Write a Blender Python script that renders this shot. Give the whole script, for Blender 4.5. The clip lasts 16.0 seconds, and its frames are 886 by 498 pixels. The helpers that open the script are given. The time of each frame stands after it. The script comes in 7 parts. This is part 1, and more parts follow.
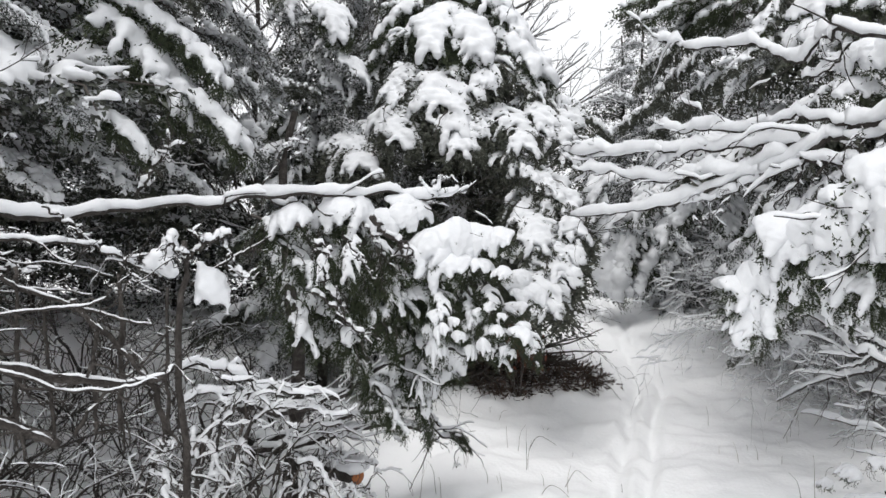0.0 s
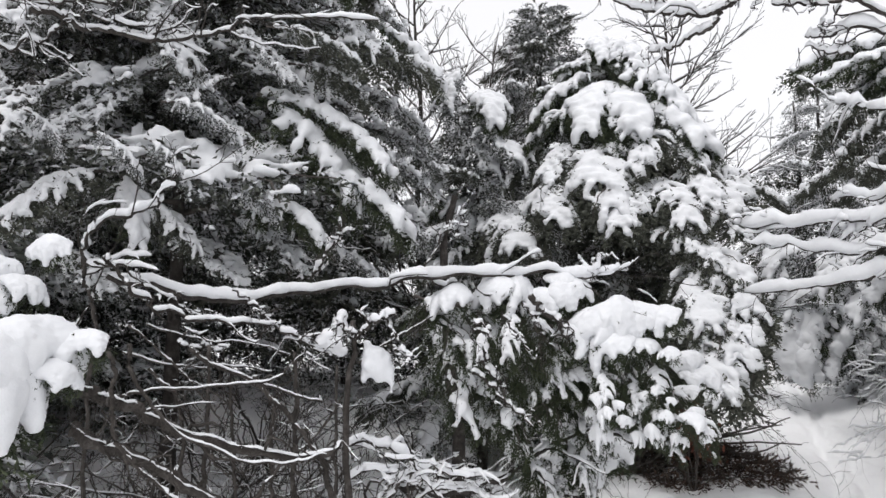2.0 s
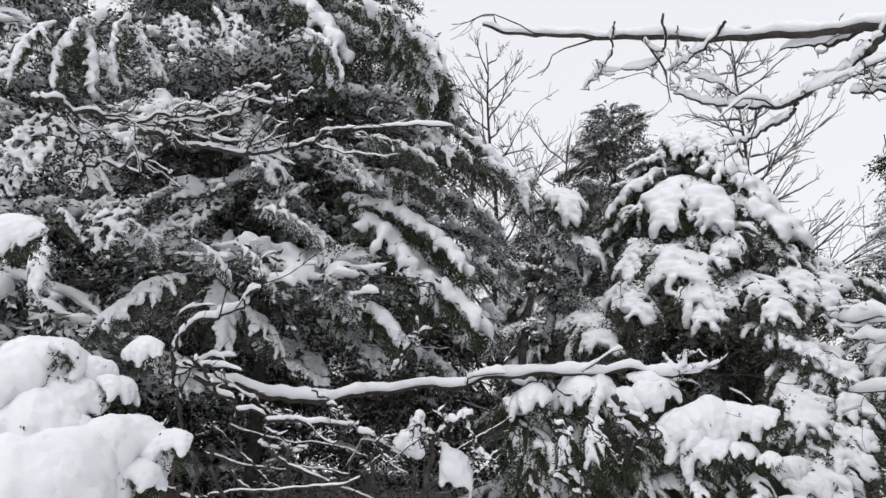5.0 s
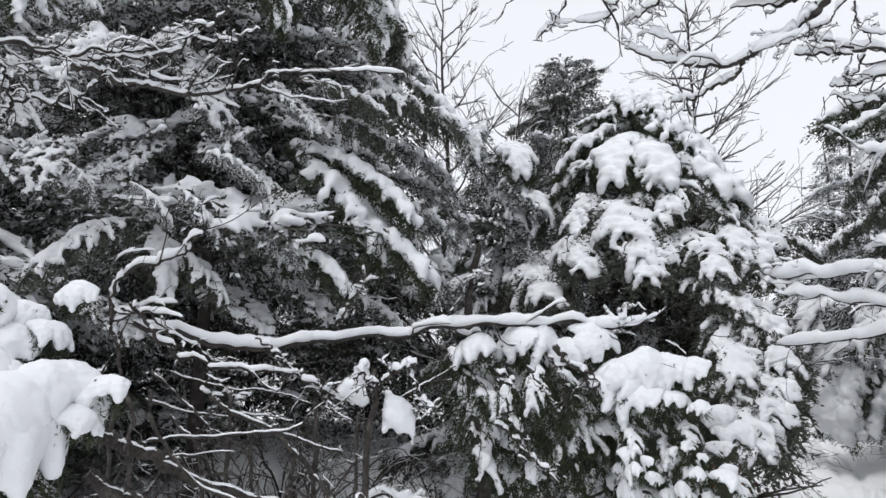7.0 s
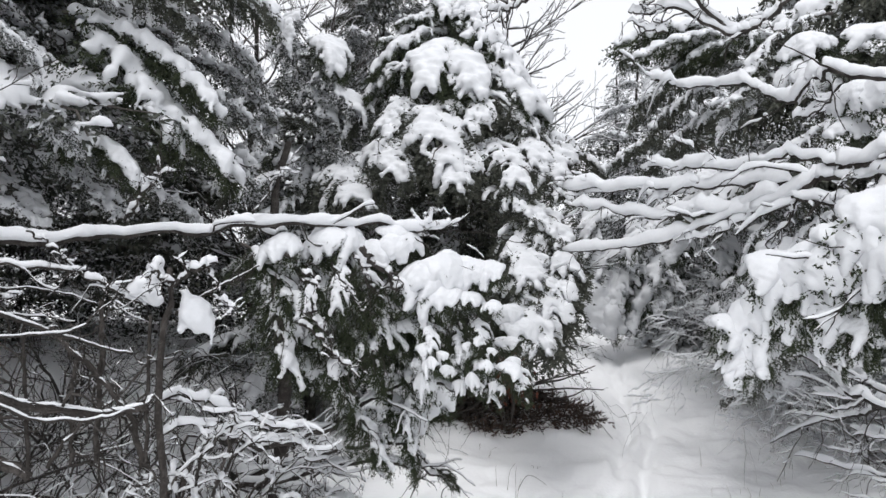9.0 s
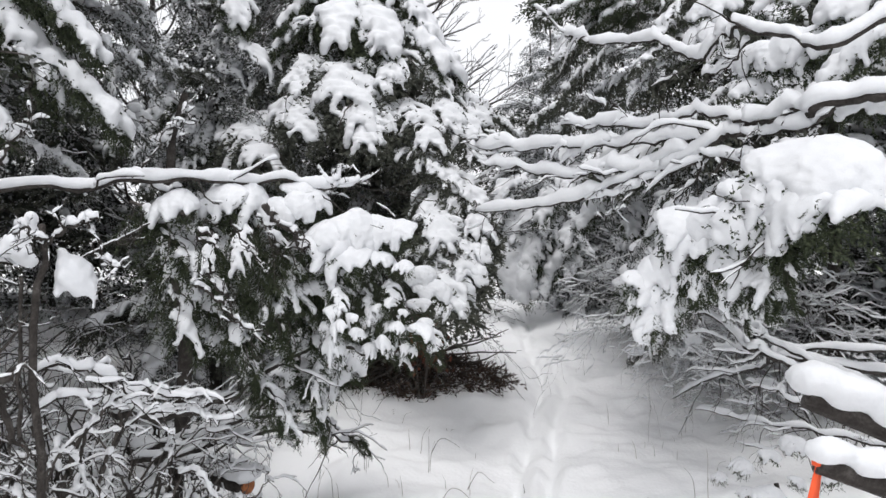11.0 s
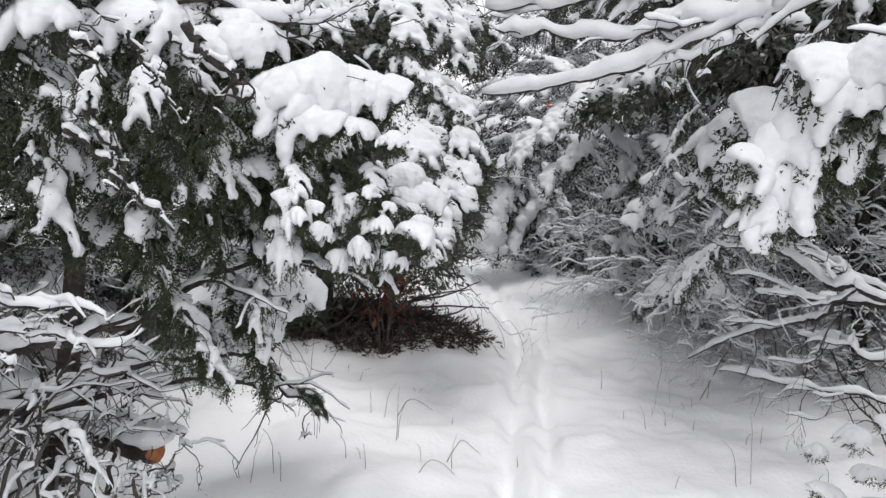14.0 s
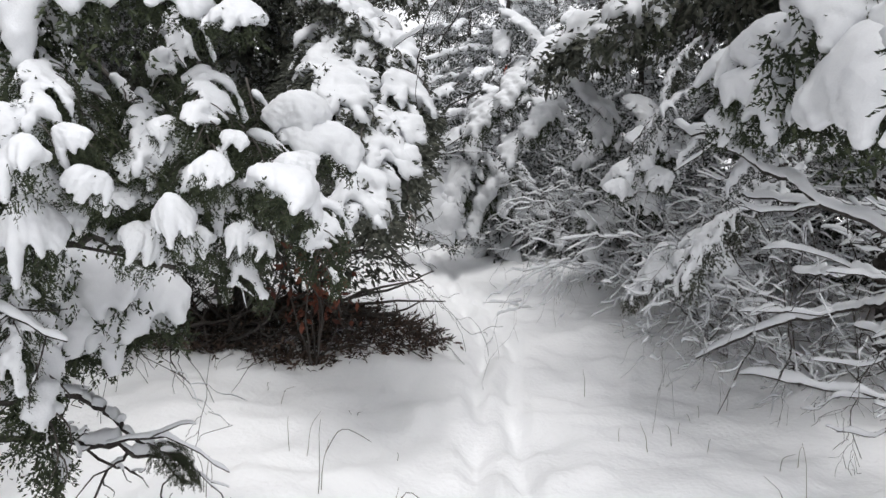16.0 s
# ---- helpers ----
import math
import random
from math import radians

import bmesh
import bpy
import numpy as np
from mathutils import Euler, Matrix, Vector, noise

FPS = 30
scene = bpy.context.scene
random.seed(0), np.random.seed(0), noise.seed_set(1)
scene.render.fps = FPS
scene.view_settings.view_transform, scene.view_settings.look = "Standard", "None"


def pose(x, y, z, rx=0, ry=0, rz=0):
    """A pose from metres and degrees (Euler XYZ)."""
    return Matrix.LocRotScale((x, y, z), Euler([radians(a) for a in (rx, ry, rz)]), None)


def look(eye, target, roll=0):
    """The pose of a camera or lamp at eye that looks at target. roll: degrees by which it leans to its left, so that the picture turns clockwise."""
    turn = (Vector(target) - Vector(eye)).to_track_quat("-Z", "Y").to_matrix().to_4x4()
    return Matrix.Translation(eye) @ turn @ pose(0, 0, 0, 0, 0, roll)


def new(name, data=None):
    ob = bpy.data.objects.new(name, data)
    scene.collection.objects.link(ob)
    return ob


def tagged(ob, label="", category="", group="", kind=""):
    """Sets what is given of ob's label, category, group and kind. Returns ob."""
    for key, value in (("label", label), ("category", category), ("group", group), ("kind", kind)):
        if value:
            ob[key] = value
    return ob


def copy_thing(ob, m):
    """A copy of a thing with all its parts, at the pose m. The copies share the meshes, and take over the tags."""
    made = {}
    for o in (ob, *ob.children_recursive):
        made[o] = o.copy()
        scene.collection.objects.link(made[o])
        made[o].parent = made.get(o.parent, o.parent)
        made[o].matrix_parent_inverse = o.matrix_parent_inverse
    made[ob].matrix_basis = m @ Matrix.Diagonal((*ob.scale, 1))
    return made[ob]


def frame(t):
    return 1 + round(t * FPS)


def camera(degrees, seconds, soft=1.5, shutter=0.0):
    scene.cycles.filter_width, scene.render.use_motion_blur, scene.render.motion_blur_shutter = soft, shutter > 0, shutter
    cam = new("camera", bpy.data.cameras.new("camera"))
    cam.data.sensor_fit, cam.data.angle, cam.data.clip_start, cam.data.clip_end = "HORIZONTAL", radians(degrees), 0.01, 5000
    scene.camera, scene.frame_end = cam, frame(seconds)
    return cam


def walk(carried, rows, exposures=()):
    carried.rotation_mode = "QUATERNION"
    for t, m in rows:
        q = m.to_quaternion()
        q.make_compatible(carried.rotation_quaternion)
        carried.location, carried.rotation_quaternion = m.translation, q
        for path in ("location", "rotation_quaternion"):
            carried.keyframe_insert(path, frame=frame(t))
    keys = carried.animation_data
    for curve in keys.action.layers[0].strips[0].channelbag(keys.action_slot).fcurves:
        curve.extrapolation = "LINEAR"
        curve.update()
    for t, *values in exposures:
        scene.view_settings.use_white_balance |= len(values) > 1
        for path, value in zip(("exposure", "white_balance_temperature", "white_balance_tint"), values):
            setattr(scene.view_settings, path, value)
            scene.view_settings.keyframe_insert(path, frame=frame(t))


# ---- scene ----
cam = camera(66.0, 16.0)
PATH = [
    (0, (0.000, 0.000, 1.600), (-0.594, 1.909, 1.658), -0.27),
    (0.5, (0.000, -0.000, 1.600), (-0.728, 1.860, 1.701), -0.48),
    (1, (0.000, -0.002, 1.600), (-0.846, 1.804, 1.751), -0.59),
    (1.5, (0.001, -0.003, 1.600), (-0.945, 1.746, 1.818), -0.30),
    (2, (0.001, -0.003, 1.600), (-1.005, 1.701, 1.890), 0.09),
    (2.5, (0.001, -0.003, 1.600), (-1.047, 1.664, 1.951), 0.25),
    (3, (0.002, -0.003, 1.600), (-1.079, 1.624, 2.029), 0.47),
    (3.5, (0.002, -0.004, 1.600), (-1.119, 1.570, 2.116), 0.55),
    (4, (0.002, -0.006, 1.600), (-1.158, 1.516, 2.182), 0.63),
    (6.5, (0.016, 0.009, 1.593), (-1.120, 1.582, 2.080), 0.63),
    (7, (0.013, 0.012, 1.595), (-1.050, 1.649, 2.030), 0.77),
    (7.5, (0.011, 0.014, 1.597), (-0.954, 1.726, 1.966), 1.01),
    (8, (0.008, 0.019, 1.597), (-0.832, 1.810, 1.891), 1.12),
    (8.5, (0.008, 0.025, 1.597), (-0.711, 1.878, 1.816), 0.79),
    (9, (0.007, 0.026, 1.597), (-0.570, 1.934, 1.754), 0.78),
    (9.5, (0.007, 0.025, 1.597), (-0.455, 1.967, 1.716), 0.78),
    (10, (0.007, 0.025, 1.597), (-0.365, 1.988, 1.697), 0.02),
    (12.5, (-0.071, 0.430, 1.448), (-0.325, 2.414, 1.443), 1.74),
    (13, (-0.161, 0.535, 1.403), (-0.340, 2.527, 1.369), 2.78),
    (13.5, (-0.202, 0.690, 1.346), (-0.405, 2.680, 1.326), 4.12),
    (14, (-0.268, 0.850, 1.326), (-0.443, 2.843, 1.324), 2.58),
    (14.5, (-0.323, 1.011, 1.318), (-0.419, 3.009, 1.312), 1.71),
    (15, (-0.266, 1.223, 1.297), (-0.318, 3.222, 1.312), 1.48),
    (15.5, (-0.255, 1.427, 1.276), (-0.302, 3.427, 1.284), 1.25),
    (16, (-0.246, 1.608, 1.294), (-0.305, 3.607, 1.264), 0.65),
]
walk(cam, [(t, look(eye, target, roll)) for t, eye, target, roll in PATH],
     [(0.0, 0.33, 6470, 10), (1.0, 0.32, 6490, 11), (2.5, 0.21, 6480, 12), (4.0, 0.09, 6470, 12), (6.5, 0.12, 6270, 11), (8.5, 0.26, 6330, 11), (10.0, 0.26, 6400, 11), (13.0, 0.27, 6440, 12), (14.5, 0.31, 6440, 12), (16.0, 0.38, 6440, 11)])

# ---- world, sun, exposure ----
world = bpy.data.worlds.new("overcast")
scene.world = world
world.use_nodes = True
wn, wl = world.node_tree.nodes, world.node_tree.links
sky = wn.new("ShaderNodeTexSky")
sky.sky_type, sky.sun_disc = "NISHITA", False
sky.sun_elevation, sky.sun_rotation = radians(38), radians(200)
sky.dust_density, sky.air_density = 4.0, 1.0
grey = wn.new("ShaderNodeHueSaturation")
grey.inputs["Saturation"].default_value = 0.12
cloud = wn.new("ShaderNodeMix")
cloud.data_type = "RGBA"
cloud.inputs[0].default_value = 0.8
cloud.inputs[7].default_value = (8.7, 8.77, 9.0, 1)
wl.new(sky.outputs[0], grey.inputs["Color"])
wl.new(grey.outputs[0], cloud.inputs[6])
wl.new(cloud.outputs[2], wn["Background"].inputs[0])
wn["Background"].inputs[1].default_value = 0.109
sun = new("sun", bpy.data.lights.new("sun", "SUN"))
sun.data.energy, sun.data.angle, sun.data.color = 1.35, radians(35), (1, 0.985, 0.96)
sun.matrix_world = look((0, -1.5, 12), (0, 3.2, 0.5))


# ---- materials ----
def material(name, ramp, scale=8.0, fine=60.0, rough=0.8, bump=0.3, dist=0.01, island=0.0, spec=0.3, mottled=0.35):
    """Two scales of noise mixed into a colour ramp, with a bump of the fine one."""
    m = bpy.data.materials.new(name)
    m.use_nodes = True
    n, l = m.node_tree.nodes, m.node_tree.links
    b = n["Principled BSDF"]
    co = n.new("ShaderNodeTexCoord")
    n1, n2 = n.new("ShaderNodeTexNoise"), n.new("ShaderNodeTexNoise")
    n1.inputs["Scale"].default_value, n2.inputs["Scale"].default_value = scale, fine
    n1.inputs["Detail"].default_value = n2.inputs["Detail"].default_value = 3
    mx = n.new("ShaderNodeMix")
    mx.inputs[0].default_value = mottled
    l.new(n1.outputs[0], mx.inputs[2])
    l.new(n2.outputs[0], mx.inputs[3])
    for k in (n1, n2):
        l.new(co.outputs["Object"], k.inputs["Vector"])
    value = mx.outputs[0]
    if island:
        geo, ma = n.new("ShaderNodeNewGeometry"), n.new("ShaderNodeMix")
        ma.inputs[0].default_value = island
        l.new(value, ma.inputs[2])
        l.new(geo.outputs["Random Per Island"], ma.inputs[3])
        value = ma.outputs[0]
    r = n.new("ShaderNodeValToRGB")
    while len(r.color_ramp.elements) < len(ramp):
        r.color_ramp.elements.new(0.5)
    for e, (p, c) in zip(r.color_ramp.elements, ramp):
        e.position, e.color = p, (*c, 1)
    l.new(value, r.inputs[0])
    l.new(r.outputs[0], b.inputs["Base Color"])
    b.inputs["Roughness"].default_value = rough
    b.inputs["Specular IOR Level"].default_value = spec
    if bump:
        bp = n.new("ShaderNodeBump")
        bp.inputs["Strength"].default_value, bp.inputs["Distance"].default_value = bump, dist
        l.new(n2.outputs[0], bp.inputs["Height"])
        l.new(bp.outputs[0], b.inputs["Normal"])
    return m


# Snow on boughs and twigs: same snow, darkened to carry the shade of the trees.
SNOW = material("shade_toned_snow", [(0.3, (0.64, 0.652, 0.674)), (0.7, (0.725, 0.735, 0.75))], 5, 90, 0.75, 0.25, 0.004, spec=0.2)
# Snow on the ground: colour raised to offset the light the trees block.
GROUND_SNOW = material("brightened_ground_snow", [(0.3, (0.92, 0.925, 0.935)), (0.7, (0.955, 0.96, 0.965))], 2.5, 45, 0.75, 0.4, 0.012, spec=0.2)
BARK = material("dark_bark", [(0.3, (0.02, 0.017, 0.015)), (0.52, (0.046, 0.04, 0.036)), (0.75, (0.115, 0.105, 0.098))], 25, 130, 0.9, 1.0, 0.01)
TWIG = material("twig_bark", [(0.3, (0.04, 0.034, 0.03)), (0.7, (0.11, 0.098, 0.09))], 20, 140, 0.9, 0.4, 0.003)
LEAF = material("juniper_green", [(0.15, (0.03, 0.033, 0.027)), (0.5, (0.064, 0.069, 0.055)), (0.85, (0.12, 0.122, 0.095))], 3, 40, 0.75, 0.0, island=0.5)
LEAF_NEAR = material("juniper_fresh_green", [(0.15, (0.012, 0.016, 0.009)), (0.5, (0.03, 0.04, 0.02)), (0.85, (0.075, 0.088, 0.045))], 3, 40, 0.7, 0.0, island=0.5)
FROST = material("frosted_juniper", [(0.28, (0.035, 0.04, 0.034)), (0.5, (0.085, 0.092, 0.08)), (0.56, (0.5, 0.51, 0.53)), (0.8, (0.74, 0.75, 0.77))], 9, 60, 0.75, 0.0, island=0.6)
DUST = material("dusted_juniper", [(0.28, (0.03, 0.033, 0.027)), (0.55, (0.075, 0.08, 0.066)), (0.66, (0.12, 0.125, 0.11)), (0.7, (0.5, 0.51, 0.53))], 9, 60, 0.75, 0.0, island=0.6)
DEAD_LEAF = material("dead_oak_leaf", [(0.2, (0.06, 0.02, 0.014)), (0.8, (0.19, 0.062, 0.038))], 10, 60, 0.8, 0.2, island=0.7)
DEAD_NEEDLE = material("dead_needles", [(0.15, (0.03, 0.022, 0.018)), (0.5, (0.06, 0.042, 0.034)), (0.85, (0.13, 0.09, 0.07))], 6, 50, 0.9, 0.0, island=0.6)
CUT_WOOD = material("fresh_cut_wood", [(0.3, (0.22, 0.07, 0.025)), (0.7, (0.42, 0.17, 0.07))], 30, 150, 0.8, 0.5, 0.003)
STRAW = material("dry_grass", [(0.2, (0.09, 0.08, 0.065)), (0.8, (0.26, 0.23, 0.19))], 8, 60, 0.9, 0.0, island=0.6)
ORANGE = material("orange_flagging", [(0.3, (0.75, 0.075, 0.02)), (0.7, (0.9, 0.12, 0.035))], 6, 40, 0.5, 0.1, 0.003)


# ---- mesh tools ----
class Geo:
    """Gathers triangles of many small pieces into one mesh."""

    def __init__(self):
        self.v, self.f, self.n = [], [], 0

    def add(self, v, f):
        self.v.append(np.asarray(v, float))
        self.f.append(np.asarray(f, int) + self.n)
        self.n += len(v)

    def mesh(self, name, mat, smooth=True):
        v, f = np.concatenate(self.v), np.concatenate(self.f)
        me = bpy.data.meshes.new(name)
        me.vertices.add(len(v))
        me.vertices.foreach_set("co", v.ravel())
        me.loops.add(3 * len(f))
        me.loops.foreach_set("vertex_index", f.ravel())
        me.polygons.add(len(f))
        me.polygons.foreach_set("loop_start", np.arange(0, 3 * len(f), 3))
        me.polygons.foreach_set("loop_total", np.full(len(f), 3))
        me.polygons.foreach_set("use_smooth", np.full(len(f), smooth))
        me.materials.append(mat)
        me.update(calc_edges=True)
        return me


def empty(name, at):
    ob = new(name)
    ob.location, ob.empty_display_size = at, 0.1
    return ob


def part(name, me, parent, label="", m=None):
    """Links a mesh as one part under a thing or a part, at the local pose m."""
    ob = new(name, me)
    ob.parent = parent
    if m is not None:
        ob.matrix_basis = m
    return tagged(ob, label)


def spline(ctrl, n, wob=0.0, rng=None):
    """n points on a smooth curve through the control points, a little crooked."""
    c = np.asarray(ctrl, float)
    if len(c) == 2:
        c = np.stack([c[0], c.mean(0), c[1]])
    e = np.concatenate([[2 * c[0] - c[1]], c, [2 * c[-1] - c[-2]]])
    u = np.linspace(0, len(c) - 1 - 1e-6, n)
    i = u.astype(int)
    t = (u - i)[:, None]
    a, b, d, g = e[i], e[i + 1], e[i + 2], e[i + 3]
    p = 0.5 * (2 * b + (d - a) * t + (2 * a - 5 * b + 4 * d - g) * t**2 + (3 * b - a - 3 * d + g) * t**3)
    if wob:
        k = rng.normal(0, wob, (n, 3))
        k[1:-1] = (k[:-2] + k[1:-1] + k[2:]) / 2
        k[0] = 0
        p = p + k
    return p


def across(p):
    t = np.gradient(p, axis=0)
    t /= np.linalg.norm(t, axis=1, keepdims=True) + 1e-9
    up = np.where(np.abs(t[:, 2:]) > 0.95, [[1.0, 0, 0]], [[0, 0, 1.0]])
    s = np.cross(t, up)
    s /= np.linalg.norm(s, axis=1, keepdims=True) + 1e-9
    return t, s, np.cross(s, t)


def ring_faces(n, k):
    i, j = np.meshgrid(np.arange(n - 1), np.arange(k), indexing="ij")
    a, b = i * k + j, i * k + (j + 1) % k
    q = np.stack([a, b, b + k, a + k], -1).reshape(-1, 4)
    return np.concatenate([q[:, [0, 1, 2]], q[:, [0, 2, 3]]])


def tube(geo, p, r, k=5):
    """A round branch along p with the radii r, its ends closed."""
    n = len(p)
    r = np.broadcast_to(r, n)
    _, s, u = across(p)
    a = np.arange(k) * 2 * np.pi / k
    v = p[:, None] + r[:, None, None] * (np.cos(a)[None, :, None] * s[:, None] + np.sin(a)[None, :, None] * u[:, None])
    f = ring_faces(n, k)
    caps = [[0, j + 1, j] for j in range(1, k - 1)] + [[(n - 1) * k, (n - 1) * k + j, (n - 1) * k + j + 1] for j in range(1, k - 1)]
    geo.add(v.reshape(-1, 3), np.concatenate([f, caps]))


def ridge(geo, p, r, thick, rng, k=8, gaps=0.0):
    """Snow lying along the top of a branch: a knobby ridge, thin or broken where the branch is steep."""
    if len(p) < 4:
        return
    long = np.linalg.norm(np.diff(p, axis=0), axis=1).sum()
    thick = min(thick, 0.1 * long + 0.004)
    n = int(np.clip(long / max(thick * 0.42, 0.009), 7, 110))
    u0, u = np.linspace(0, 1, len(p)), np.linspace(0, 1, n)
    r = np.interp(u, u0, np.broadcast_to(r, len(p)))
    p = np.stack([np.interp(u, u0, p[:, j]) for j in range(3)], 1)
    t, s, _ = across(p)
    level = np.sqrt(1 - t[:, 2] ** 2).clip(0.05, 1)
    m = max(4, n // 4)
    lump = np.interp(u, np.linspace(0, 1, m), rng.uniform(0.55, 1.25, m))
    lump[1:-1] = (lump[:-2] + lump[1:-1] + lump[2:]) / 3
    lump = lump * np.interp(u, np.linspace(0, 1, 6), rng.uniform(0.75, 1.15, 6)) * rng.uniform(0.93, 1.07, n)
    if gaps:
        lump *= np.where(np.convolve(rng.random(n) < gaps, [1, 1, 1], "same") > 0, 0.1, 1)
    end = np.minimum(np.arange(n) + 0.3, np.arange(n)[::-1] + 0.3) / 2.4
    flat = ((level - 0.52) / 0.25).clip(0, 1)
    h = (thick * lump * level**1.6 + np.minimum(r * 0.3, thick * 0.3)) * np.sqrt(end.clip(0.02, 1)) * flat
    w = (r * 0.9 + thick * 0.36 * lump * level) * np.sqrt(end.clip(0.05, 1)) * (0.04 + 0.96 * flat)
    a = np.arange(k) * 2 * np.pi / k
    z = np.where(np.sin(a) > 0, 1.0, 0.4) * np.sin(a)
    c = p + np.array([0, 0, 1.0]) * (r * 0.5 * flat + h * 0.3)[:, None] + s * rng.normal(0, 0.07, n)[:, None] * w[:, None]
    v = c[:, None] + w[:, None, None] * np.cos(a)[None, :, None] * s[:, None]
    v = v + (h * 0.74)[:, None, None] * z[None, :, None] * np.array([0, 0, 1.0])
    v = v + rng.normal(0, 0.05, v.shape) * w[:, None, None]
    caps = [[0, j + 1, j] for j in range(1, k - 1)] + [[(n - 1) * k, (n - 1) * k + j, (n - 1) * k + j + 1] for j in range(1, k - 1)]
    geo.add(v.reshape(-1, 3), np.concatenate([ring_faces(n, k), caps]))


def spikes(geo, at, way, length, width, rng):
    """Scale leaves: a slim pointed leaf, folded along its middle, for each row."""
    n = len(at)
    way = way / (np.linalg.norm(way, axis=1, keepdims=True) + 1e-9)
    s = np.cross(way, rng.normal(size=(n, 3)))
    s /= np.linalg.norm(s, axis=1, keepdims=True) + 1e-9
    u = np.cross(way, s)
    length, width = np.broadcast_to(length, n)[:, None], np.broadcast_to(width, n)[:, None]
    foot = at + way * length * 0.2
    foot = foot + way * length * 0.15
    v = np.stack([at, foot + 0.7 * s * width + 0.4 * u * width, at + way * length, foot - 0.7 * s * width + 0.4 * u * width], 1)
    f = np.array([[0, 1, 2], [0, 2, 3]])
    geo.add(v.reshape(-1, 3), (f[None] + 4 * np.arange(n)[:, None, None]).reshape(-1, 3))


def sprigs(geo, at, way, length, rng, k=7, leaf=0.034, wide=0.0052):
    """Feathery sprigs: k scale leaves along and round each row's short axis."""
    n = len(at)
    way = way / (np.linalg.norm(way, axis=1, keepdims=True) + 1e-9)
    e = (np.arange(k) + rng.random((n, k))) / k
    p = at[:, None] + way[:, None] * (np.broadcast_to(length, n)[:, None] * e)[..., None]
    p[..., 2] -= 0.25 * (np.broadcast_to(length, n)[:, None] * e**2)
    d = way[:, None] + rng.normal(0, 0.5, (n, k, 3))
    m = n * k
    spikes(geo, p.reshape(m, 3), d.reshape(m, 3), rng.uniform(0.7, 1.3, m) * leaf, rng.uniform(0.7, 1.2, m) * wide, rng)


def ball(level):
    bm = bmesh.new()
    bmesh.ops.create_icosphere(bm, subdivisions=level, radius=1)
    v = np.array([x.co[:] for x in bm.verts])
    f = np.array([[x.index for x in y.verts] for y in bm.faces])
    bm.free()
    return v, f


BALL, PEBBLE = ball(2), ball(1)


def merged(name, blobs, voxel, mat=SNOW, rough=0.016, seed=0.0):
    """Snow lumps (centre, radii) run together into one soft mass."""
    g = Geo()
    for c, r in blobs:
        g.add(BALL[0] * np.asarray(r) + np.asarray(c), BALL[1])
    me = g.mesh(name, mat)
    ob = new("lump", me)
    mod = ob.modifiers.new("join", "REMESH")
    mod.mode, mod.voxel_size, mod.use_smooth_shade = "VOXEL", voxel, True
    out = bpy.data.meshes.new_from_object(ob.evaluated_get(bpy.context.evaluated_depsgraph_get()))
    bpy.data.objects.remove(ob)
    bpy.data.meshes.remove(me)
    out.name = name
    bm = bmesh.new()
    bm.from_mesh(out)
    for _ in range(2):
        bmesh.ops.smooth_vert(bm, verts=bm.verts, factor=0.5, use_axis_x=True, use_axis_y=True, use_axis_z=True)
    bm.normal_update()
    for x in bm.verts:
        q = x.co + Vector((seed, 0, 0))
        x.co += x.normal * (rough * noise.noise(q * 14) + rough * 0.7 * noise.noise(q * 34))
    for y in bm.faces:
        y.smooth = True
    bm.to_mesh(out)
    bm.free()
    out.materials.clear()
    out.materials.append(mat)
    return out


KINDS = {  # droop, twigs, sprigs a twig, leaves a sprig, hang of the foliage, leaf length, leaf width
    "tassel": (0.5, 18, 40, 7, 0.8, 0.026, 0.0092),
    "fan": (0.5, 20, 48, 7, 0.6, 0.026, 0.0092),
    "dusted": (0.2, 34, 24, 3, 0.25, 0.022, 0.0085),
}


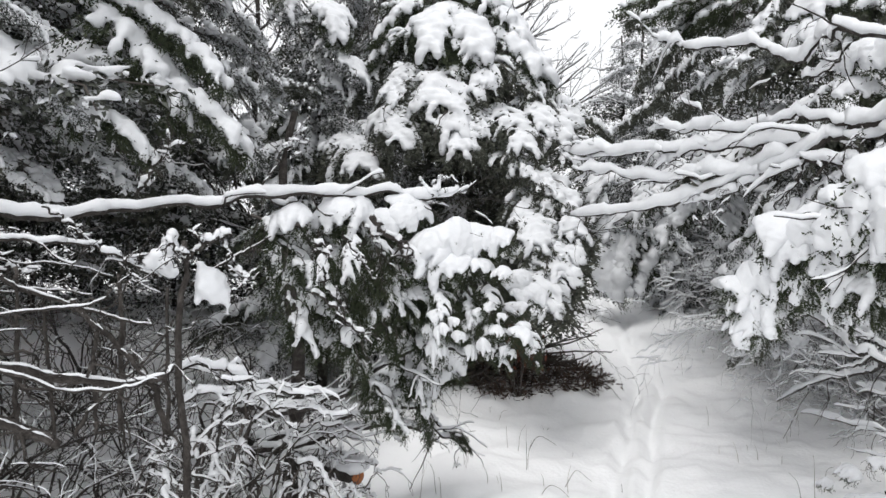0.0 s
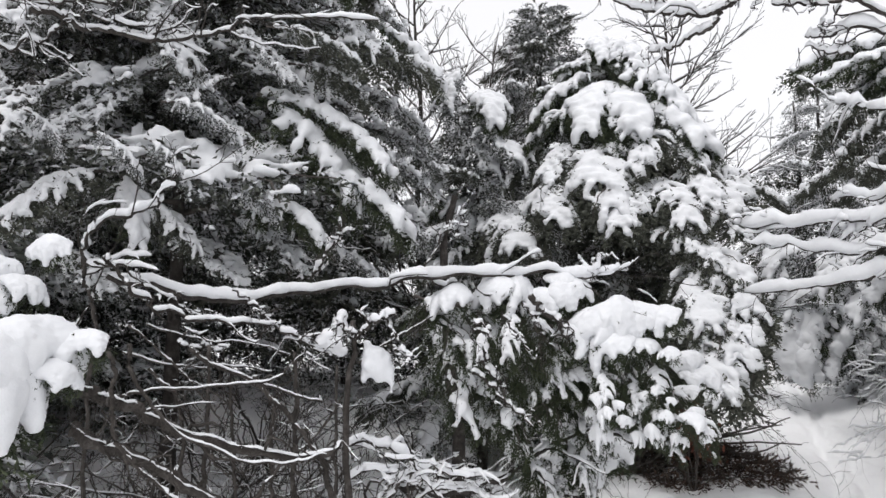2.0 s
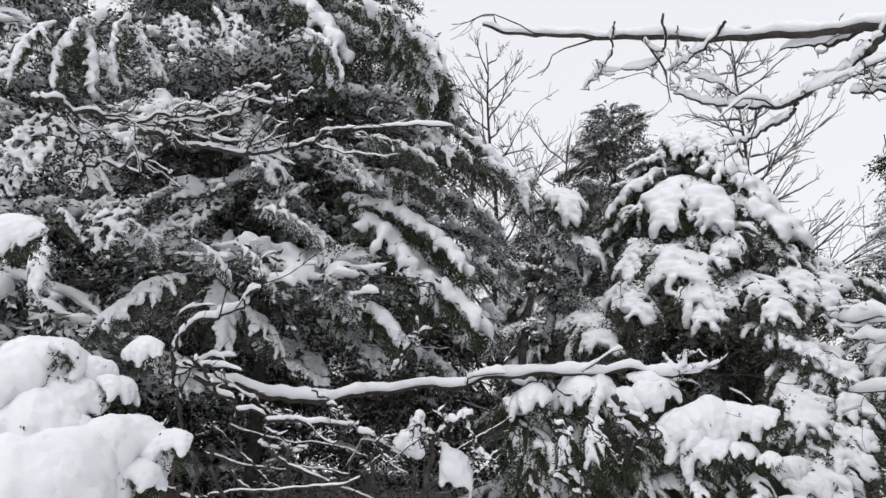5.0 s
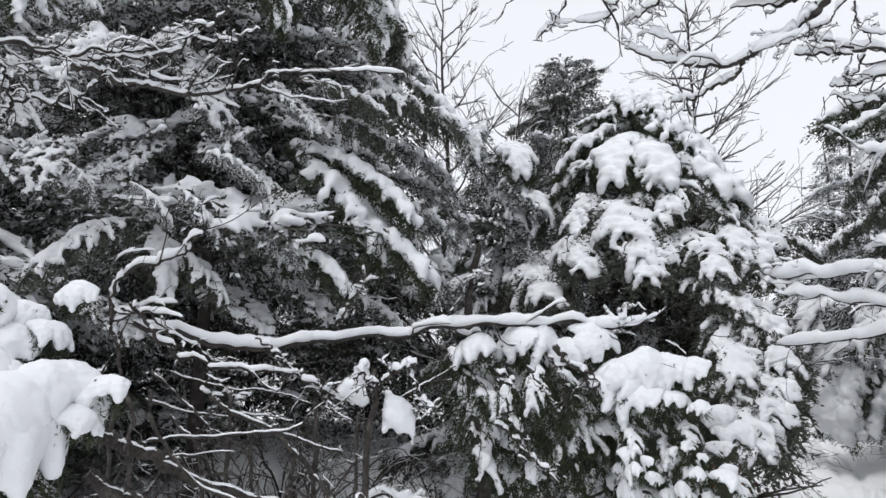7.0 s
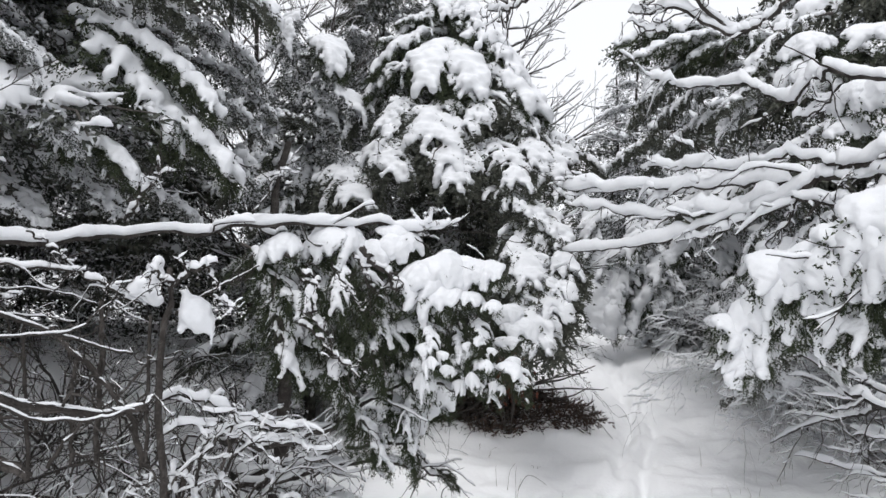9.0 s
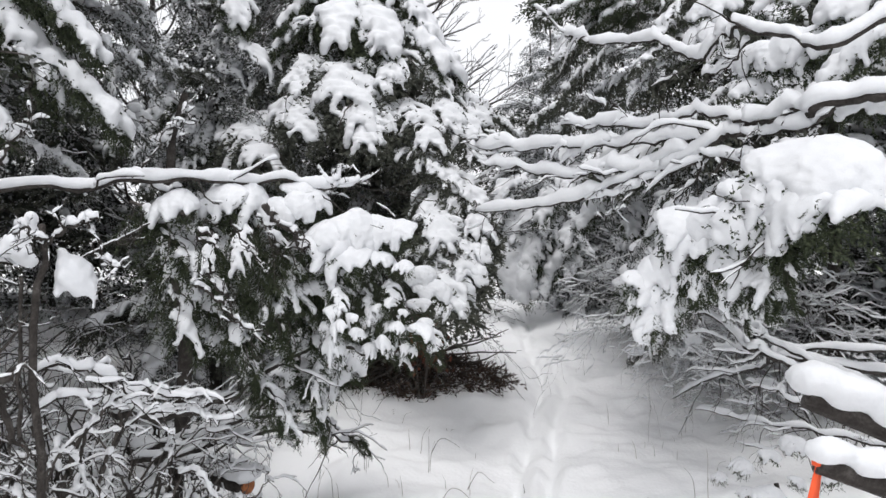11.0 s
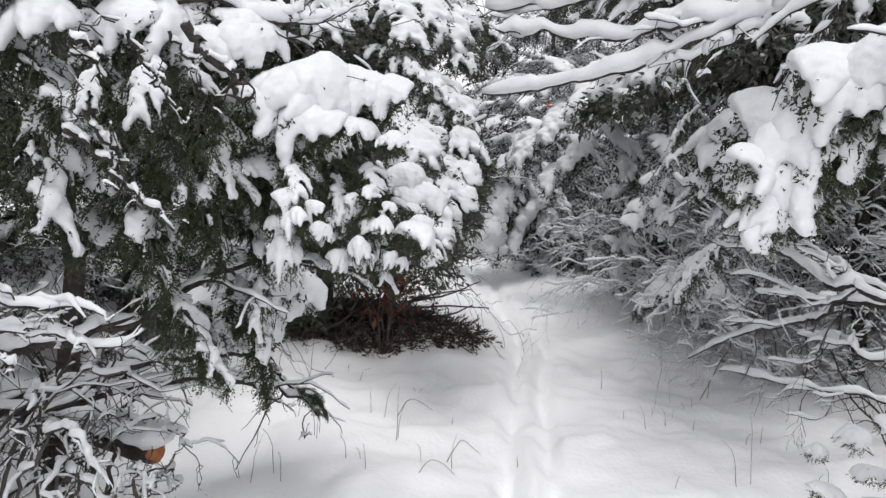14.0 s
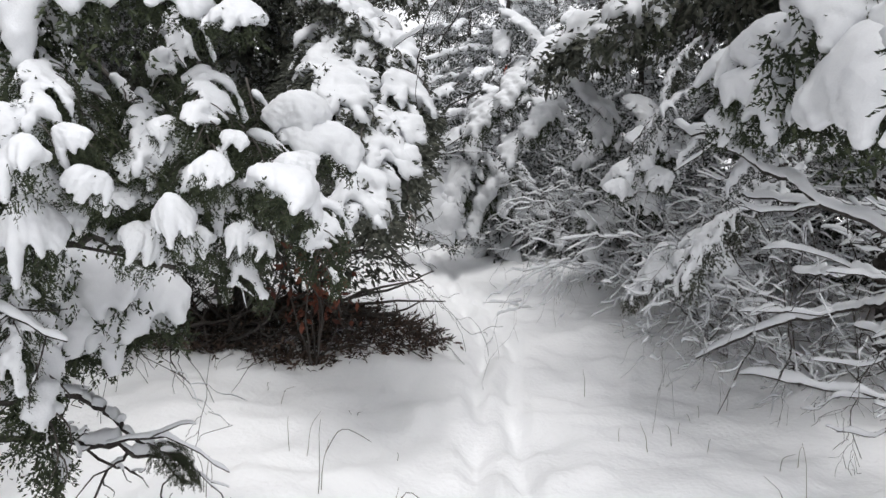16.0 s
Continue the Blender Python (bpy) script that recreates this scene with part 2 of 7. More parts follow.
def bough(style, seed, leaf=LEAF, voxel=0.02, far=False, coarse=1.0):
    """A bough one metre long that reaches along +x and droops: its limb, foliage and snow as three meshes."""
    rng = np.random.default_rng(seed)
    droop, count, tufts, leaves_each, low, leaf_long, leaf_wide = KINDS[style]
    if far:
        count, tufts, leaves_each = int(count * 0.55 / coarse), int(tufts * 0.6 / coarse), 3
    s = np.linspace(0, 1, 14)
    spine = np.stack([s, 0.05 * np.sin(4 * s + seed), 0.14 * s - (droop + 0.14) * s**2.2], 1)
    limb, leaves, blobs = Geo(), Geo(), []
    tube(limb, spine, 0.018 * (1 - 0.8 * s), 5)
    for i in range(count):
        q = 0.16 + 0.84 * (i + rng.random() * 0.8) / count
        root = np.array([np.interp(q, s, spine[:, k]) for k in range(3)])
        side = 1 if i % 2 else -1
        long = (0.42 - 0.2 * abs(q - 0.45)) * rng.uniform(0.6, 1.1)
        if q > 0.9:
            side *= 0.4
        sag = droop * rng.uniform(0.7, 1.3)
        u = np.linspace(0, 1, 5)
        twig = root + np.stack([long * 0.62 * u, side * long * (0.85 * u - 0.12 * u**2), long * (0.16 * u - sag * 1.5 * u**2)], 1)
        twig += rng.normal(0, 0.006, twig.shape)
        if not far:
            tube(limb, twig, 0.007 * (1 - 0.7 * u), 3)
        e = rng.random(tufts) ** 0.8
        at = np.stack([np.interp(e, u, twig[:, k]) for k in range(3)], 1)
        out = np.gradient(twig, axis=0).mean(0)
        out /= np.linalg.norm(out)
        way = out * 0.8 + rng.normal(0, 0.5, (tufts, 3)) + [0, 0, -low]
        at = at + rng.normal(0, 0.02, (tufts, 3)) - [0, 0, 0.012]
        lush = 2.0 * coarse if far else 1.0
        sprigs(leaves, at, way, rng.uniform(0.4, 1.0, tufts) * 0.085, rng, leaves_each, leaf_long * lush, leaf_wide * lush)

        def on(a):
            return np.array([np.interp(a, u, twig[:, k]) for k in range(3)])

        if style in ("tassel", "fan"):
            if i == 3 or style == "tassel" and rng.random() < 0.4:
                a, r = rng.uniform(0.0, 0.4), rng.uniform(0.055, 0.085)
                for j in range(5):
                    blobs.append((on(min(1, a + 0.13 * j)) + [0, 0, r * 0.25] + rng.normal(0, 0.008, 3), (r * 1.25, r * 1.25, r * 0.7)))
                    r *= 0.93
        else:
            for a in rng.random(10 if not far else 5):
                c, r, w = on(a) + rng.normal(0, 0.022, 3), rng.uniform(0.006, 0.017) * (1.7 if far else 1), out + rng.normal(0, 0.4, 3)
                for j in range(3):
                    blobs.append((c + w * r * (1.1 * j - 1) + [0, 0, 0.022 - 0.006 * j], (r * 1.25, r * 1.25, r * 0.8)))
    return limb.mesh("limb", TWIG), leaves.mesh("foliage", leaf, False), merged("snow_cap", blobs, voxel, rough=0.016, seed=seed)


def drape(seed, voxel=0.03):
    """A pad of snow one metre wide that lies over a tuft and hangs down towards +x in uneven fingers, as foliage and snow meshes."""
    rng = np.random.default_rng(seed)
    blobs, leaves = [], Geo()
    cols, wave = 13, rng.uniform(0, 6.28, 2)
    tips = []
    for i in range(cols):
        u = (i + 0.5) / cols - 0.5
        edge = 1 - (2 * abs(u)) ** 2.2
        end = rng.uniform(0.5, 1.0) * (0.5 + 0.5 * edge) * (0.6 if i % 3 == 1 else 1)
        sway, v = rng.normal(0, 0.1), 0.0
        while v < end:
            r = (0.14 - 0.085 * (v / end) ** 2) * (0.7 + 0.4 * edge) * rng.uniform(0.9, 1.1)
            z = 0.2 * edge + 0.035 * np.sin(9 * u + wave[0]) - 0.68 * (1 - np.cos(1.45 * v))
            c = np.array([0.44 * np.sin(1.45 * v) - 0.14 + 0.03 * np.sin(8 * u + wave[1]), u * 0.84 * (1 + 0.1 * v) + sway * v * v, z])
            blobs.append((c, (r, r, r * 0.9)))
            v += 0.08
        tips.append(c)
        blobs.append((np.array([-0.24, u * 0.7, 0.12 * edge - 0.02]), (0.15, 0.1, 0.13 * (0.4 + 0.6 * edge))))
    tips = np.array(tips)
    n = 80
    at = tips[rng.integers(0, cols, n)] + rng.normal(0, 0.045, (n, 3)) - [0.05, 0, 0.03]
    sprigs(leaves, at, rng.normal(0, 0.55, (n, 3)) + [0.35, 0, -0.8], rng.uniform(0.07, 0.15, n), rng, 8, 0.05, 0.016)
    n = 60
    at = np.stack([rng.uniform(-0.25, 0.2, n), rng.uniform(-0.38, 0.38, n), rng.uniform(-0.42, -0.12, n)], 1)
    sprigs(leaves, at, rng.normal(0, 0.6, (n, 3)) + [0.3, 0, -0.6], rng.uniform(0.08, 0.18, n), rng, 7, 0.055, 0.017)
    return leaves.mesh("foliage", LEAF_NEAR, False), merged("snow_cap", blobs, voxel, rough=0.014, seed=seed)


CLUMP = [drape(101 + i) for i in range(6)]


def set_clump(tree, i, at, size, high=1.0, leafy=True):
    """Lays a pad of snow on a tree at a world place; it hangs towards the open path."""
    flat = math.atan2(0.6 - at[1], -0.1 - at[0]) + ((i * 0.618) % 1 - 0.5) * 1.7
    tilt = Euler((((i * 0.37) % 1 - 0.5) * 0.9, ((i * 0.73) % 1) * 0.7, flat))
    m = Matrix.Translation(Vector(at) - tree.location) @ tilt.to_matrix().to_4x4() @ Matrix.Diagonal((size, size * (0.8 + 0.5 * ((i * 0.29) % 1)), size * high, 1))
    if not leafy:
        part("snow_cap", CLUMP[i % 6][1], tree, "rounded white snow", m)
        return
    tuft = part("tuft", CLUMP[i % 6][0], tree, m=m)
    part("snow_cap", CLUMP[i % 6][1], tuft, "rounded white snow")


GLOVES = {  # fingers, radius of the snow, leaf tufts a finger, leaves a tuft, leaf length, leaf width, end droop, snow share
    "finger": (14, 0.032, 11, 4, 0.038, 0.0125, 0.7, 0.9),
    "heavy": (10, 0.059, 15, 5, 0.03, 0.0105, 0.65, 0.9),
    "pillow": (8, 0.11, 14, 6, 0.024, 0.008, 0.6, 1.0),
    "sparse": (10, 0.042, 12, 5, 0.034, 0.0125, 0.75, 0.6),
    "spray": (10, 0.042, 24, 6, 0.026, 0.0085, 0.75, 0.6),
}


def glove(style, seed, leaf=LEAF, voxel=0.024, far=False):
    """A bough one metre long along +x: fingers of foliage fan out and hang down, each under a tapering roll of snow."""
    rng = np.random.default_rng(seed)
    count, big, tufts, each, leaf_long, leaf_wide, hang, share = GLOVES[style]
    if far:
        tufts, each, leaf_long, leaf_wide = tufts // 2, 3, leaf_long * 1.8, leaf_wide * 1.8
    s = np.linspace(0, 1, 14)
    spine = np.stack([s, 0.06 * np.sin(4 * s + seed), 0.2 * s - 0.46 * s**2.1], 1)
    limb, leaves, blobs = Geo(), Geo(), []
    tube(limb, spine, 0.017 * (1 - 0.8 * s), 5)

    def finger(root, flat, long, r0, snowy):
        u = np.linspace(0, 1, 8)
        out = np.array([np.cos(flat), np.sin(flat), 0])
        sag = hang * rng.uniform(0.7, 1.25)
        p = root + long * (out * (u - 0.32 * u**2.4)[:, None] + np.array([0, 0, 1.0]) * (0.14 * u - sag * u**2.2)[:, None])
        p += rng.normal(0, 0.006, p.shape) * u[:, None]
        if not far and r0 > big * 0.7:
            tube(limb, p, 0.007 * (1 - 0.75 * u), 3)

        def on(a):
            return np.stack([np.interp(a, u, p[:, k]) for k in range(3)], -1)

        e = rng.random(tufts) ** 0.75
        at = on(e) + rng.normal(0, 0.3 * r0, (tufts, 3)) - [0, 0, 0.5 * r0]
        way = out * 0.55 + rng.normal(0, 0.55, (tufts, 3)) + np.array([0, 0, -1.0]) * (0.35 + 0.7 * e)[:, None]
        sprigs(leaves, at, way, rng.uniform(0.45, 1.1, tufts) * 0.1, rng, each, leaf_long, leaf_wide)
        if not snowy:
            return
        stop, a = rng.uniform(0.62, 1.0), 0.0
        wave = rng.uniform(0, 6.28)
        while a < stop:
            r = r0 * (1.08 - 0.62 * a**1.3) * (1 + 0.22 * np.sin(9 * a + wave)) * rng.uniform(0.88, 1.1)
            blobs.append((on(a) + [0, 0, r * 0.34], (r, r, r * (0.8 + 0.3 * a))))
            a += 0.55 * r / long
        if rng.random() < 0.6:
            c, r = on(stop), r0 * rng.uniform(0.26, 0.4)
            for j in range(4):
                blobs.append((c + [0.006 * j, 0, -0.8 * r * j], (r, r, r * 1.2)))
                r *= 0.8

    for i in range(count):
        q = 0.22 + 0.78 * (i + 0.6 * rng.random()) / count
        root = np.array([np.interp(q, s, spine[:, k]) for k in range(3)])
        side = 1 if i % 2 else -1
        flat = side * (1.05 - 0.75 * q) * rng.uniform(0.75, 1.2)
        long = (0.5 - 0.28 * abs(q - 0.4)) * rng.uniform(0.75, 1.15)
        finger(root, flat, long, big * rng.uniform(0.8, 1.15), rng.random() < share)
        for _ in range(3):
            q2 = min(1, q + rng.uniform(-0.1, 0.12))
            root = np.array([np.interp(q2, s, spine[:, k]) for k in range(3)]) + [0, side * 0.05, -0.02]
            finger(root, flat * rng.uniform(0.3, 1.7), long * rng.uniform(0.45, 0.8), big * rng.uniform(0.42, 0.66), rng.random() < share * 0.8)
    for q in np.linspace(0.1, 0.98, 13):
        r = big * rng.uniform(0.72, 1.2) * (1.15 - 0.35 * q)
        if share > 0.7 or rng.random() < share:
            blobs.append((np.array([np.interp(q, s, spine[:, k]) for k in range(3)]) + [0, 0, r * 0.4], (r * 1.1, r, r * 0.8)))
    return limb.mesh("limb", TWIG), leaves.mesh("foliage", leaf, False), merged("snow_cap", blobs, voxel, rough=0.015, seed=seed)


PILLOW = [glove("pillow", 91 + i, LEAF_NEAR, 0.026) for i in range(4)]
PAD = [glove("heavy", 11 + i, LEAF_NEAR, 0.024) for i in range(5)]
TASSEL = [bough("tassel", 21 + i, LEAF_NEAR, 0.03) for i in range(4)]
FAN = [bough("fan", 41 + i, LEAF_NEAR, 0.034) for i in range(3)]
FINGER = [glove("finger", 31 + i, LEAF, 0.019) for i in range(6)]
SPARSE = [glove("sparse", 35 + i, FROST, 0.024) for i in range(3)]
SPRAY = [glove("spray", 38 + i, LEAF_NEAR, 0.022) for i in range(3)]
DUSTED = [bough("dusted", 51 + i, DUST, 0.0175) for i in range(4)]
FAR_FINGER = [glove("heavy", 71 + i, FROST, 0.04, True) for i in range(3)]
FAR_DUSTED = [bough("dusted", 81 + i, FROST, 0.046, True) for i in range(3)]
WOOD = [bough("dusted", 87 + i, LEAF, 0.06, True, 1.5) for i in range(3)]


def hang_bough(tree, kit, base, tip, wide=1.0, roll=0.0, deep=1.0):
    """Sets one bough of a kit under a tree so that it runs from base to tip (world places)."""
    base, tip = Vector(base) - tree.location, Vector(tip) - tree.location
    end = Vector(kit[0].vertices[13 * 5].co)
    d = tip - base
    k = d.length / end.length
    flat = math.atan2(d.y, d.x)
    rise = math.atan2(d.z, math.hypot(d.x, d.y)) - math.atan2(end.z, end.x)
    m = Matrix.Translation(base) @ Euler((radians(roll), -rise, flat)).to_matrix().to_4x4() @ Matrix.Diagonal((k, k * wide, k * deep, 1))
    limb = part("bough", kit[0], tree, m=m)
    tagged(part("foliage", kit[1], limb), kind="stuff")
    tagged(part("snow_cap", kit[2], limb, "soft white snow"), kind="stuff")
    return limb


def conifer(name, base, height, girth, count, kits, label, seed, low=0.12, lift=(-5, 25), trunk=0.06, power=0.8, lean=(0, 0), azimuth=(0, 360), inner=1500, cat="conifer", wide=1.0, top=1.0):
    """A conifer: a tapered trunk with boughs all round that shorten towards the tip. azimuth limits the boughs to a sector."""
    rng = np.random.default_rng(seed)
    tree = tagged(empty(name, base), label, cat)
    s = np.linspace(0, 1, 12)
    stem = np.stack([lean[0] * s, lean[1] * s, height * s - 0.15], 1) + rng.normal(0, 0.012, (12, 3)) * height / 4
    g = Geo()
    tube(g, stem, trunk * (1 - 0.88 * s) + 0.004, 8)
    part("trunk", g.mesh("trunk", BARK), tree)
    for i in range(count):
        q = low + (0.985 - low) * ((i + rng.random()) / count) ** 0.92
        a = radians(azimuth[0] + (azimuth[1] - azimuth[0]) * ((i * 0.618 + rng.random() * 0.15) % 1))
        long = girth * max(0.12 * top, (1 - q) ** power) * rng.uniform(0.78, 1.15) * min(1, 0.55 + 1.8 * q)
        hidden = math.cos(a) * base[0] + math.sin(a) * base[1] > 0.42 * math.hypot(base[0], base[1])
        some = {id(FINGER): FAR_FINGER, id(DUSTED): FAR_DUSTED, id(FAR_DUSTED): WOOD}.get(id(kits), kits if len(kits) < 4 and kits is not SPARSE else FAR_FINGER) if hidden else kits
        kit = some[int(rng.integers(len(some)))]
        end = kit[0].vertices[13 * 5].co
        k = long / end.length
        at = [np.interp(q, s, stem[:, j]) for j in range(3)]
        rise = radians(rng.uniform(*lift) + 28 * max(0, q - 0.55))
        m = Matrix.Translation(at) @ Euler((radians(rng.uniform(-12, 12)), -rise, a)).to_matrix().to_4x4() @ Matrix.Diagonal((k, k * wide * rng.uniform(0.9, 1.25), k, 1))
        limb = part("bough", kit[0], tree, m=m)
        tagged(part("foliage", kit[1], limb), kind="stuff")
        tagged(part("snow_cap", kit[2], limb, "soft white snow"), kind="stuff")
    if inner:
        g = Geo()
        q = low + (0.96 - low) * rng.random(inner)
        r = girth * (1 - q) ** power * 0.74 * np.sqrt(rng.random(inner))
        a = rng.random(inner) * 2 * np.pi
        at = np.stack([lean[0] * q + r * np.cos(a), lean[1] * q + r * np.sin(a), height * q - 0.3 * r], 1)
        way = np.stack([np.cos(a), np.sin(a), -0.5 + 0 * a], 1) + rng.normal(0, 0.5, (inner, 3))
        sprigs(g, at, way, rng.uniform(0.08, 0.2, inner), rng, 9, 0.036, 0.0105)
        tagged(part("inner_foliage", g.mesh("inner_foliage", LEAF if kits is SPARSE and name == "snowy_conifer" else (FROST if base[0] > -1 or base[0] < -4 else DUST), False), tree, "shaded dark inner foliage"), kind="stuff")
    return tree


def snowy_branch(name, label, lines, cat="branch", thick=0.035, mat=BARK, seed=1, twigs=6, wob=0.008, k=6, fine=0.5, slim=1.0, bare=0.2, tree=None):
    """A bare branch made of several limbs, each a list of control points with a start and an end radius, with snow along the tops
    and forked side twigs. With a tree given, the limbs become parts of it."""
    rng = np.random.default_rng(seed)
    base = Vector(lines[0][0][0]) if tree is None else tree.location
    thing = tagged(empty(name, base), label, cat) if tree is None else tree
    off = np.array(base[:])
    snow = Geo()
    for ctrl, r0, r1 in lines:
        g = Geo()
        n = max(10, 8 * len(ctrl))
        p = spline(np.array(ctrl) - off, n, wob, rng)
        r = np.linspace(r0, r1, n) * slim * (1 + rng.normal(0, 0.09, n))
        tube(g, p, r, k)
        limb = part("limb", g.mesh("limb", mat), thing)
        ridge(snow, p, r, thick * rng.uniform(0.85, 1.15), rng, 10)
        size = np.linalg.norm(p[-1] - p[0])
        for _ in range(twigs):
            i = int(rng.integers(n // 4, n))
            t = p[min(i + 1, n - 1)] - p[i - 1]
            t /= np.linalg.norm(t) + 1e-9
            d = t * rng.uniform(0.6, 1.2) + rng.normal(0, 0.42, 3) + [0, 0, rng.uniform(-0.45, 0.35)]
            d *= min(size * fine, 0.4) * rng.uniform(0.25, 0.8) / np.linalg.norm(d)
            w = spline([p[i], p[i] + d * 0.5 + rng.normal(0, 0.022, 3), p[i] + d + [0, 0, rng.uniform(-0.06, 0.04)]], 9, 0.007, rng)
            tr = np.linspace(min(r[i] * 0.55, 0.0055), 0.0014, 9)
            tg = Geo()
            tube(tg, w, tr, 4)
            if rng.random() > bare:
                ridge(snow, w, tr, thick * 0.55, rng, 8)
            for _ in range(int(rng.integers(1, 4))):
                j = int(rng.integers(3, 8))
                e = (w[j] - w[j - 1]) / (np.linalg.norm(w[j] - w[j - 1]) + 1e-9) + rng.normal(0, 0.5, 3)
                e *= np.linalg.norm(d) * rng.uniform(0.2, 0.5) / np.linalg.norm(e)
                f = spline([w[j], w[j] + e * 0.5 + rng.normal(0, 0.008, 3), w[j] + e], 6, 0.004, rng)
                tube(tg, f, np.linspace(tr[j] * 0.75, 0.001, 6), 3)
                if rng.random() > bare + 0.15:
                    ridge(snow, f, np.linspace(tr[j] * 0.75, 0.001, 6), thick * 0.38, rng, 7)
            part("twig", tg.mesh("twig", mat), limb)
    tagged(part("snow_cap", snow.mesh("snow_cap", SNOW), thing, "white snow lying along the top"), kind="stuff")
    return thing


def shrub(name, label, base, size, stems, seed, spread=0.6, mat=TWIG, thick=0.012, forks=5, arch=0.3, thin=0.006, cat="shrub", lean=(0, 0), snowy=1.0, order=2, crook=1.0):
    """A bare shrub of many arching stems that fork, with snow on the flatter twigs."""
    rng = np.random.default_rng(seed)
    thing = tagged(empty(name, base), label, cat)
    snow = Geo()
    for _ in range(stems):
        g = Geo()
        a, hi = rng.random() * 2 * np.pi, size * rng.uniform(0.55, 1.1)
        d = np.array([np.cos(a) * spread + lean[0], np.sin(a) * spread + lean[1], 1.0])
        root = np.array([rng.normal(0, 0.12 * size), rng.normal(0, 0.12 * size), -0.05])
        top = root + d * hi / np.linalg.norm(d)
        sag = top + np.array([np.cos(a), np.sin(a), -1]) * arch * hi * rng.uniform(0.2, 1)
        p = spline([root, root * 0.6 + top * 0.4 + rng.normal(0, 0.09 * size, 3), top + rng.normal(0, 0.08 * size, 3), sag], 20, 0.022 * size * crook, rng)
        r = np.linspace(thin * rng.uniform(0.5, 1.8), thin * 0.3, 20)
        tube(g, p, r, 5)
        if snowy:
            ridge(snow, p, r, thick * snowy, rng, 5, 0.08)
        todo = [(p, r, 0)]
        while todo:
            p, r, o = todo.pop()
            for _ in range(forks if o == 0 else forks // 2):
                i = int(rng.integers(3, len(p)))
                t = p[i] - p[i - 1]
                w = t / (np.linalg.norm(t) + 1e-9) + rng.normal(0, 0.5, 3)
                long = hi * rng.uniform(0.18, 0.42) * (0.6 if o else 1)
                w *= long / np.linalg.norm(w)
                c = spline([p[i], p[i] + w * 0.5 + rng.normal(0, 0.1 * long, 3), p[i] + w + [0, 0, -0.25 * long * arch * rng.random() * 2]], 8, 0.05 * long * crook, rng)
                cr = np.linspace(r[i] * 0.6, thin * 0.22, 8)
                tube(g, c, cr, 3)
                if snowy and rng.random() < min(0.8, snowy):
                    ridge(snow, c, cr, thick * 0.8 * max(snowy, 0.5), rng, 4, 0.05)
                if o + 1 < order:
                    todo.append((c, cr, o + 1))
        part("stem", g.mesh("stem", mat), thing)
    if snowy:
        tagged(part("snow_cap", snow.mesh("snow_cap", SNOW), thing, "thin white snow on the twigs"), kind="stuff")
    return thing


# ---- ground ----
def trail_x(y):
    """Middle line of the footpath."""
    return np.interp(y, [0, 3.4, 4.5, 5.3, 6.0, 7.2, 8.1, 10, 14], [-0.1, -0.12, -0.11, -0.05, -0.13, -0.33, -0.5, -0.8, -1.2])


def swell(x, y):
    rise = np.interp(y, [-60, -2, 0, 8, 13, 60], [-0.6, -0.2, 0.02, 1.13, 1.72, 2.6])
    lump = 0.035 * np.sin(1.9 * x + 0.7 * y) + 0.03 * np.sin(2.3 * y - 1.1 * x + 1) + 0.018 * np.sin(4.1 * x + 3.3 * y)
    bank = 0.05 * np.clip(np.abs(x - trail_x(y)) - 0.75, 0, 1.2) - 0.03 * np.exp(-(((x - trail_x(y)) / 0.4) ** 2))
    slope = 0.62 * (np.clip((-2.5 - x) / 2.2, 0, 1) ** 2 * (3 - 2 * np.clip((-2.5 - x) / 2.2, 0, 1))) * np.clip((8 - y) / 3, 0, 1)
    return rise + lump * 0.8 + bank + slope


def steps(fine0, fine1, d):
    mid = np.arange(fine0, fine1, d)
    out = np.geomspace(d, 400, 46)
    return np.concatenate([(fine0 - out)[::-1], mid, mid[-1] + out])


gx, gy = steps(-2.0, 1.8, 0.026), steps(2.4, 8.4, 0.029)
X, Y = np.meshgrid(gx, gy, indexing="ij")
Z = swell(X, Y)
rng = np.random.default_rng(5)
foot, yy = 0, 0.3
while yy < 11:
    cx = float(trail_x(yy)) + (0.075 if foot else -0.075) + rng.normal(0, 0.012)
    u, v = (X - cx + 0.008 * np.sin(23 * Y)) / 0.043, (Y - yy) / 0.2
    Z -= 0.034 * rng.uniform(0.6, 1.2) * np.exp(-np.abs(u) ** 3 - np.abs(v) ** 3)
    Z += 0.004 * np.exp(-((np.sqrt(u**2 + v**2) - 1.5) ** 2) * 5)
    foot, yy = 1 - foot, yy + 0.27 + rng.normal(0, 0.02)
for side in (-0.075, 0.075):
    Z -= 0.03 * np.exp(-(((X - trail_x(Y) - side - 0.012 * np.sin(Y * 5 + side * 9)) / 0.042) ** 2)) * (Y < 12) * (Y > -3)
grain = rng.normal(0, 1, X.shape)
for _ in range(5):
    grain = (grain + np.roll(grain, 1, 0) + np.roll(grain, -1, 0) + np.roll(grain, 1, 1) + np.roll(grain, -1, 1)) / 5
near = (np.abs(X) < 4) * (Y < 12)
Z += grain * 0.03 * near
for size, deep in ((0.55, 0.009), (0.27, 0.005), (0.14, 0.0022)):
    a, b = rng.uniform(0, 6.28, 12), rng.uniform(0, 6.28, 12)
    Z += deep * near * sum(np.sin((X * np.cos(p) + Y * np.sin(p)) * 6.28 / (size * (0.75 + 0.05 * i)) + q) for i, (p, q) in enumerate(zip(a, b))) / 2.4
g = Geo()
n, k = X.shape
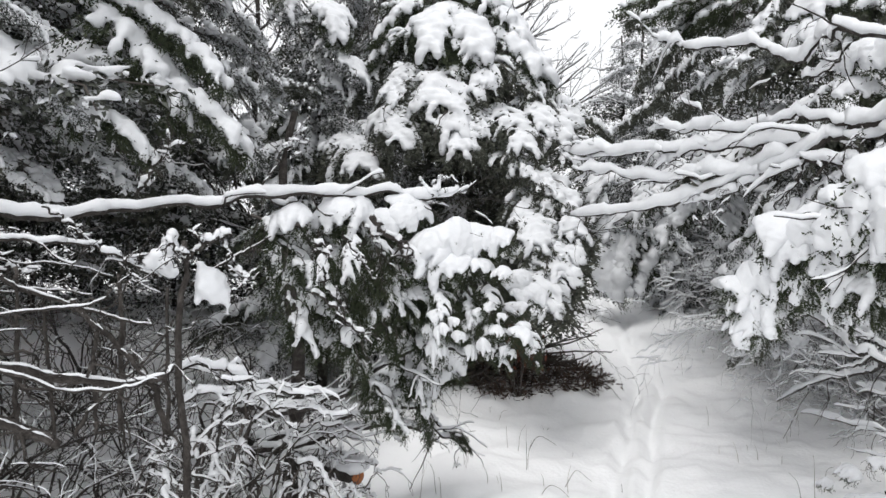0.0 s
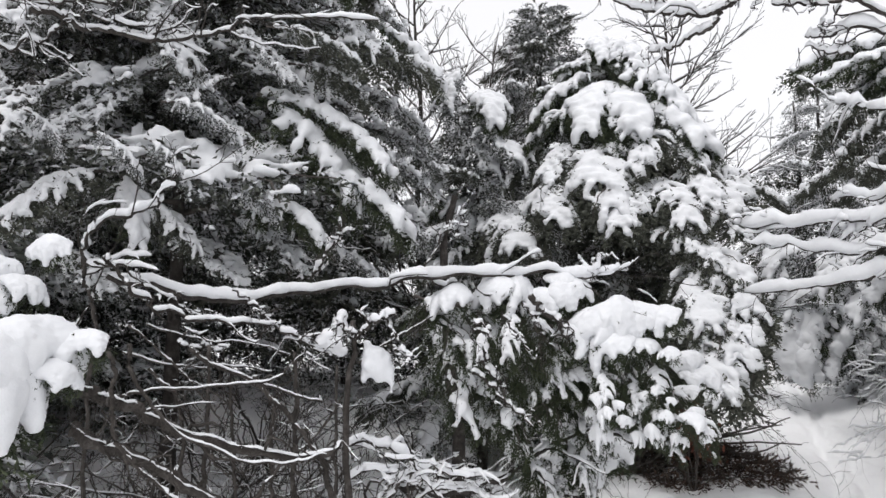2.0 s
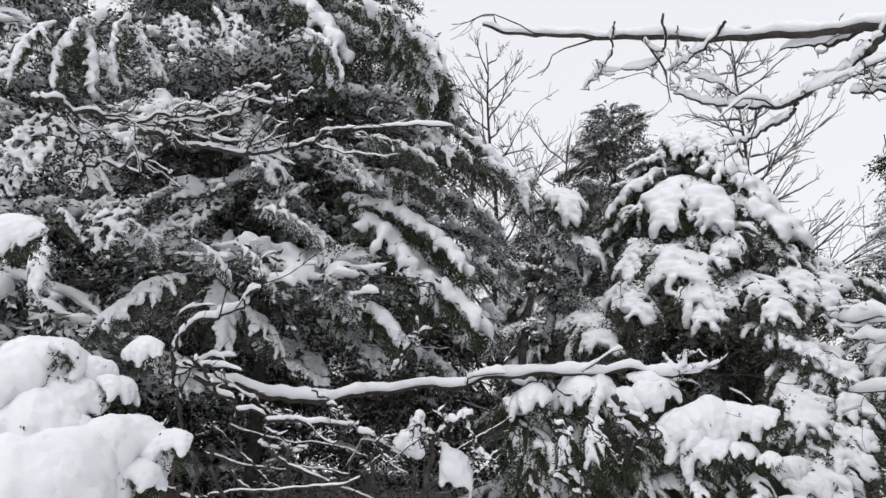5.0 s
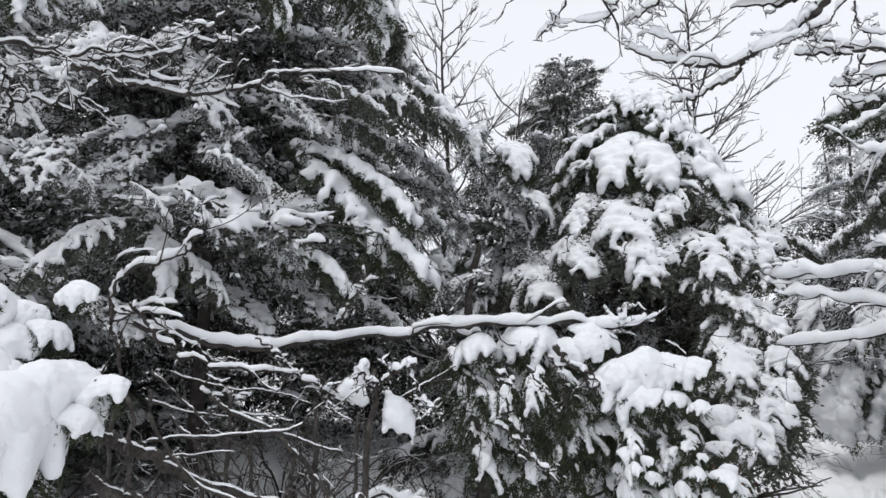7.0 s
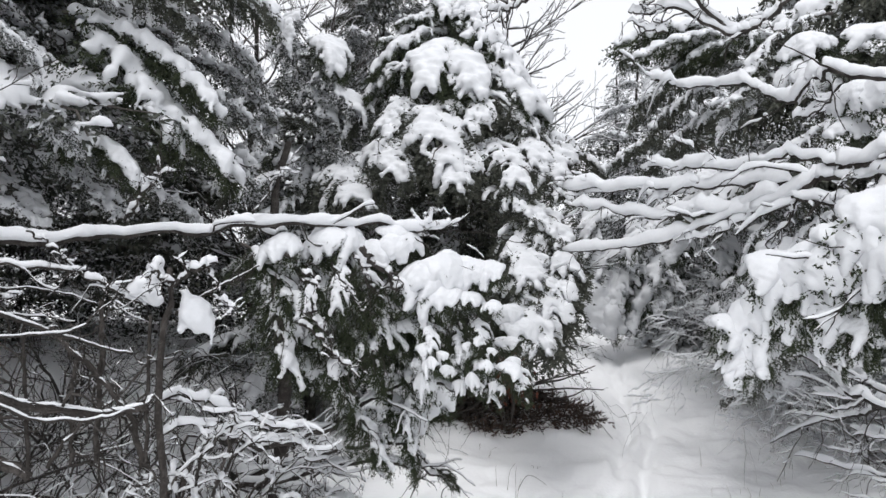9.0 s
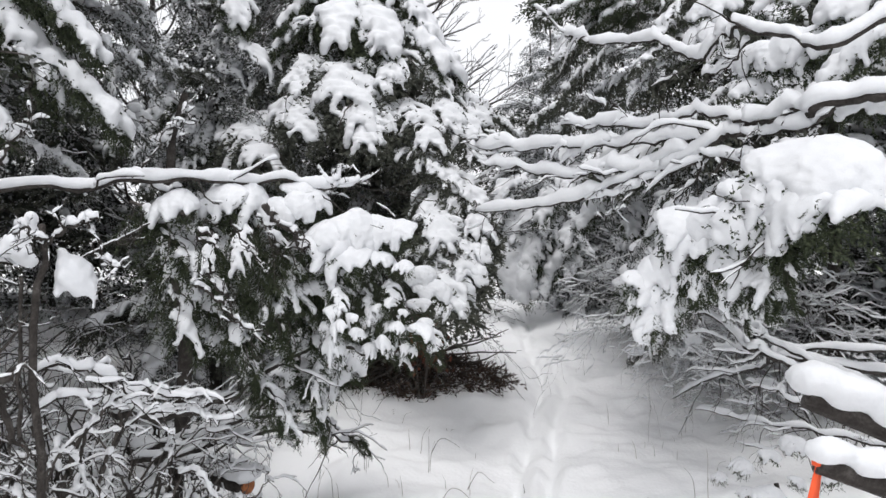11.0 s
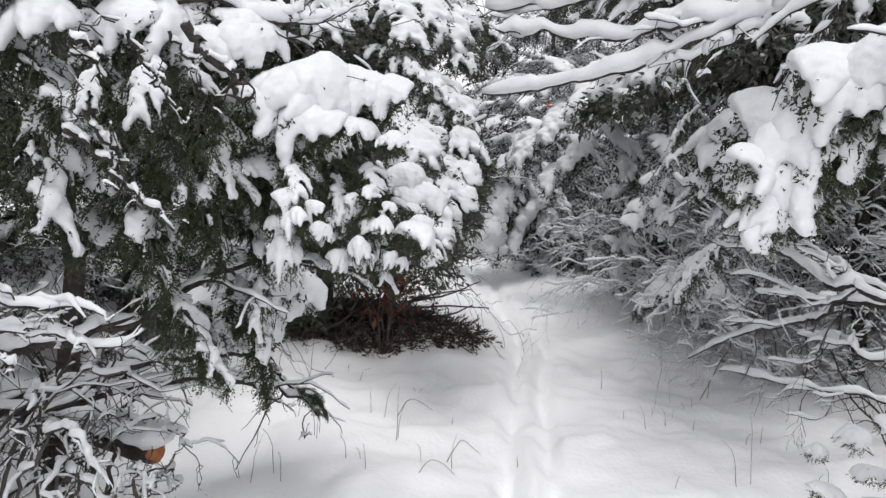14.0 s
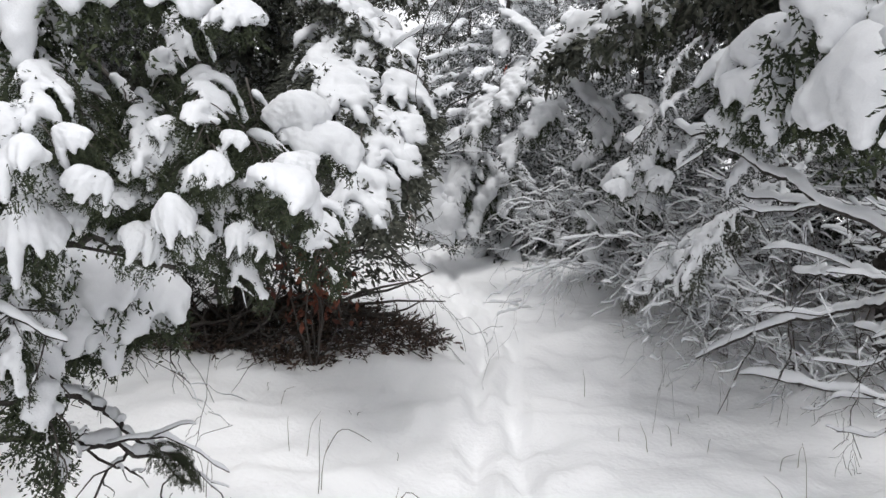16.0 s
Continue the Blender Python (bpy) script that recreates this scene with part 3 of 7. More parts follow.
i, j = np.meshgrid(np.arange(n - 1), np.arange(k - 1), indexing="ij")
a = (i * k + j).ravel()
g.add(np.stack([X, Y, Z], -1).reshape(-1, 3), np.concatenate([np.stack([a, a + k, a + k + 1], 1), np.stack([a, a + k + 1, a + 1], 1)]))
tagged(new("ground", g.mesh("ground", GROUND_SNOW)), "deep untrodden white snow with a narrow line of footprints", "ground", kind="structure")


def gz(x, y):
    return float(swell(x, y))


# ---- the large conifers ----
main_tree = conifer("snowy_conifer", (-1.4, 5.2, gz(-1.4, 5.2)), 3.25, 0.98, 26, SPARSE, "conical conifer with drooping boughs under thick fresh snow", 3, 0.3, (-28, 2), 0.06, 0.7, (0.02, -0.1), inner=4000)
# dark sprigs added below the boughs to deepen the shade of the hollow
g = Geo()
rng = np.random.default_rng(77)
n = 1500
a, q = rng.uniform(0, 6.28, n), 0.85 * np.sqrt(rng.random(n))
at = np.stack([q * np.cos(a), 0.9 * q * np.sin(a) + 0.15, rng.uniform(0.15, 1.25, n) + 0.15 * q], 1)
sprigs(g, at, np.stack([np.cos(a), np.sin(a), rng.normal(-0.4, 0.5, n)], 1), rng.uniform(0.08, 0.2, n), rng, 5, 0.06, 0.013)
tagged(part("hollow_shade_foliage", g.mesh("hollow_shade_foliage", LEAF, False), main_tree, "dark foliage added for the deep shade under the boughs"), kind="stuff")
# its outer boughs
hang_bough(main_tree, PAD[0], (-1.48, 4.92, 3.74), (-1.8, 4.83, 3.73), 1.35)
hang_bough(main_tree, PAD[0], (-1.42, 4.89, 3.7), (-1.09, 4.81, 3.52), 1.35)
hang_bough(main_tree, PAD[4], (-1.56, 4.89, 3.55), (-1.91, 4.75, 3.57), 1.35)
hang_bough(main_tree, PAD[3], (-1.45, 4.83, 3.55), (-1.22, 4.6, 3.3), 1.35)
hang_bough(main_tree, PAD[2], (-1.48, 4.71, 3.25), (-1.96, 4.73, 3.3), 1.35)
hang_bough(main_tree, PAD[1], (-1.46, 4.72, 3.28), (-1.19, 4.44, 3.02), 1.35)
hang_bough(main_tree, FINGER[0], (-1.19, 4.76, 3.28), (-0.87, 4.63, 3.02), 1.35)
hang_bough(main_tree, FINGER[5], (-1.87, 4.85, 3.2), (-2.16, 4.61, 2.8), 0.8)
hang_bough(main_tree, FINGER[4], (-1.45, 4.63, 3.05), (-1.78, 4.23, 2.55), 1.35)
hang_bough(main_tree, FINGER[3], (-1.45, 4.62, 3.03), (-1.19, 4.1, 2.44), 1.35)
hang_bough(main_tree, FINGER[2], (-1.59, 4.58, 2.83), (-1.5, 4.07, 2.4), 1.35)
hang_bough(main_tree, FINGER[1], (-1.25, 4.5, 2.71), (-1.11, 4.05, 2.32), 1.35)
hang_bough(main_tree, FINGER[0], (-1.06, 4.78, 3.13), (-1.1, 4.31, 2.76), 1.35)
hang_bough(main_tree, FINGER[5], (-1.04, 4.79, 3.11), (-0.78, 4.51, 2.76), 1.35)
hang_bough(main_tree, FINGER[4], (-0.99, 4.63, 2.74), (-0.8, 4.19, 2.34), 1.35)
hang_bough(main_tree, FINGER[3], (-0.91, 4.9, 3.01), (-0.55, 4.69, 2.62), 0.8)
hang_bough(main_tree, FINGER[2], (-0.68, 5.14, 2.83), (-0.32, 5.07, 2.56), 0.8)
hang_bough(main_tree, FINGER[1], (-0.82, 5.03, 2.88), (-0.57, 4.46, 2.41), 1.35)
hang_bough(main_tree, FINGER[0], (-0.76, 4.8, 2.56), (-0.52, 4.42, 2.3), 1.35)
hang_bough(main_tree, FINGER[5], (-1.02, 4.43, 2.36), (-0.67, 4.12, 2.09), 1.35)
hang_bough(main_tree, FINGER[4], (-2.06, 4.76, 2.58), (-1.85, 4.07, 2.24), 1.35)
hang_bough(main_tree, FINGER[3], (-1.95, 4.83, 2.74), (-1.99, 4.18, 2.28), 1.35)
hang_bough(main_tree, FINGER[2], (-1.29, 4.63, 3.05), (-1.41, 4.18, 2.61), 1.35)
hang_bough(main_tree, FINGER[1], (-1.68, 4.76, 3.12), (-1.72, 4.35, 2.79), 1.35)
hang_bough(main_tree, FINGER[0], (-0.91, 4.78, 2.85), (-0.68, 4.4, 2.49), 1.35)
hang_bough(main_tree, FINGER[5], (-0.91, 4.47, 2.31), (-0.52, 4.14, 1.96), 1.35)
hang_bough(main_tree, FINGER[4], (-0.82, 4.47, 2.16), (-0.48, 4.05, 1.79), 1.35)
hang_bough(main_tree, FINGER[3], (-0.83, 4.35, 1.94), (-0.51, 3.87, 1.56), 1.35)
hang_bough(main_tree, FINGER[2], (-0.7, 4.42, 1.86), (-0.45, 3.89, 1.53), 1.35)
hang_bough(main_tree, FINGER[1], (-0.91, 4.36, 2.06), (-0.62, 3.9, 1.72), 1.35)
hang_bough(main_tree, FINGER[0], (-0.85, 4.26, 1.8), (-0.57, 3.74, 1.41), 1.35)
hang_bough(main_tree, PAD[0], (-1.36, 4.96, 3.87), (-1.62, 4.97, 3.82), 1.35)
hang_bough(main_tree, PAD[4], (-1.36, 4.96, 3.9), (-1.16, 4.88, 3.71), 1.35)
hang_bough(main_tree, PAD[3], (-1.4, 5.0, 3.99), (-1.32, 4.82, 3.74), 1.35)
hang_bough(main_tree, FINGER[2], (-0.68, 4.5, 1.95), (-0.44, 3.98, 1.65), 1.35)
hang_bough(main_tree, FINGER[1], (-0.8, 4.17, 1.52), (-0.53, 3.72, 1.35), 1.35)
hang_bough(main_tree, PAD[2], (-1.48, 5.06, 3.9), (-1.8, 4.83, 3.64), 1.2)
hang_bough(main_tree, PAD[1], (-1.45, 5.02, 3.89), (-1.06, 4.8, 3.52), 1.2)
hang_bough(main_tree, PAD[0], (-1.42, 4.95, 3.7), (-1.93, 4.74, 3.37), 1.2)
hang_bough(main_tree, PAD[0], (-1.37, 4.93, 3.66), (-0.89, 4.7, 3.2), 1.2)
hang_bough(main_tree, PAD[4], (-1.46, 4.92, 3.58), (-1.43, 4.41, 3.08), 1.2)
hang_bough(main_tree, PAD[3], (-1.41, 4.88, 3.51), (-1.08, 4.44, 3.01), 1.2)
hang_bough(main_tree, PAD[2], (-1.44, 4.86, 3.42), (-2.02, 4.7, 3.12), 1.2)
hang_bough(main_tree, PAD[1], (-1.33, 4.86, 3.4), (-0.76, 4.62, 2.94), 1.2)
hang_bough(main_tree, PAD[0], (-1.55, 5.04, 4.01), (-1.66, 4.94, 3.77), 1.2)
hang_bough(main_tree, PAD[0], (-1.4, 5.03, 3.98), (-1.2, 4.78, 3.63), 1.2)
hang_bough(main_tree, PAD[4], (-1.55, 5.04, 4.06), (-1.43, 4.82, 3.76), 1.2)

dark = conifer("dark_conifer", (-3.4, 2.7, gz(-3.4, 2.7)), 5.4, 1.6, 84, DUSTED, "tall dark green juniper lightly dusted with snow", 4, 0.34, (-15, 20), 0.045, 0.45, (0, -0.2), inner=8000)
hang_bough(dark, PAD[3], (-2.55, 1.86, 3.88), (-2.18, 2.01, 3.45), 1.0)
hang_bough(dark, PAD[2], (-2.27, 2.07, 3.82), (-1.85, 2.31, 3.36), 1.3)
hang_bough(dark, FINGER[3], (-2.18, 2.14, 3.85), (-1.84, 2.44, 3.29), 1.2)
hang_bough(dark, PAD[2], (-2.41, 1.91, 3.65), (-2.18, 1.99, 3.29), 1.0)
hang_bough(dark, PAD[1], (-1.96, 2.55, 3.21), (-1.69, 2.75, 2.93), 1.0)
hang_bough(dark, PAD[1], (-2.34, 2.23, 2.79), (-1.88, 2.41, 2.52), 1.1)
hang_bough(dark, PAD[0], (-2.28, 2.25, 2.72), (-1.88, 2.3, 2.26), 1.1)
hang_bough(dark, PAD[3], (-2.06, 2.33, 2.67), (-1.74, 2.43, 2.39), 1.1)
hang_bough(dark, PAD[1], (-2.07, 2.28, 2.44), (-1.68, 2.42, 2.14), 1.0)
hang_bough(dark, PAD[3], (-2.42, 2.06, 2.47), (-2.18, 2.11, 2.18), 1.0)
hang_bough(dark, PAD[2], (-2.3, 2.11, 2.3), (-1.94, 2.23, 2.07), 1.0)
hang_bough(dark, FINGER[1], (-2.64, 1.65, 2.33), (-2.55, 1.29, 2.06), 1.2)
hang_bough(dark, PAD[2], (-2.6, 1.71, 2.32), (-2.42, 1.71, 2.02), 1.0)
hang_bough(dark, FINGER[3], (-2.56, 1.81, 2.23), (-2.3, 1.87, 2.01), 1.0)
hang_bough(dark, DUSTED[0], (-2.59, 0.97, 3.2), (-2.36, 1.06, 2.9), 1.2)
hang_bough(dark, DUSTED[2], (-2.48, 1.13, 3.27), (-2.35, 1.19, 3.02), 1.0)
hang_bough(dark, DUSTED[0], (-2.58, 0.84, 3.1), (-2.5, 0.77, 2.84), 1.0)
hang_bough(dark, DUSTED[1], (-2.68, 1.03, 2.45), (-2.57, 0.89, 2.24), 1.0)
hang_bough(dark, FINGER[2], (-2.17, 2.24, 2.93), (-1.89, 2.44, 2.76), 1.0)
hang_bough(dark, DUSTED[0], (-2.59, 1.38, 3.49), (-2.4, 1.35, 3.22), 1.0)
hang_bough(dark, DUSTED[0], (-2.42, 1.58, 3.56), (-2.37, 1.55, 3.29), 1.0)
hang_bough(dark, DUSTED[1], (-2.52, 0.94, 2.81), (-2.43, 0.87, 2.52), 1.0)
hang_bough(dark, DUSTED[2], (-2.49, 1.03, 2.8), (-2.38, 1.03, 2.5), 1.0)
hang_bough(dark, DUSTED[1], (-2.55, 0.86, 2.66), (-2.52, 0.85, 2.45), 1.0)
hang_bough(dark, DUSTED[0], (-2.78, 1.68, 2.6), (-2.64, 1.4, 2.4), 1.0)
hang_bough(dark, DUSTED[2], (-2.61, 2.03, 2.73), (-2.28, 2.04, 2.52), 1.0)
hang_bough(dark, DUSTED[1], (-2.73, 1.84, 2.78), (-2.62, 1.59, 2.5), 1.0)
hang_bough(dark, DUSTED[2], (-2.44, 2.15, 2.88), (-2.39, 1.85, 2.63), 1.0)
hang_bough(dark, DUSTED[3], (-2.77, 1.44, 2.67), (-2.62, 1.23, 2.36), 1.0)
hang_bough(dark, DUSTED[0], (-2.59, 1.99, 2.54), (-2.31, 1.95, 2.27), 1.0)
hang_bough(dark, DUSTED[0], (-2.83, 1.54, 3.2), (-2.65, 1.3, 2.83), 1.0)
hang_bough(dark, DUSTED[2], (-2.38, 2.08, 3.08), (-2.08, 2.11, 2.78), 1.0)
hang_bough(dark, DUSTED[0], (-2.67, 1.81, 3.18), (-2.36, 1.82, 2.75), 1.0)
hang_bough(dark, DUSTED[2], (-2.15, 2.4, 3.41), (-1.91, 2.4, 3.05), 1.0)
hang_bough(dark, DUSTED[0], (-2.34, 2.62, 3.28), (-1.91, 2.84, 2.98), 1.0)
hang_bough(dark, DUSTED[0], (-2.35, 2.75, 3.05), (-1.89, 2.98, 2.69), 1.0)
hang_bough(dark, DUSTED[0], (-2.35, 2.76, 2.72), (-1.87, 2.96, 2.41), 1.0)
hang_bough(dark, DUSTED[0], (-2.44, 2.78, 2.45), (-1.93, 2.97, 2.18), 1.0)
hang_bough(dark, DUSTED[1], (-2.38, 2.57, 3.52), (-1.95, 2.79, 3.27), 1.0)
hang_bough(dark, DUSTED[1], (-2.38, 2.94, 2.88), (-1.97, 3.21, 2.6), 1.0)
hang_bough(dark, DUSTED[0], (-2.44, 2.57, 2.17), (-2.0, 2.72, 1.93), 1.0)
hang_bough(dark, DUSTED[3], (-2.62, 2.37, 2.27), (-2.23, 2.4, 1.96), 1.0)
hang_bough(dark, DUSTED[1], (-2.83, 2.15, 2.14), (-2.34, 2.15, 1.89), 1.0)
hang_bough(dark, DUSTED[2], (-3.12, 1.73, 2.06), (-2.68, 1.72, 1.83), 1.0)
hang_bough(dark, PAD[0], (-2.18, 0.92, 3.09), (-2.26, 0.85, 2.79), 1.0)
hang_bough(dark, PAD[1], (-2.15, 0.99, 3.09), (-2.16, 0.98, 2.88), 1.0)
hang_bough(dark, PAD[2], (-2.28, 0.81, 3.0), (-2.29, 0.72, 2.82), 1.0)
hang_bough(dark, PAD[3], (-2.22, 0.86, 2.98), (-2.19, 0.9, 2.77), 1.0)
hang_bough(dark, PAD[4], (-2.06, 1.68, 3.37), (-1.96, 1.81, 3.17), 1.0)
hang_bough(dark, PAD[0], (-1.91, 1.87, 3.53), (-1.69, 2.14, 3.26), 1.0)
hang_bough(dark, PAD[2], (-1.83, 2.02, 3.46), (-1.76, 2.18, 3.13), 1.0)
hang_bough(dark, FINGER[2], (-2.4, 0.94, 2.4), (-2.3, 0.99, 2.29), 1.0)
hang_bough(dark, PAD[4], (-2.2, 1.32, 3.33), (-2.14, 1.35, 3.21), 1.0)
hang_bough(dark, FINGER[0], (-2.14, 2.07, 3.02), (-1.83, 2.29, 2.88), 1.0)
hang_bough(dark, FINGER[4], (-2.07, 2.31, 2.98), (-1.63, 2.56, 2.89), 1.0)
hang_bough(dark, SPARSE[0], (-2.29, 1.67, 2.57), (-2.07, 1.84, 2.45), 1.0)
hang_bough(dark, SPARSE[1], (-2.38, 1.44, 2.4), (-2.24, 1.54, 2.26), 1.0)
hang_bough(dark, SPARSE[2], (-2.47, 1.25, 2.44), (-2.36, 1.32, 2.3), 1.0)
hang_bough(dark, SPARSE[0], (-2.28, 1.6, 2.4), (-2.14, 1.68, 2.23), 1.0)
hang_bough(dark, SPARSE[1], (-2.41, 0.97, 2.31), (-2.38, 0.92, 2.09), 1.0)
hang_bough(dark, SPARSE[2], (-2.23, 1.87, 2.31), (-2.01, 2.0, 2.16), 1.0)
hang_bough(dark, FINGER[5], (-2.15, 1.92, 2.41), (-2.04, 1.95, 2.25), 1.0)

conifer("dark_conifer", (-4.3, 1.0, gz(-4.3, 1.0)), 5.4, 1.5, 56, FAR_DUSTED, "tall dark green juniper deep in the thicket", 14, 0.1, (-15, 20), 0.1, 0.5, inner=2600)
conifer("dark_conifer", (-4.9, 5.0, gz(-4.9, 5.0)), 5.0, 1.9, 44, WOOD, "tall dark green juniper behind the bare trees", 15, 0.1, (-15, 20), 0.1, 0.55, inner=2600)
conifer("dark_conifer", (-5.3, 2.9, gz(-5.3, 2.9)), 5.6, 1.7, 40, FAR_DUSTED, "tall dark green juniper deep in the thicket", 23, 0.06, (-15, 20), 0.1, 0.5, inner=3500)
# the next two are added to close bright gaps and shade the ground
conifer("dark_conifer", (-6.6, 4.3, gz(-6.6, 4.3)), 5.0, 1.9, 40, WOOD, "tall dark green juniper deep in the thicket", 31, 0.03, (-15, 20), 0.08, 0.5, inner=3500)
conifer("dark_conifer", (-6.7, 2.0, gz(-6.7, 2.0)), 5.0, 1.9, 40, WOOD, "tall dark green juniper deep in the thicket", 32, 0.03, (-15, 20), 0.08, 0.5, inner=3500)
conifer("dark_conifer", (-5.6, 0.3, gz(-5.6, 0.3)), 5.2, 1.7, 36, WOOD, "tall dark green juniper deep in the thicket", 24, 0.06, (-15, 20), 0.1, 0.5, inner=3000)
# three junipers added as occluders, to shade the snow bank and hide bright horizon
conifer("low_juniper", (2.6, 3.4, gz(2.6, 3.4)), 1.7, 0.75, 24, SPARSE, "low dark juniper added to block light beside the path", 28, 0.02, (-10, 25), 0.024, 0.4, inner=1500, cat="juniper")
conifer("low_juniper", (2.6, 4.4, gz(2.6, 4.4)), 1.9, 0.8, 24, SPARSE, "low dark juniper added to block light beside the path", 29, 0.02, (-10, 25), 0.024, 0.4, inner=1500, cat="juniper")
conifer("low_juniper", (2.5, 2.4, gz(2.5, 2.4)), 2.2, 0.8, 26, SPARSE, "low dark juniper added to block light beside the path", 30, 0.02, (-10, 25), 0.024, 0.4, inner=1500, cat="juniper")
# dark blockers added behind the left thicket, standing in for its shade
conifer("low_juniper", (-4.6, 4.1, gz(-4.6, 4.1)), 2.0, 1.0, 20, WOOD, "low dark juniper added to fill the shade of the wood", 61, 0.02, (-10, 25), 0.024, 0.35, inner=2600, cat="juniper")
conifer("low_juniper", (-4.7, 3.0, gz(-4.7, 3.0)), 2.2, 1.0, 20, WOOD, "low dark juniper added to fill the shade of the wood", 62, 0.02, (-10, 25), 0.024, 0.35, inner=2600, cat="juniper")
conifer("low_juniper", (-4.8, 1.7, gz(-4.8, 1.7)), 2.2, 1.0, 20, WOOD, "low dark juniper added to fill the shade of the wood", 63, 0.02, (-10, 25), 0.024, 0.35, inner=2600, cat="juniper")
conifer("low_juniper", (-4.1, 5.1, gz(-4.1, 5.1)), 1.9, 1.0, 20, WOOD, "low dark juniper added to fill the shade of the wood", 64, 0.02, (-10, 25), 0.024, 0.35, inner=2600, cat="juniper")
conifer("low_juniper", (-4.6, 0.5, gz(-4.6, 0.5)), 2.2, 1.0, 20, WOOD, "low dark juniper added to fill the shade of the wood", 65, 0.02, (-10, 25), 0.024, 0.35, inner=2600, cat="juniper")
small = conifer("small_juniper", (-2.45, 4.7, gz(-2.45, 4.7)), 3.0, 0.95, 50, SPARSE + FINGER[:2], "small grey-green juniper clotted with snow", 16, 0.1, (-15, 20), 0.05, 0.5, inner=900)
hang_bough(small, SPARSE[0], (-2.75, 4.75, 3.37), (-2.82, 4.5, 2.96), 1.2)
hang_bough(small, SPARSE[1], (-2.67, 4.75, 3.36), (-2.28, 4.5, 2.93), 1.2)
hang_bough(small, PAD[1], (-2.74, 4.75, 3.06), (-2.83, 4.5, 2.64), 1.2)
hang_bough(small, SPARSE[2], (-2.54, 4.75, 3.04), (-2.13, 4.5, 2.6), 1.2)
hang_bough(small, SPARSE[0], (-2.78, 4.75, 2.74), (-2.82, 4.5, 2.33), 1.2)
hang_bough(small, SPARSE[1], (-2.55, 4.75, 2.72), (-2.15, 4.5, 2.33), 1.2)
hang_bough(small, PAD[3], (-2.96, 4.75, 3.34), (-3.03, 4.5, 3.0), 1.2)
hang_bough(small, SPARSE[2], (-3.18, 4.75, 3.24), (-3.23, 4.5, 2.71), 1.2)
hang_bough(small, SPARSE[0], (-2.44, 4.75, 3.36), (-2.05, 4.5, 2.98), 1.2)
hang_bough(small, PAD[0], (-2.68, 4.75, 2.87), (-2.5, 4.5, 2.45), 1.2)
hang_bough(small, SPARSE[1], (-3.09, 4.75, 3.72), (-3.12, 4.5, 3.31), 1.2)
hang_bough(small, SPARSE[2], (-2.87, 4.75, 3.74), (-2.51, 4.5, 3.29), 1.2)
hang_bough(small, PAD[2], (-2.5, 4.75, 3.69), (-2.17, 4.5, 3.29), 1.2)
hang_bough(small, SPARSE[0], (-2.56, 4.75, 3.94), (-2.62, 4.5, 3.52), 1.2)
hang_bough(small, FINGER[1], (-3.06, 4.75, 2.9), (-3.13, 4.5, 2.44), 1.2)
conifer("young_spruce", (-2.75, 6.8, gz(-2.75, 6.8)), 4.6, 1.15, 60, SPARSE + FINGER[:2], "dark young spruce dusted with snow behind the conifer", 6, 0.2, (-15, 35), 0.05, 0.42, inner=3500)
conifer("trailside_juniper", (0.55, 9.2, gz(0.55, 9.2)), 2.1, 1.5, 44, FAR_FINGER, "low juniper bent under snow beside the path", 7, 0.1, (-20, 10), 0.06, 0.5, inner=900)
bend = conifer("trailside_juniper", (0.25, 8.3, gz(0.25, 8.3)), 1.75, 0.68, 34, FAR_FINGER, "juniper hung with fingers of snow at the bend of the path", 37, 0.12, (-30, 5), 0.04, 0.5, inner=1200)
hang_bough(bend, FAR_FINGER[0], (-0.31, 7.75, 2.68), (-0.62, 7.5, 2.31), 1.3)
hang_bough(bend, FAR_FINGER[1], (-0.11, 7.75, 2.68), (0.15, 7.5, 2.38), 1.3)
hang_bough(bend, FAR_FINGER[2], (0.04, 7.75, 2.6), (-0.2, 7.5, 2.04), 1.3)
hang_bough(bend, FAR_FINGER[0], (0.17, 7.75, 2.53), (0.45, 7.5, 2.31), 1.3)
hang_bough(bend, FAR_FINGER[1], (-0.0, 7.75, 2.15), (-0.35, 7.5, 1.65), 1.3)
hang_bough(bend, FAR_FINGER[2], (0.12, 7.75, 2.08), (0.28, 7.5, 1.75), 1.3)
hang_bough(bend, FAR_FINGER[0], (-0.17, 7.75, 1.82), (-0.42, 7.5, 1.36), 1.3)
hang_bough(bend, FAR_FINGER[1], (-0.41, 7.75, 2.5), (-0.65, 7.5, 2.13), 1.3)
hang_bough(bend, FAR_FINGER[2], (-0.05, 7.75, 1.77), (-0.2, 7.5, 1.36), 1.3)
hang_bough(bend, FAR_FINGER[0], (0.4, 7.75, 2.61), (0.66, 7.5, 2.34), 1.3)
hang_bough(bend, FAR_FINGER[1], (-0.16, 7.75, 2.33), (-0.5, 7.5, 1.94), 1.3)
hang_bough(bend, FAR_FINGER[2], (-0.36, 7.75, 2.07), (-0.49, 7.5, 1.6), 1.3)
hang_bough(bend, PILLOW[0], (-0.51, 7.75, 2.2), (-0.51, 7.5, 1.42), 1.0)
hang_bough(bend, PILLOW[1], (-0.22, 7.75, 2.07), (-0.4, 7.5, 1.37), 1.0)
hang_bough(bend, PAD[2], (0.06, 7.75, 2.19), (-0.27, 7.5, 1.6), 1.0)
hang_bough(bend, PILLOW[3], (0.32, 7.75, 2.11), (-0.06, 7.5, 1.61), 1.0)
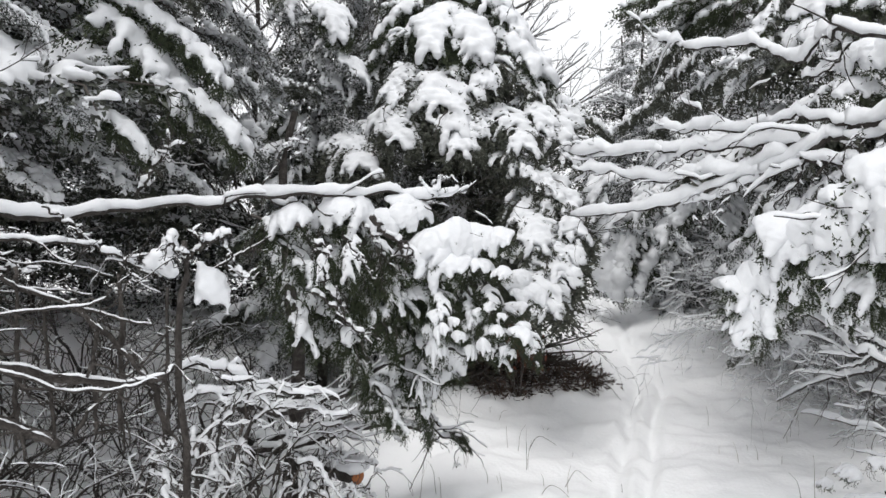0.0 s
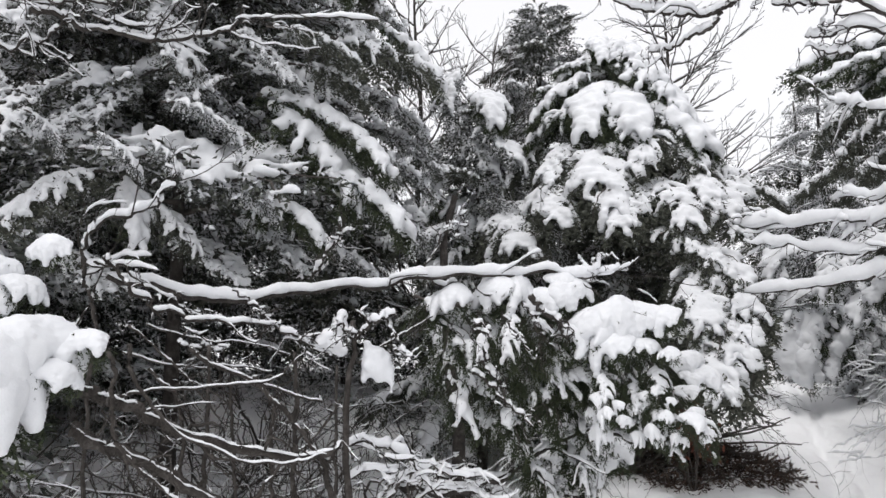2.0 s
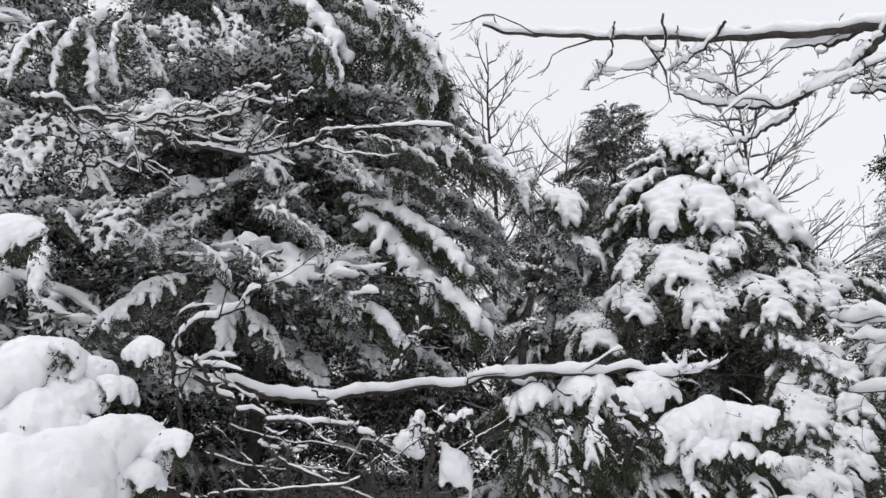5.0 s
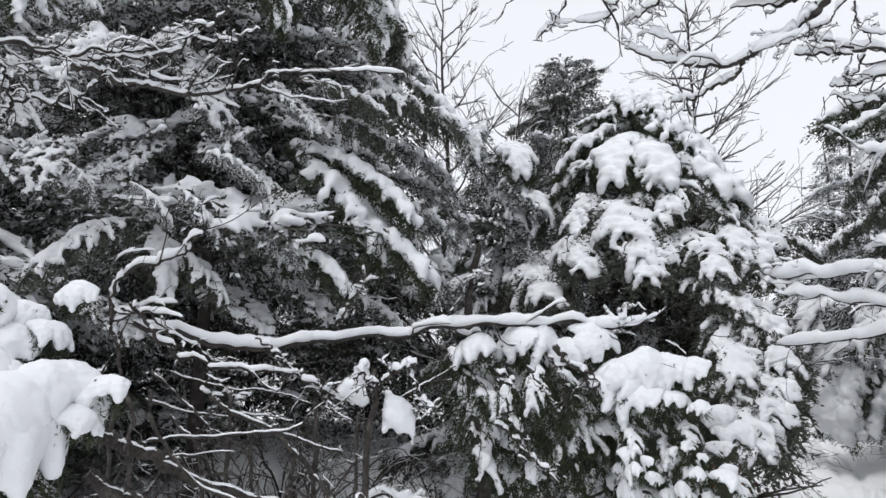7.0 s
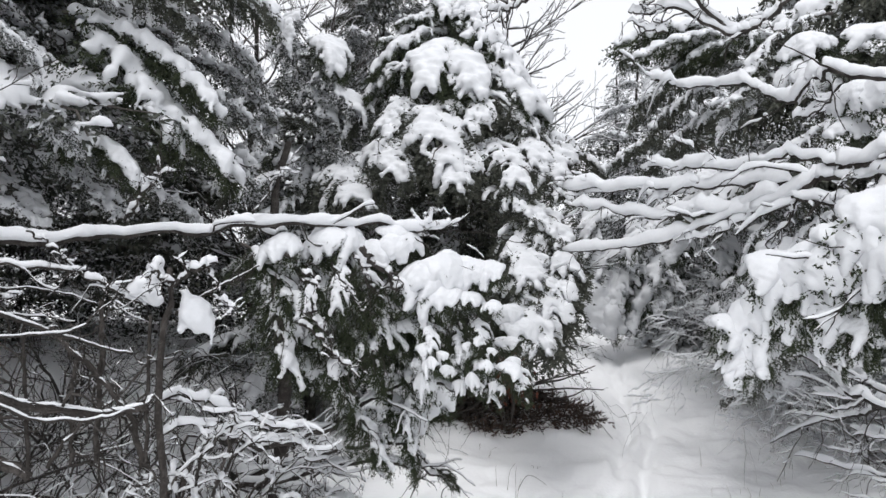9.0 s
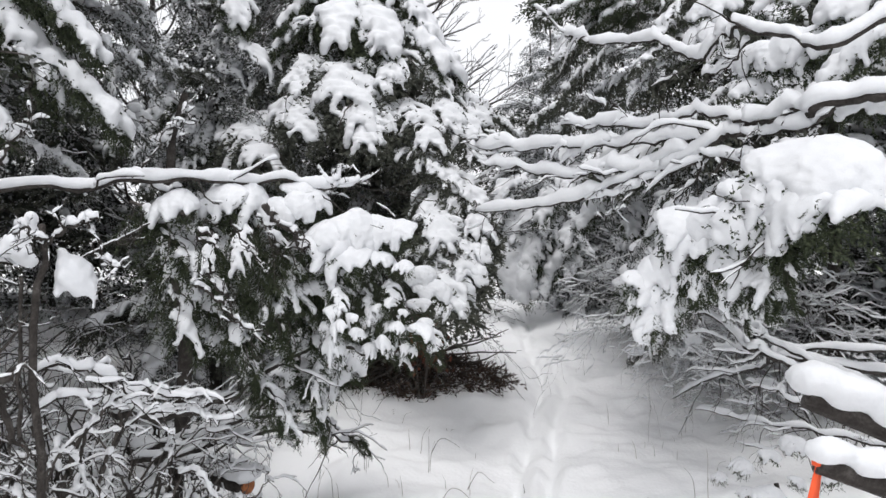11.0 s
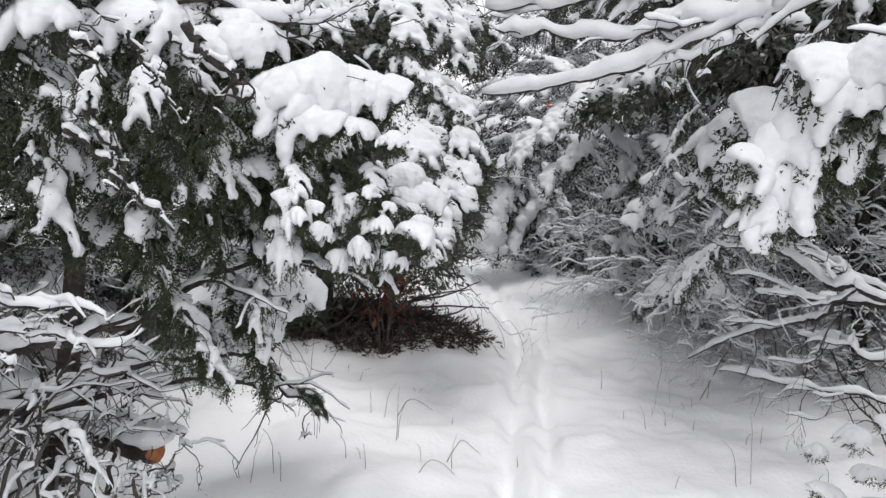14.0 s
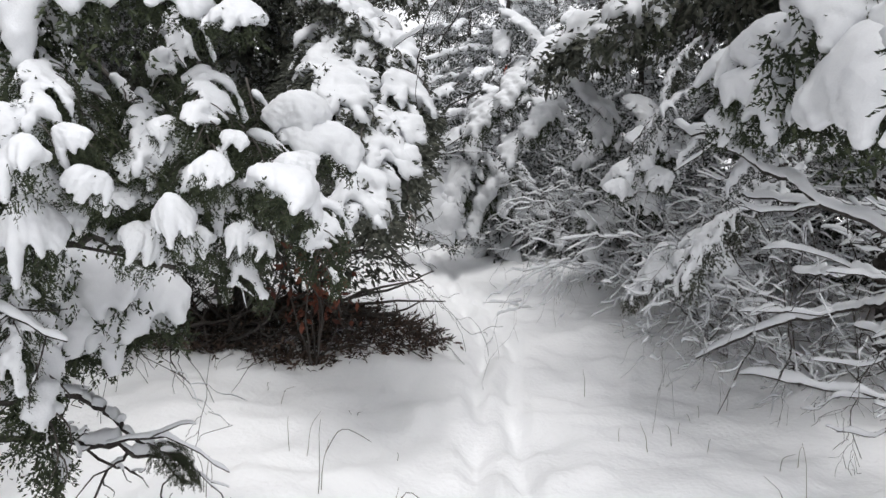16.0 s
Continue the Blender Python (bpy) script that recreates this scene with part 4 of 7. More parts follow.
hang_bough(bend, PILLOW[0], (-0.35, 7.75, 1.98), (-0.34, 7.5, 1.4), 1.0)
hang_bough(bend, PAD[1], (-0.07, 7.75, 1.87), (-0.14, 7.5, 1.47), 1.0)
hang_bough(bend, PILLOW[3], (0.24, 7.75, 1.89), (0.1, 7.5, 1.53), 1.0)
conifer("trailside_juniper", (0.6, 8.2, gz(0.6, 8.2)), 1.1, 0.75, 24, FAR_FINGER, "small juniper bush under thick snow beside the path", 17, 0.1, (-15, 15), 0.03, 0.45, inner=500)
conifer("trailside_juniper", (-2.4, 10.1, gz(-2.4, 10.1)), 2.6, 1.1, 36, FAR_FINGER, "snow-covered juniper where the path turns", 18, 0.1, (-20, 10), 0.06, 0.5, inner=900)
conifer("back_juniper", (-1.75, 8.2, gz(-1.75, 8.2)), 2.2, 0.75, 34, FAR_FINGER, "juniper thick with snow behind the larch", 19, 0.1, (-15, 15), 0.05, 0.5, inner=600)
conifer("far_spruce", (-0.55, 13.3, gz(-0.55, 13.3)), 4.4, 1.5, 40, WOOD, "distant grey-green spruce dusted with snow", 9, 0.1, (0, 25), 0.08, 0.8, inner=1200)

conifer("snowy_spruce", (0.34, 10.86, gz(0.34, 10.86)), 4.2, 1.5, 34, FAR_FINGER, "grey-green spruce under snow beyond the bend of the path", 101, 0.06, (-15, 15), 0.07, 0.6, inner=1200, cat="spruce")
conifer("snowy_spruce", (1.06, 11.75, gz(1.06, 11.75)), 4.5, 1.5, 34, FAR_FINGER, "grey-green spruce under snow beyond the bend of the path", 102, 0.06, (-15, 15), 0.07, 0.6, inner=1200, cat="spruce")
conifer("snowy_spruce", (-0.18, 12.85, gz(-0.18, 12.85)), 4.8, 1.5, 34, FAR_FINGER, "grey-green spruce under snow beyond the bend of the path", 103, 0.06, (-15, 15), 0.07, 0.6, inner=1200, cat="spruce")
conifer("snowy_spruce", (1.33, 9.71, gz(1.33, 9.71)), 4.2, 1.5, 34, FAR_FINGER, "grey-green spruce under snow beyond the bend of the path", 104, 0.06, (-15, 15), 0.07, 0.6, inner=1200, cat="spruce")
conifer("snowy_spruce", (0.96, 14.16, gz(0.96, 14.16)), 4.5, 1.5, 34, FAR_FINGER, "grey-green spruce under snow beyond the bend of the path", 105, 0.06, (-15, 15), 0.07, 0.6, inner=1200, cat="spruce")
right = conifer("broad_conifer", (1.75, 4.9, gz(1.75, 4.9)), 4.3, 1.7, 46, FINGER, "broad conifer with snow-laden boughs beside the path", 8, 0.36, (-12, 15), 0.045, 0.42, inner=600)
hang_bough(right, FINGER[0], (0.75, 3.11, 2.82), (0.41, 3.05, 2.57), 1.1)
hang_bough(right, FINGER[0], (0.57, 3.42, 2.96), (0.15, 3.43, 2.77), 1.1)
hang_bough(right, FINGER[2], (0.38, 3.81, 3.14), (-0.08, 3.79, 2.95), 1.1)
hang_bough(right, DUSTED[3], (0.67, 3.3, 2.64), (0.34, 3.22, 2.35), 1.0)
hang_bough(right, FINGER[1], (0.39, 3.73, 2.74), (0.04, 3.71, 2.51), 1.0)
hang_bough(right, FINGER[3], (0.81, 2.92, 2.35), (0.5, 2.93, 2.13), 1.0)
hang_bough(right, FINGER[1], (0.4, 3.8, 2.48), (0.0, 3.86, 2.32), 1.0)
hang_bough(right, FINGER[3], (0.17, 3.88, 2.99), (0.01, 3.77, 2.68), 1.0)
hang_bough(right, FINGER[0], (0.8, 3.1, 2.01), (0.54, 3.07, 1.79), 1.0)
hang_bough(right, FINGER[3], (0.81, 4.07, 1.44), (0.52, 3.95, 1.17), 0.8)
hang_bough(right, FINGER[1], (0.68, 4.53, 1.29), (0.45, 4.37, 1.07), 0.8)
hang_bough(right, DUSTED[2], (0.95, 3.9, 1.66), (0.71, 3.79, 1.41), 1.0)

hang_bough(right, FINGER[0], (0.37, 3.78, 2.83), (-0.01, 3.75, 2.68), 1.1)
hang_bough(right, FINGER[1], (0.53, 3.63, 2.59), (0.15, 3.6, 2.42), 1.1)
hang_bough(right, DUSTED[3], (0.55, 3.57, 2.78), (0.26, 3.62, 2.71), 1.1)
hang_bough(right, FINGER[2], (0.25, 4.46, 2.68), (-0.16, 4.5, 2.53), 1.1)
hang_bough(right, FINGER[3], (0.21, 4.59, 2.99), (-0.09, 4.64, 2.8), 1.1)
hang_bough(right, FINGER[0], (0.66, 3.51, 2.89), (0.35, 3.48, 2.79), 1.1)
hang_bough(right, PAD[0], (0.67, 3.5, 1.86), (0.53, 3.6, 1.71), 1.0)
hang_bough(right, PAD[1], (0.68, 3.3, 1.75), (0.6, 3.4, 1.6), 1.0)
hang_bough(right, PAD[2], (0.65, 3.1, 1.67), (0.56, 3.1, 1.51), 1.0)
hang_bough(right, FINGER[1], (0.58, 4.7, 2.35), (0.43, 4.6, 2.07), 1.0)
hang_bough(right, FINGER[3], (0.69, 4.3, 2.1), (0.54, 4.3, 1.86), 1.0)
hang_bough(right, SPARSE[0], (0.7, 3.9, 1.72), (0.48, 3.9, 1.57), 1.0)
hang_bough(right, SPARSE[1], (0.77, 3.7, 1.64), (0.56, 3.7, 1.46), 1.0)
hang_bough(right, SPARSE[2], (0.69, 4.3, 1.91), (0.43, 4.3, 1.66), 1.0)
beside = conifer("trailside_juniper", (1.0, 6.5, gz(1.0, 6.5)), 2.4, 0.8, 30, FAR_FINGER, "juniper hung with rolls of snow above the twiggy bush", 47, 0.2, (-25, 5), 0.035, 0.5, inner=900)
hang_bough(beside, PAD[0], (0.06, 6.88, 2.42), (-0.19, 6.6, 2.08), 1.25)
hang_bough(beside, FAR_FINGER[0], (0.09, 6.58, 2.35), (0.44, 6.3, 2.04), 1.25)
hang_bough(beside, PAD[1], (0.2, 6.68, 2.61), (0.04, 6.4, 2.26), 1.25)
hang_bough(beside, FAR_FINGER[1], (0.23, 5.98, 2.49), (0.49, 5.7, 2.1), 1.25)
hang_bough(beside, PAD[2], (0.5, 5.98, 2.23), (0.59, 5.7, 1.9), 1.25)
hang_bough(beside, FAR_FINGER[2], (0.0, 6.78, 3.0), (0.27, 6.5, 2.66), 1.25)
hang_bough(beside, PAD[0], (0.58, 5.88, 2.66), (0.49, 5.6, 2.34), 1.25)
hang_bough(beside, FAR_FINGER[0], (0.38, 6.18, 2.66), (0.24, 5.9, 2.33), 1.25)
hang_bough(beside, PAD[1], (0.45, 6.38, 2.29), (0.19, 6.1, 2.0), 1.25)
hang_bough(beside, FAR_FINGER[1], (0.32, 6.58, 2.13), (0.06, 6.3, 1.83), 1.25)
hang_bough(beside, PAD[2], (0.38, 5.98, 2.75), (0.48, 5.7, 2.45), 1.25)
hang_bough(beside, FAR_FINGER[2], (0.21, 6.88, 3.0), (-0.01, 6.6, 2.65), 1.25)
set_clump(right, 50, (0.53, 4.5, 1.71), 0.2, 1.0)
set_clump(right, 51, (0.45, 4.45, 1.59), 0.16, 1.0)
set_clump(right, 52, (0.54, 4.4, 1.54), 0.15, 1.0)
set_clump(right, 53, (0.38, 4.4, 1.5), 0.13, 1.0)
set_clump(right, 0, (0.54, 3.6, 1.79), 0.26, 1.0)
set_clump(right, 1, (0.57, 3.5, 1.7), 0.26, 1.0)
set_clump(right, 2, (0.59, 3.4, 1.67), 0.26, 1.0)
set_clump(right, 3, (0.6, 3.3, 1.73), 0.29, 1.0)
set_clump(right, 4, (0.63, 3.2, 1.76), 0.34, 1.0)
set_clump(right, 5, (0.53, 2.95, 1.59), 0.34, 1.0)
set_clump(right, 6, (0.62, 3.1, 1.77), 0.34, 1.0)
set_clump(right, 7, (0.59, 3.2, 1.61), 0.23, 1.0)
set_clump(right, 8, (0.61, 3.5, 1.82), 0.26, 1.0)
set_clump(right, 9, (0.53, 3.6, 1.63), 0.16, 1.0)
set_clump(right, 10, (0.5, 4.6, 2.22), 0.26, 1.0)
set_clump(right, 11, (0.38, 4.6, 2.17), 0.21, 1.0)
hang_bough(right, PAD[0], (0.49, 3.35, 2.85), (-0.07, 3.2, 2.75), 1.2, 0, 0.75)
hang_bough(right, PAD[1], (0.39, 3.25, 2.78), (0.02, 3.1, 2.67), 1.2, 0, 0.75)
hang_bough(right, PAD[2], (0.55, 3.25, 2.78), (0.23, 3.1, 2.66), 1.2, 0, 0.75)
hang_bough(right, SPRAY[0], (0.48, 3.45, 2.78), (0.12, 3.3, 2.65), 1.2, 0, 0.75)
hang_bough(right, PAD[3], (0.64, 3.15, 2.67), (0.42, 3.0, 2.53), 1.2, 0, 0.75)
hang_bough(right, FINGER[1], (0.59, 3.15, 2.61), (0.35, 3.0, 2.41), 1.2, 0, 0.75)
set_clump(right, 32, (0.61, 2.9, 2.6), 0.24, 0.8)
set_clump(right, 33, (0.8, 2.8, 2.59), 0.22, 0.8)
set_clump(right, 34, (0.68, 2.7, 2.33), 0.17, 1.0)
set_clump(right, 35, (0.78, 2.6, 2.31), 0.26, 1.0)
set_clump(right, 36, (0.85, 2.5, 2.32), 0.23, 1.0)
set_clump(right, 37, (0.69, 2.7, 2.22), 0.15, 1.0)
set_clump(right, 39, (0.55, 2.9, 2.49), 0.19, 1.0)
set_clump(right, 40, (0.92, 2.4, 2.4), 0.24, 1.0)
set_clump(right, 41, (0.84, 2.3, 2.09), 0.19, 1.0)

near_right = tagged(empty("leaning_juniper", (1.5, 2.0, gz(1.5, 2.0))), "leaning juniper with heavy snow pads beside the path", "juniper")
g = Geo()
stem = spline([(0, 0, -0.1), (0.02, 0.03, 1.0), (-0.08, 0.05, 2.0), (-0.05, 0.1, 3.1)], 14, 0.01, np.random.default_rng(2))
tube(g, stem, np.linspace(0.08, 0.03, 14), 9)
part("trunk", g.mesh("trunk", BARK), near_right)
set_clump(near_right, 0, (0.26, 2.33, 1.42), 0.14, 1.0)
set_clump(near_right, 1, (0.3, 2.33, 1.48), 0.2, 1.0)
set_clump(near_right, 2, (0.31, 2.33, 1.55), 0.22, 1.0)
set_clump(near_right, 3, (0.28, 2.34, 1.51), 0.17, 1.0)
set_clump(near_right, 4, (0.35, 2.3, 1.58), 0.2, 1.0)
set_clump(near_right, 5, (0.37, 2.28, 1.64), 0.23, 1.0)
set_clump(near_right, 6, (0.41, 2.26, 1.69), 0.23, 1.0)
set_clump(near_right, 7, (0.46, 2.22, 1.64), 0.25, 1.0)
set_clump(near_right, 8, (0.48, 2.2, 1.71), 0.24, 1.0)
set_clump(near_right, 9, (0.53, 2.15, 1.57), 0.2, 1.0)
set_clump(near_right, 10, (0.53, 2.14, 1.65), 0.26, 1.0)
set_clump(near_right, 11, (0.54, 2.1, 1.75), 0.26, 1.0)
set_clump(near_right, 12, (0.59, 2.02, 1.78), 0.26, 1.0)
set_clump(near_right, 13, (0.59, 2.02, 1.71), 0.26, 1.0)
set_clump(near_right, 14, (0.56, 2.1, 1.53), 0.17, 1.0)
set_clump(near_right, 15, (0.49, 2.2, 1.54), 0.13, 1.0)
set_clump(near_right, 16, (0.55, 2.1, 1.7), 0.26, 1.0)
set_clump(near_right, 17, (0.64, 1.98, 1.81), 0.3, 1.0)
set_clump(near_right, 18, (0.64, 1.98, 1.72), 0.3, 1.0)
hang_bough(near_right, PILLOW[0], (0.44, 2.3, 1.68), (0.28, 2.33, 1.4), 0.7)
hang_bough(near_right, PILLOW[1], (0.52, 2.2, 1.7), (0.42, 2.25, 1.52), 0.7)
hang_bough(near_right, PILLOW[2], (0.56, 2.12, 1.66), (0.49, 2.18, 1.48), 0.7)
hang_bough(near_right, PAD[3], (0.61, 2.05, 1.69), (0.56, 2.08, 1.47), 0.8)
hang_bough(near_right, PILLOW[0], (0.39, 2.28, 1.62), (0.34, 2.28, 1.42), 0.7)
hang_bough(near_right, TASSEL[0], (0.34, 2.32, 1.49), (0.32, 2.3, 1.38), 1)
hang_bough(near_right, TASSEL[1], (0.5, 2.2, 1.52), (0.47, 2.2, 1.44), 1)
hang_bough(near_right, FAN[0], (0.59, 2.05, 1.69), (0.59, 2.05, 1.55), 1)
hang_bough(near_right, FAN[1], (0.61, 2.02, 1.63), (0.6, 2.02, 1.48), 1)
hang_bough(near_right, FAN[2], (0.57, 2.08, 1.55), (0.55, 2.08, 1.45), 1)
hang_bough(near_right, TASSEL[2], (0.53, 2.12, 1.51), (0.51, 2.12, 1.41), 1)
hang_bough(near_right, FAN[0], (0.44, 2.25, 1.62), (0.41, 2.25, 1.55), 0.8)
hang_bough(near_right, PILLOW[3], (1.2, 2.3, 2.4), (0.85, 2.25, 2.2), 0.8)
hang_bough(near_right, PAD[3], (1.1, 2.1, 2.3), (0.75, 2.1, 2.1), 0.8)


front = tagged(empty("front_juniper", (-1.75, 3.05, gz(-1.75, 3.05))), "green juniper bowed down by heavy pads of snow", "juniper")
g = Geo()
stem = spline([(0, 0, -0.1), (0.06, -0.05, 0.7), (0.0, -0.1, 1.4), (0.1, -0.15, 1.9)], 12, 0.012, np.random.default_rng(3))
tube(g, stem, np.linspace(0.042, 0.015, 12), 8)
part("trunk", g.mesh("trunk", BARK), front)
hang_bough(front, SPRAY[0], (-1.05, 2.7, 1.69), (-0.79, 2.67, 1.36), 1.0)
hang_bough(front, SPRAY[2], (-1.56, 2.38, 1.82), (-1.21, 2.3, 1.55), 1.0)
hang_bough(front, SPRAY[0], (-1.38, 2.43, 1.78), (-1.03, 2.4, 1.42), 1.0)
hang_bough(front, SPRAY[1], (-1.22, 2.52, 1.73), (-0.97, 2.5, 1.33), 1.0)
hang_bough(front, SPRAY[2], (-1.4, 2.37, 1.68), (-1.24, 2.27, 1.34), 1.0)
hang_bough(front, SPRAY[2], (-1.14, 2.56, 1.69), (-0.92, 2.48, 1.46), 1.0)
hang_bough(front, SPRAY[1], (-1.31, 2.48, 1.55), (-1.07, 2.4, 1.25), 1.0)
hang_bough(front, SPRAY[2], (-1.17, 2.52, 1.23), (-0.97, 2.5, 1.0), 1.0)
hang_bough(front, SPRAY[1], (-1.05, 2.68, 1.26), (-0.89, 2.68, 0.94), 1.0)
hang_bough(front, SPRAY[2], (-0.95, 2.61, 1.65), (-0.81, 2.69, 1.36), 1.0)
hang_bough(front, SPRAY[0], (-1.04, 2.56, 1.71), (-0.89, 2.61, 1.43), 1.0)
hang_bough(front, SPRAY[2], (-0.9, 2.74, 1.61), (-0.77, 2.81, 1.32), 1.0)
hang_bough(front, SPRAY[0], (-1.12, 2.46, 1.71), (-1.01, 2.5, 1.47), 1.0)
hang_bough(front, SPRAY[1], (-1.04, 2.66, 1.45), (-0.91, 2.66, 1.24), 1.0)
hang_bough(front, SPRAY[2], (-1.04, 2.59, 1.65), (-0.97, 2.63, 1.41), 1.0)
hang_bough(front, SPRAY[2], (-1.02, 2.68, 1.58), (-0.96, 2.69, 1.37), 1.0)
hang_bough(front, SPRAY[2], (-1.0, 2.86, 1.62), (-0.93, 2.87, 1.4), 1.0)
hang_bough(front, SPRAY[0], (-1.06, 2.51, 1.67), (-0.98, 2.54, 1.53), 1.0)
set_clump(front, 0, (-0.82, 2.48, 1.68), 0.25, 1.0)
set_clump(front, 1, (-0.73, 2.5, 1.7), 0.24, 1.0)
set_clump(front, 2, (-0.77, 2.48, 1.6), 0.21, 1.0)
set_clump(front, 3, (-0.85, 2.47, 1.62), 0.19, 1.0)
set_clump(front, 4, (-0.65, 2.54, 1.7), 0.2, 1.0)
set_clump(front, 5, (-0.59, 2.57, 1.7), 0.17, 0.9)
set_clump(front, 6, (-0.63, 2.52, 1.61), 0.11, 0.8)
set_clump(front, 7, (-0.55, 2.5, 1.58), 0.105, 0.8)
set_clump(front, 8, (-0.58, 3.0, 1.54), 0.16, 0.9)
set_clump(front, 9, (-0.54, 3.0, 1.48), 0.17, 0.9)
set_clump(front, 10, (-0.59, 2.9, 1.42), 0.12, 0.9)
set_clump(front, 11, (-0.47, 2.47, 1.35), 0.12, 1.0)
set_clump(front, 12, (-0.65, 2.52, 1.41), 0.09, 1.0)
set_clump(front, 13, (-1.18, 2.36, 1.8), 0.21, 1.0)
set_clump(front, 14, (-1.09, 2.4, 1.8), 0.25, 1.0)
set_clump(front, 15, (-1.01, 2.42, 1.76), 0.19, 1.0)
set_clump(front, 16, (-0.9, 2.47, 1.8), 0.18, 1.0)
set_clump(front, 17, (-0.93, 2.47, 1.85), 0.12, 1.0)
set_clump(front, 18, (-1.31, 2.27, 1.78), 0.2, 1.0)
set_clump(front, 19, (-1.31, 2.37, 1.6), 0.15, 1.0)
set_clump(front, 20, (-1.23, 2.42, 1.52), 0.18, 1.0)
set_clump(front, 21, (-1.21, 2.42, 1.44), 0.15, 1.0)
set_clump(front, 22, (-1.25, 2.47, 1.33), 0.18, 1.0)
set_clump(front, 23, (-1.17, 2.52, 1.36), 0.19, 1.0)
set_clump(front, 24, (-1.13, 2.62, 1.33), 0.18, 1.0)
set_clump(front, 25, (-1.06, 2.82, 1.26), 0.19, 1.0)
set_clump(front, 26, (-1.02, 3.02, 1.18), 0.24, 1.0)
set_clump(front, 27, (-0.99, 3.07, 1.1), 0.21, 1.0)
set_clump(front, 28, (-1.07, 3.02, 1.1), 0.18, 1.0)
set_clump(front, 29, (-0.88, 2.52, 1.5), 0.14, 1.0)
set_clump(front, 30, (-0.79, 2.52, 1.47), 0.12, 1.0)
set_clump(front, 31, (-0.72, 2.55, 1.35), 0.09, 1.0)
set_clump(front, 32, (-0.59, 2.55, 1.34), 0.1, 1.0)

set_clump(front, 42, (-0.77, 2.4, 1.42), 0.09, 1.0)
set_clump(front, 45, (-0.64, 2.5, 1.43), 0.06, 1.0)
set_clump(front, 46, (-0.68, 2.5, 1.38), 0.07, 1.0)
set_clump(front, 47, (-0.6, 2.5, 1.37), 0.07, 1.0)
set_clump(front, 48, (-0.7, 2.5, 1.34), 0.06, 1.0)
set_clump(front, 49, (-0.82, 2.5, 1.36), 0.09, 1.0)
set_clump(front, 50, (-0.55, 2.55, 1.36), 0.04, 1.0)
set_clump(front, 51, (-0.58, 2.55, 1.33), 0.04, 1.0)
set_clump(front, 52, (-0.83, 2.6, 1.32), 0.08, 1.0)
set_clump(front, 53, (-0.65, 2.6, 1.28), 0.07, 1.0)
set_clump(front, 56, (-0.47, 2.5, 1.38), 0.07, 1.0)
set_clump(front, 57, (-0.55, 2.5, 1.42), 0.04, 1.0)
set_clump(front, 58, (-0.5, 2.5, 1.36), 0.06, 1.0)
set_clump(front, 70, (-1.14, 3.0, 1.22), 0.26, 1.0)
set_clump(front, 71, (-1.06, 3.05, 1.19), 0.34, 1.0)
set_clump(front, 72, (-0.98, 3.05, 1.14), 0.24, 1.0)
set_clump(front, 73, (-1.09, 3.05, 1.11), 0.24, 1.0)
set_clump(front, 74, (-1.17, 3.0, 1.12), 0.22, 1.0)

set_clump(front, 80, (-0.79, 2.45, 1.29), 0.1, 1.5)
set_clump(front, 81, (-0.74, 2.35, 1.37), 0.07, 1.5)
set_clump(front, 82, (-0.69, 2.4, 1.35), 0.05, 1.5)
set_clump(front, 83, (-0.61, 2.45, 1.31), 0.07, 1.5)
set_clump(front, 84, (-0.67, 2.5, 1.28), 0.07, 1.5)
set_clump(front, 85, (-0.55, 2.42, 1.37), 0.05, 1.5)
set_clump(front, 86, (-0.71, 2.4, 1.4), 0.05, 1.5)
set_clump(front, 90, (-0.54, 2.5, 1.29), 0.05, 1.5)
set_clump(front, 92, (-0.51, 2.5, 1.28), 0.04, 1.5)
set_clump(front, 94, (-0.6, 2.5, 1.28), 0.06, 1.5)

# dark green sprays that hang free of snow
hang_bough(front, SPRAY[0], (-1.1, 2.36, 1.76), (-1.05, 2.24, 1.56), 1.1)
hang_bough(front, FAN[1], (-1.04, 2.43, 1.76), (-0.98, 2.34, 1.52), 1.1)
hang_bough(front, SPRAY[2], (-0.98, 2.53, 1.72), (-0.94, 2.43, 1.47), 1.1)
hang_bough(front, FAN[0], (-1.08, 2.39, 1.6), (-1.01, 2.34, 1.42), 1)
hang_bough(front, SPRAY[1], (-1.02, 2.49, 1.57), (-0.97, 2.42, 1.38), 1)
hang_bough(front, SPRAY[1], (-0.77, 2.86, 1.75), (-0.74, 2.75, 1.52), 0.9)
hang_bough(front, FAN[0], (-0.71, 3.05, 1.63), (-0.66, 2.98, 1.44), 0.9)
hang_bough(front, SPRAY[2], (-0.91, 2.66, 1.26), (-0.9, 2.59, 1.09), 0.9)
hang_bough(front, FAN[0], (-1.1, 2.57, 1.16), (-1.07, 2.5, 0.99), 1)
hang_bough(front, SPRAY[1], (-1.03, 2.66, 1.13), (-1.01, 2.58, 0.96), 1)
hang_bough(front, FAN[1], (-0.93, 3.08, 0.84), (-0.85, 3.06, 0.76), 1.5)
hang_bough(front, FAN[2], (-0.95, 3.1, 0.83), (-0.86, 3.1, 0.8), 1.6)
hang_bough(front, FAN[0], (-0.91, 3.1, 0.82), (-0.84, 3.12, 0.74), 1.4)
hang_bough(front, SPRAY[0], (-1.14, 2.21, 1.7), (-1.11, 2.14, 1.56), 1)

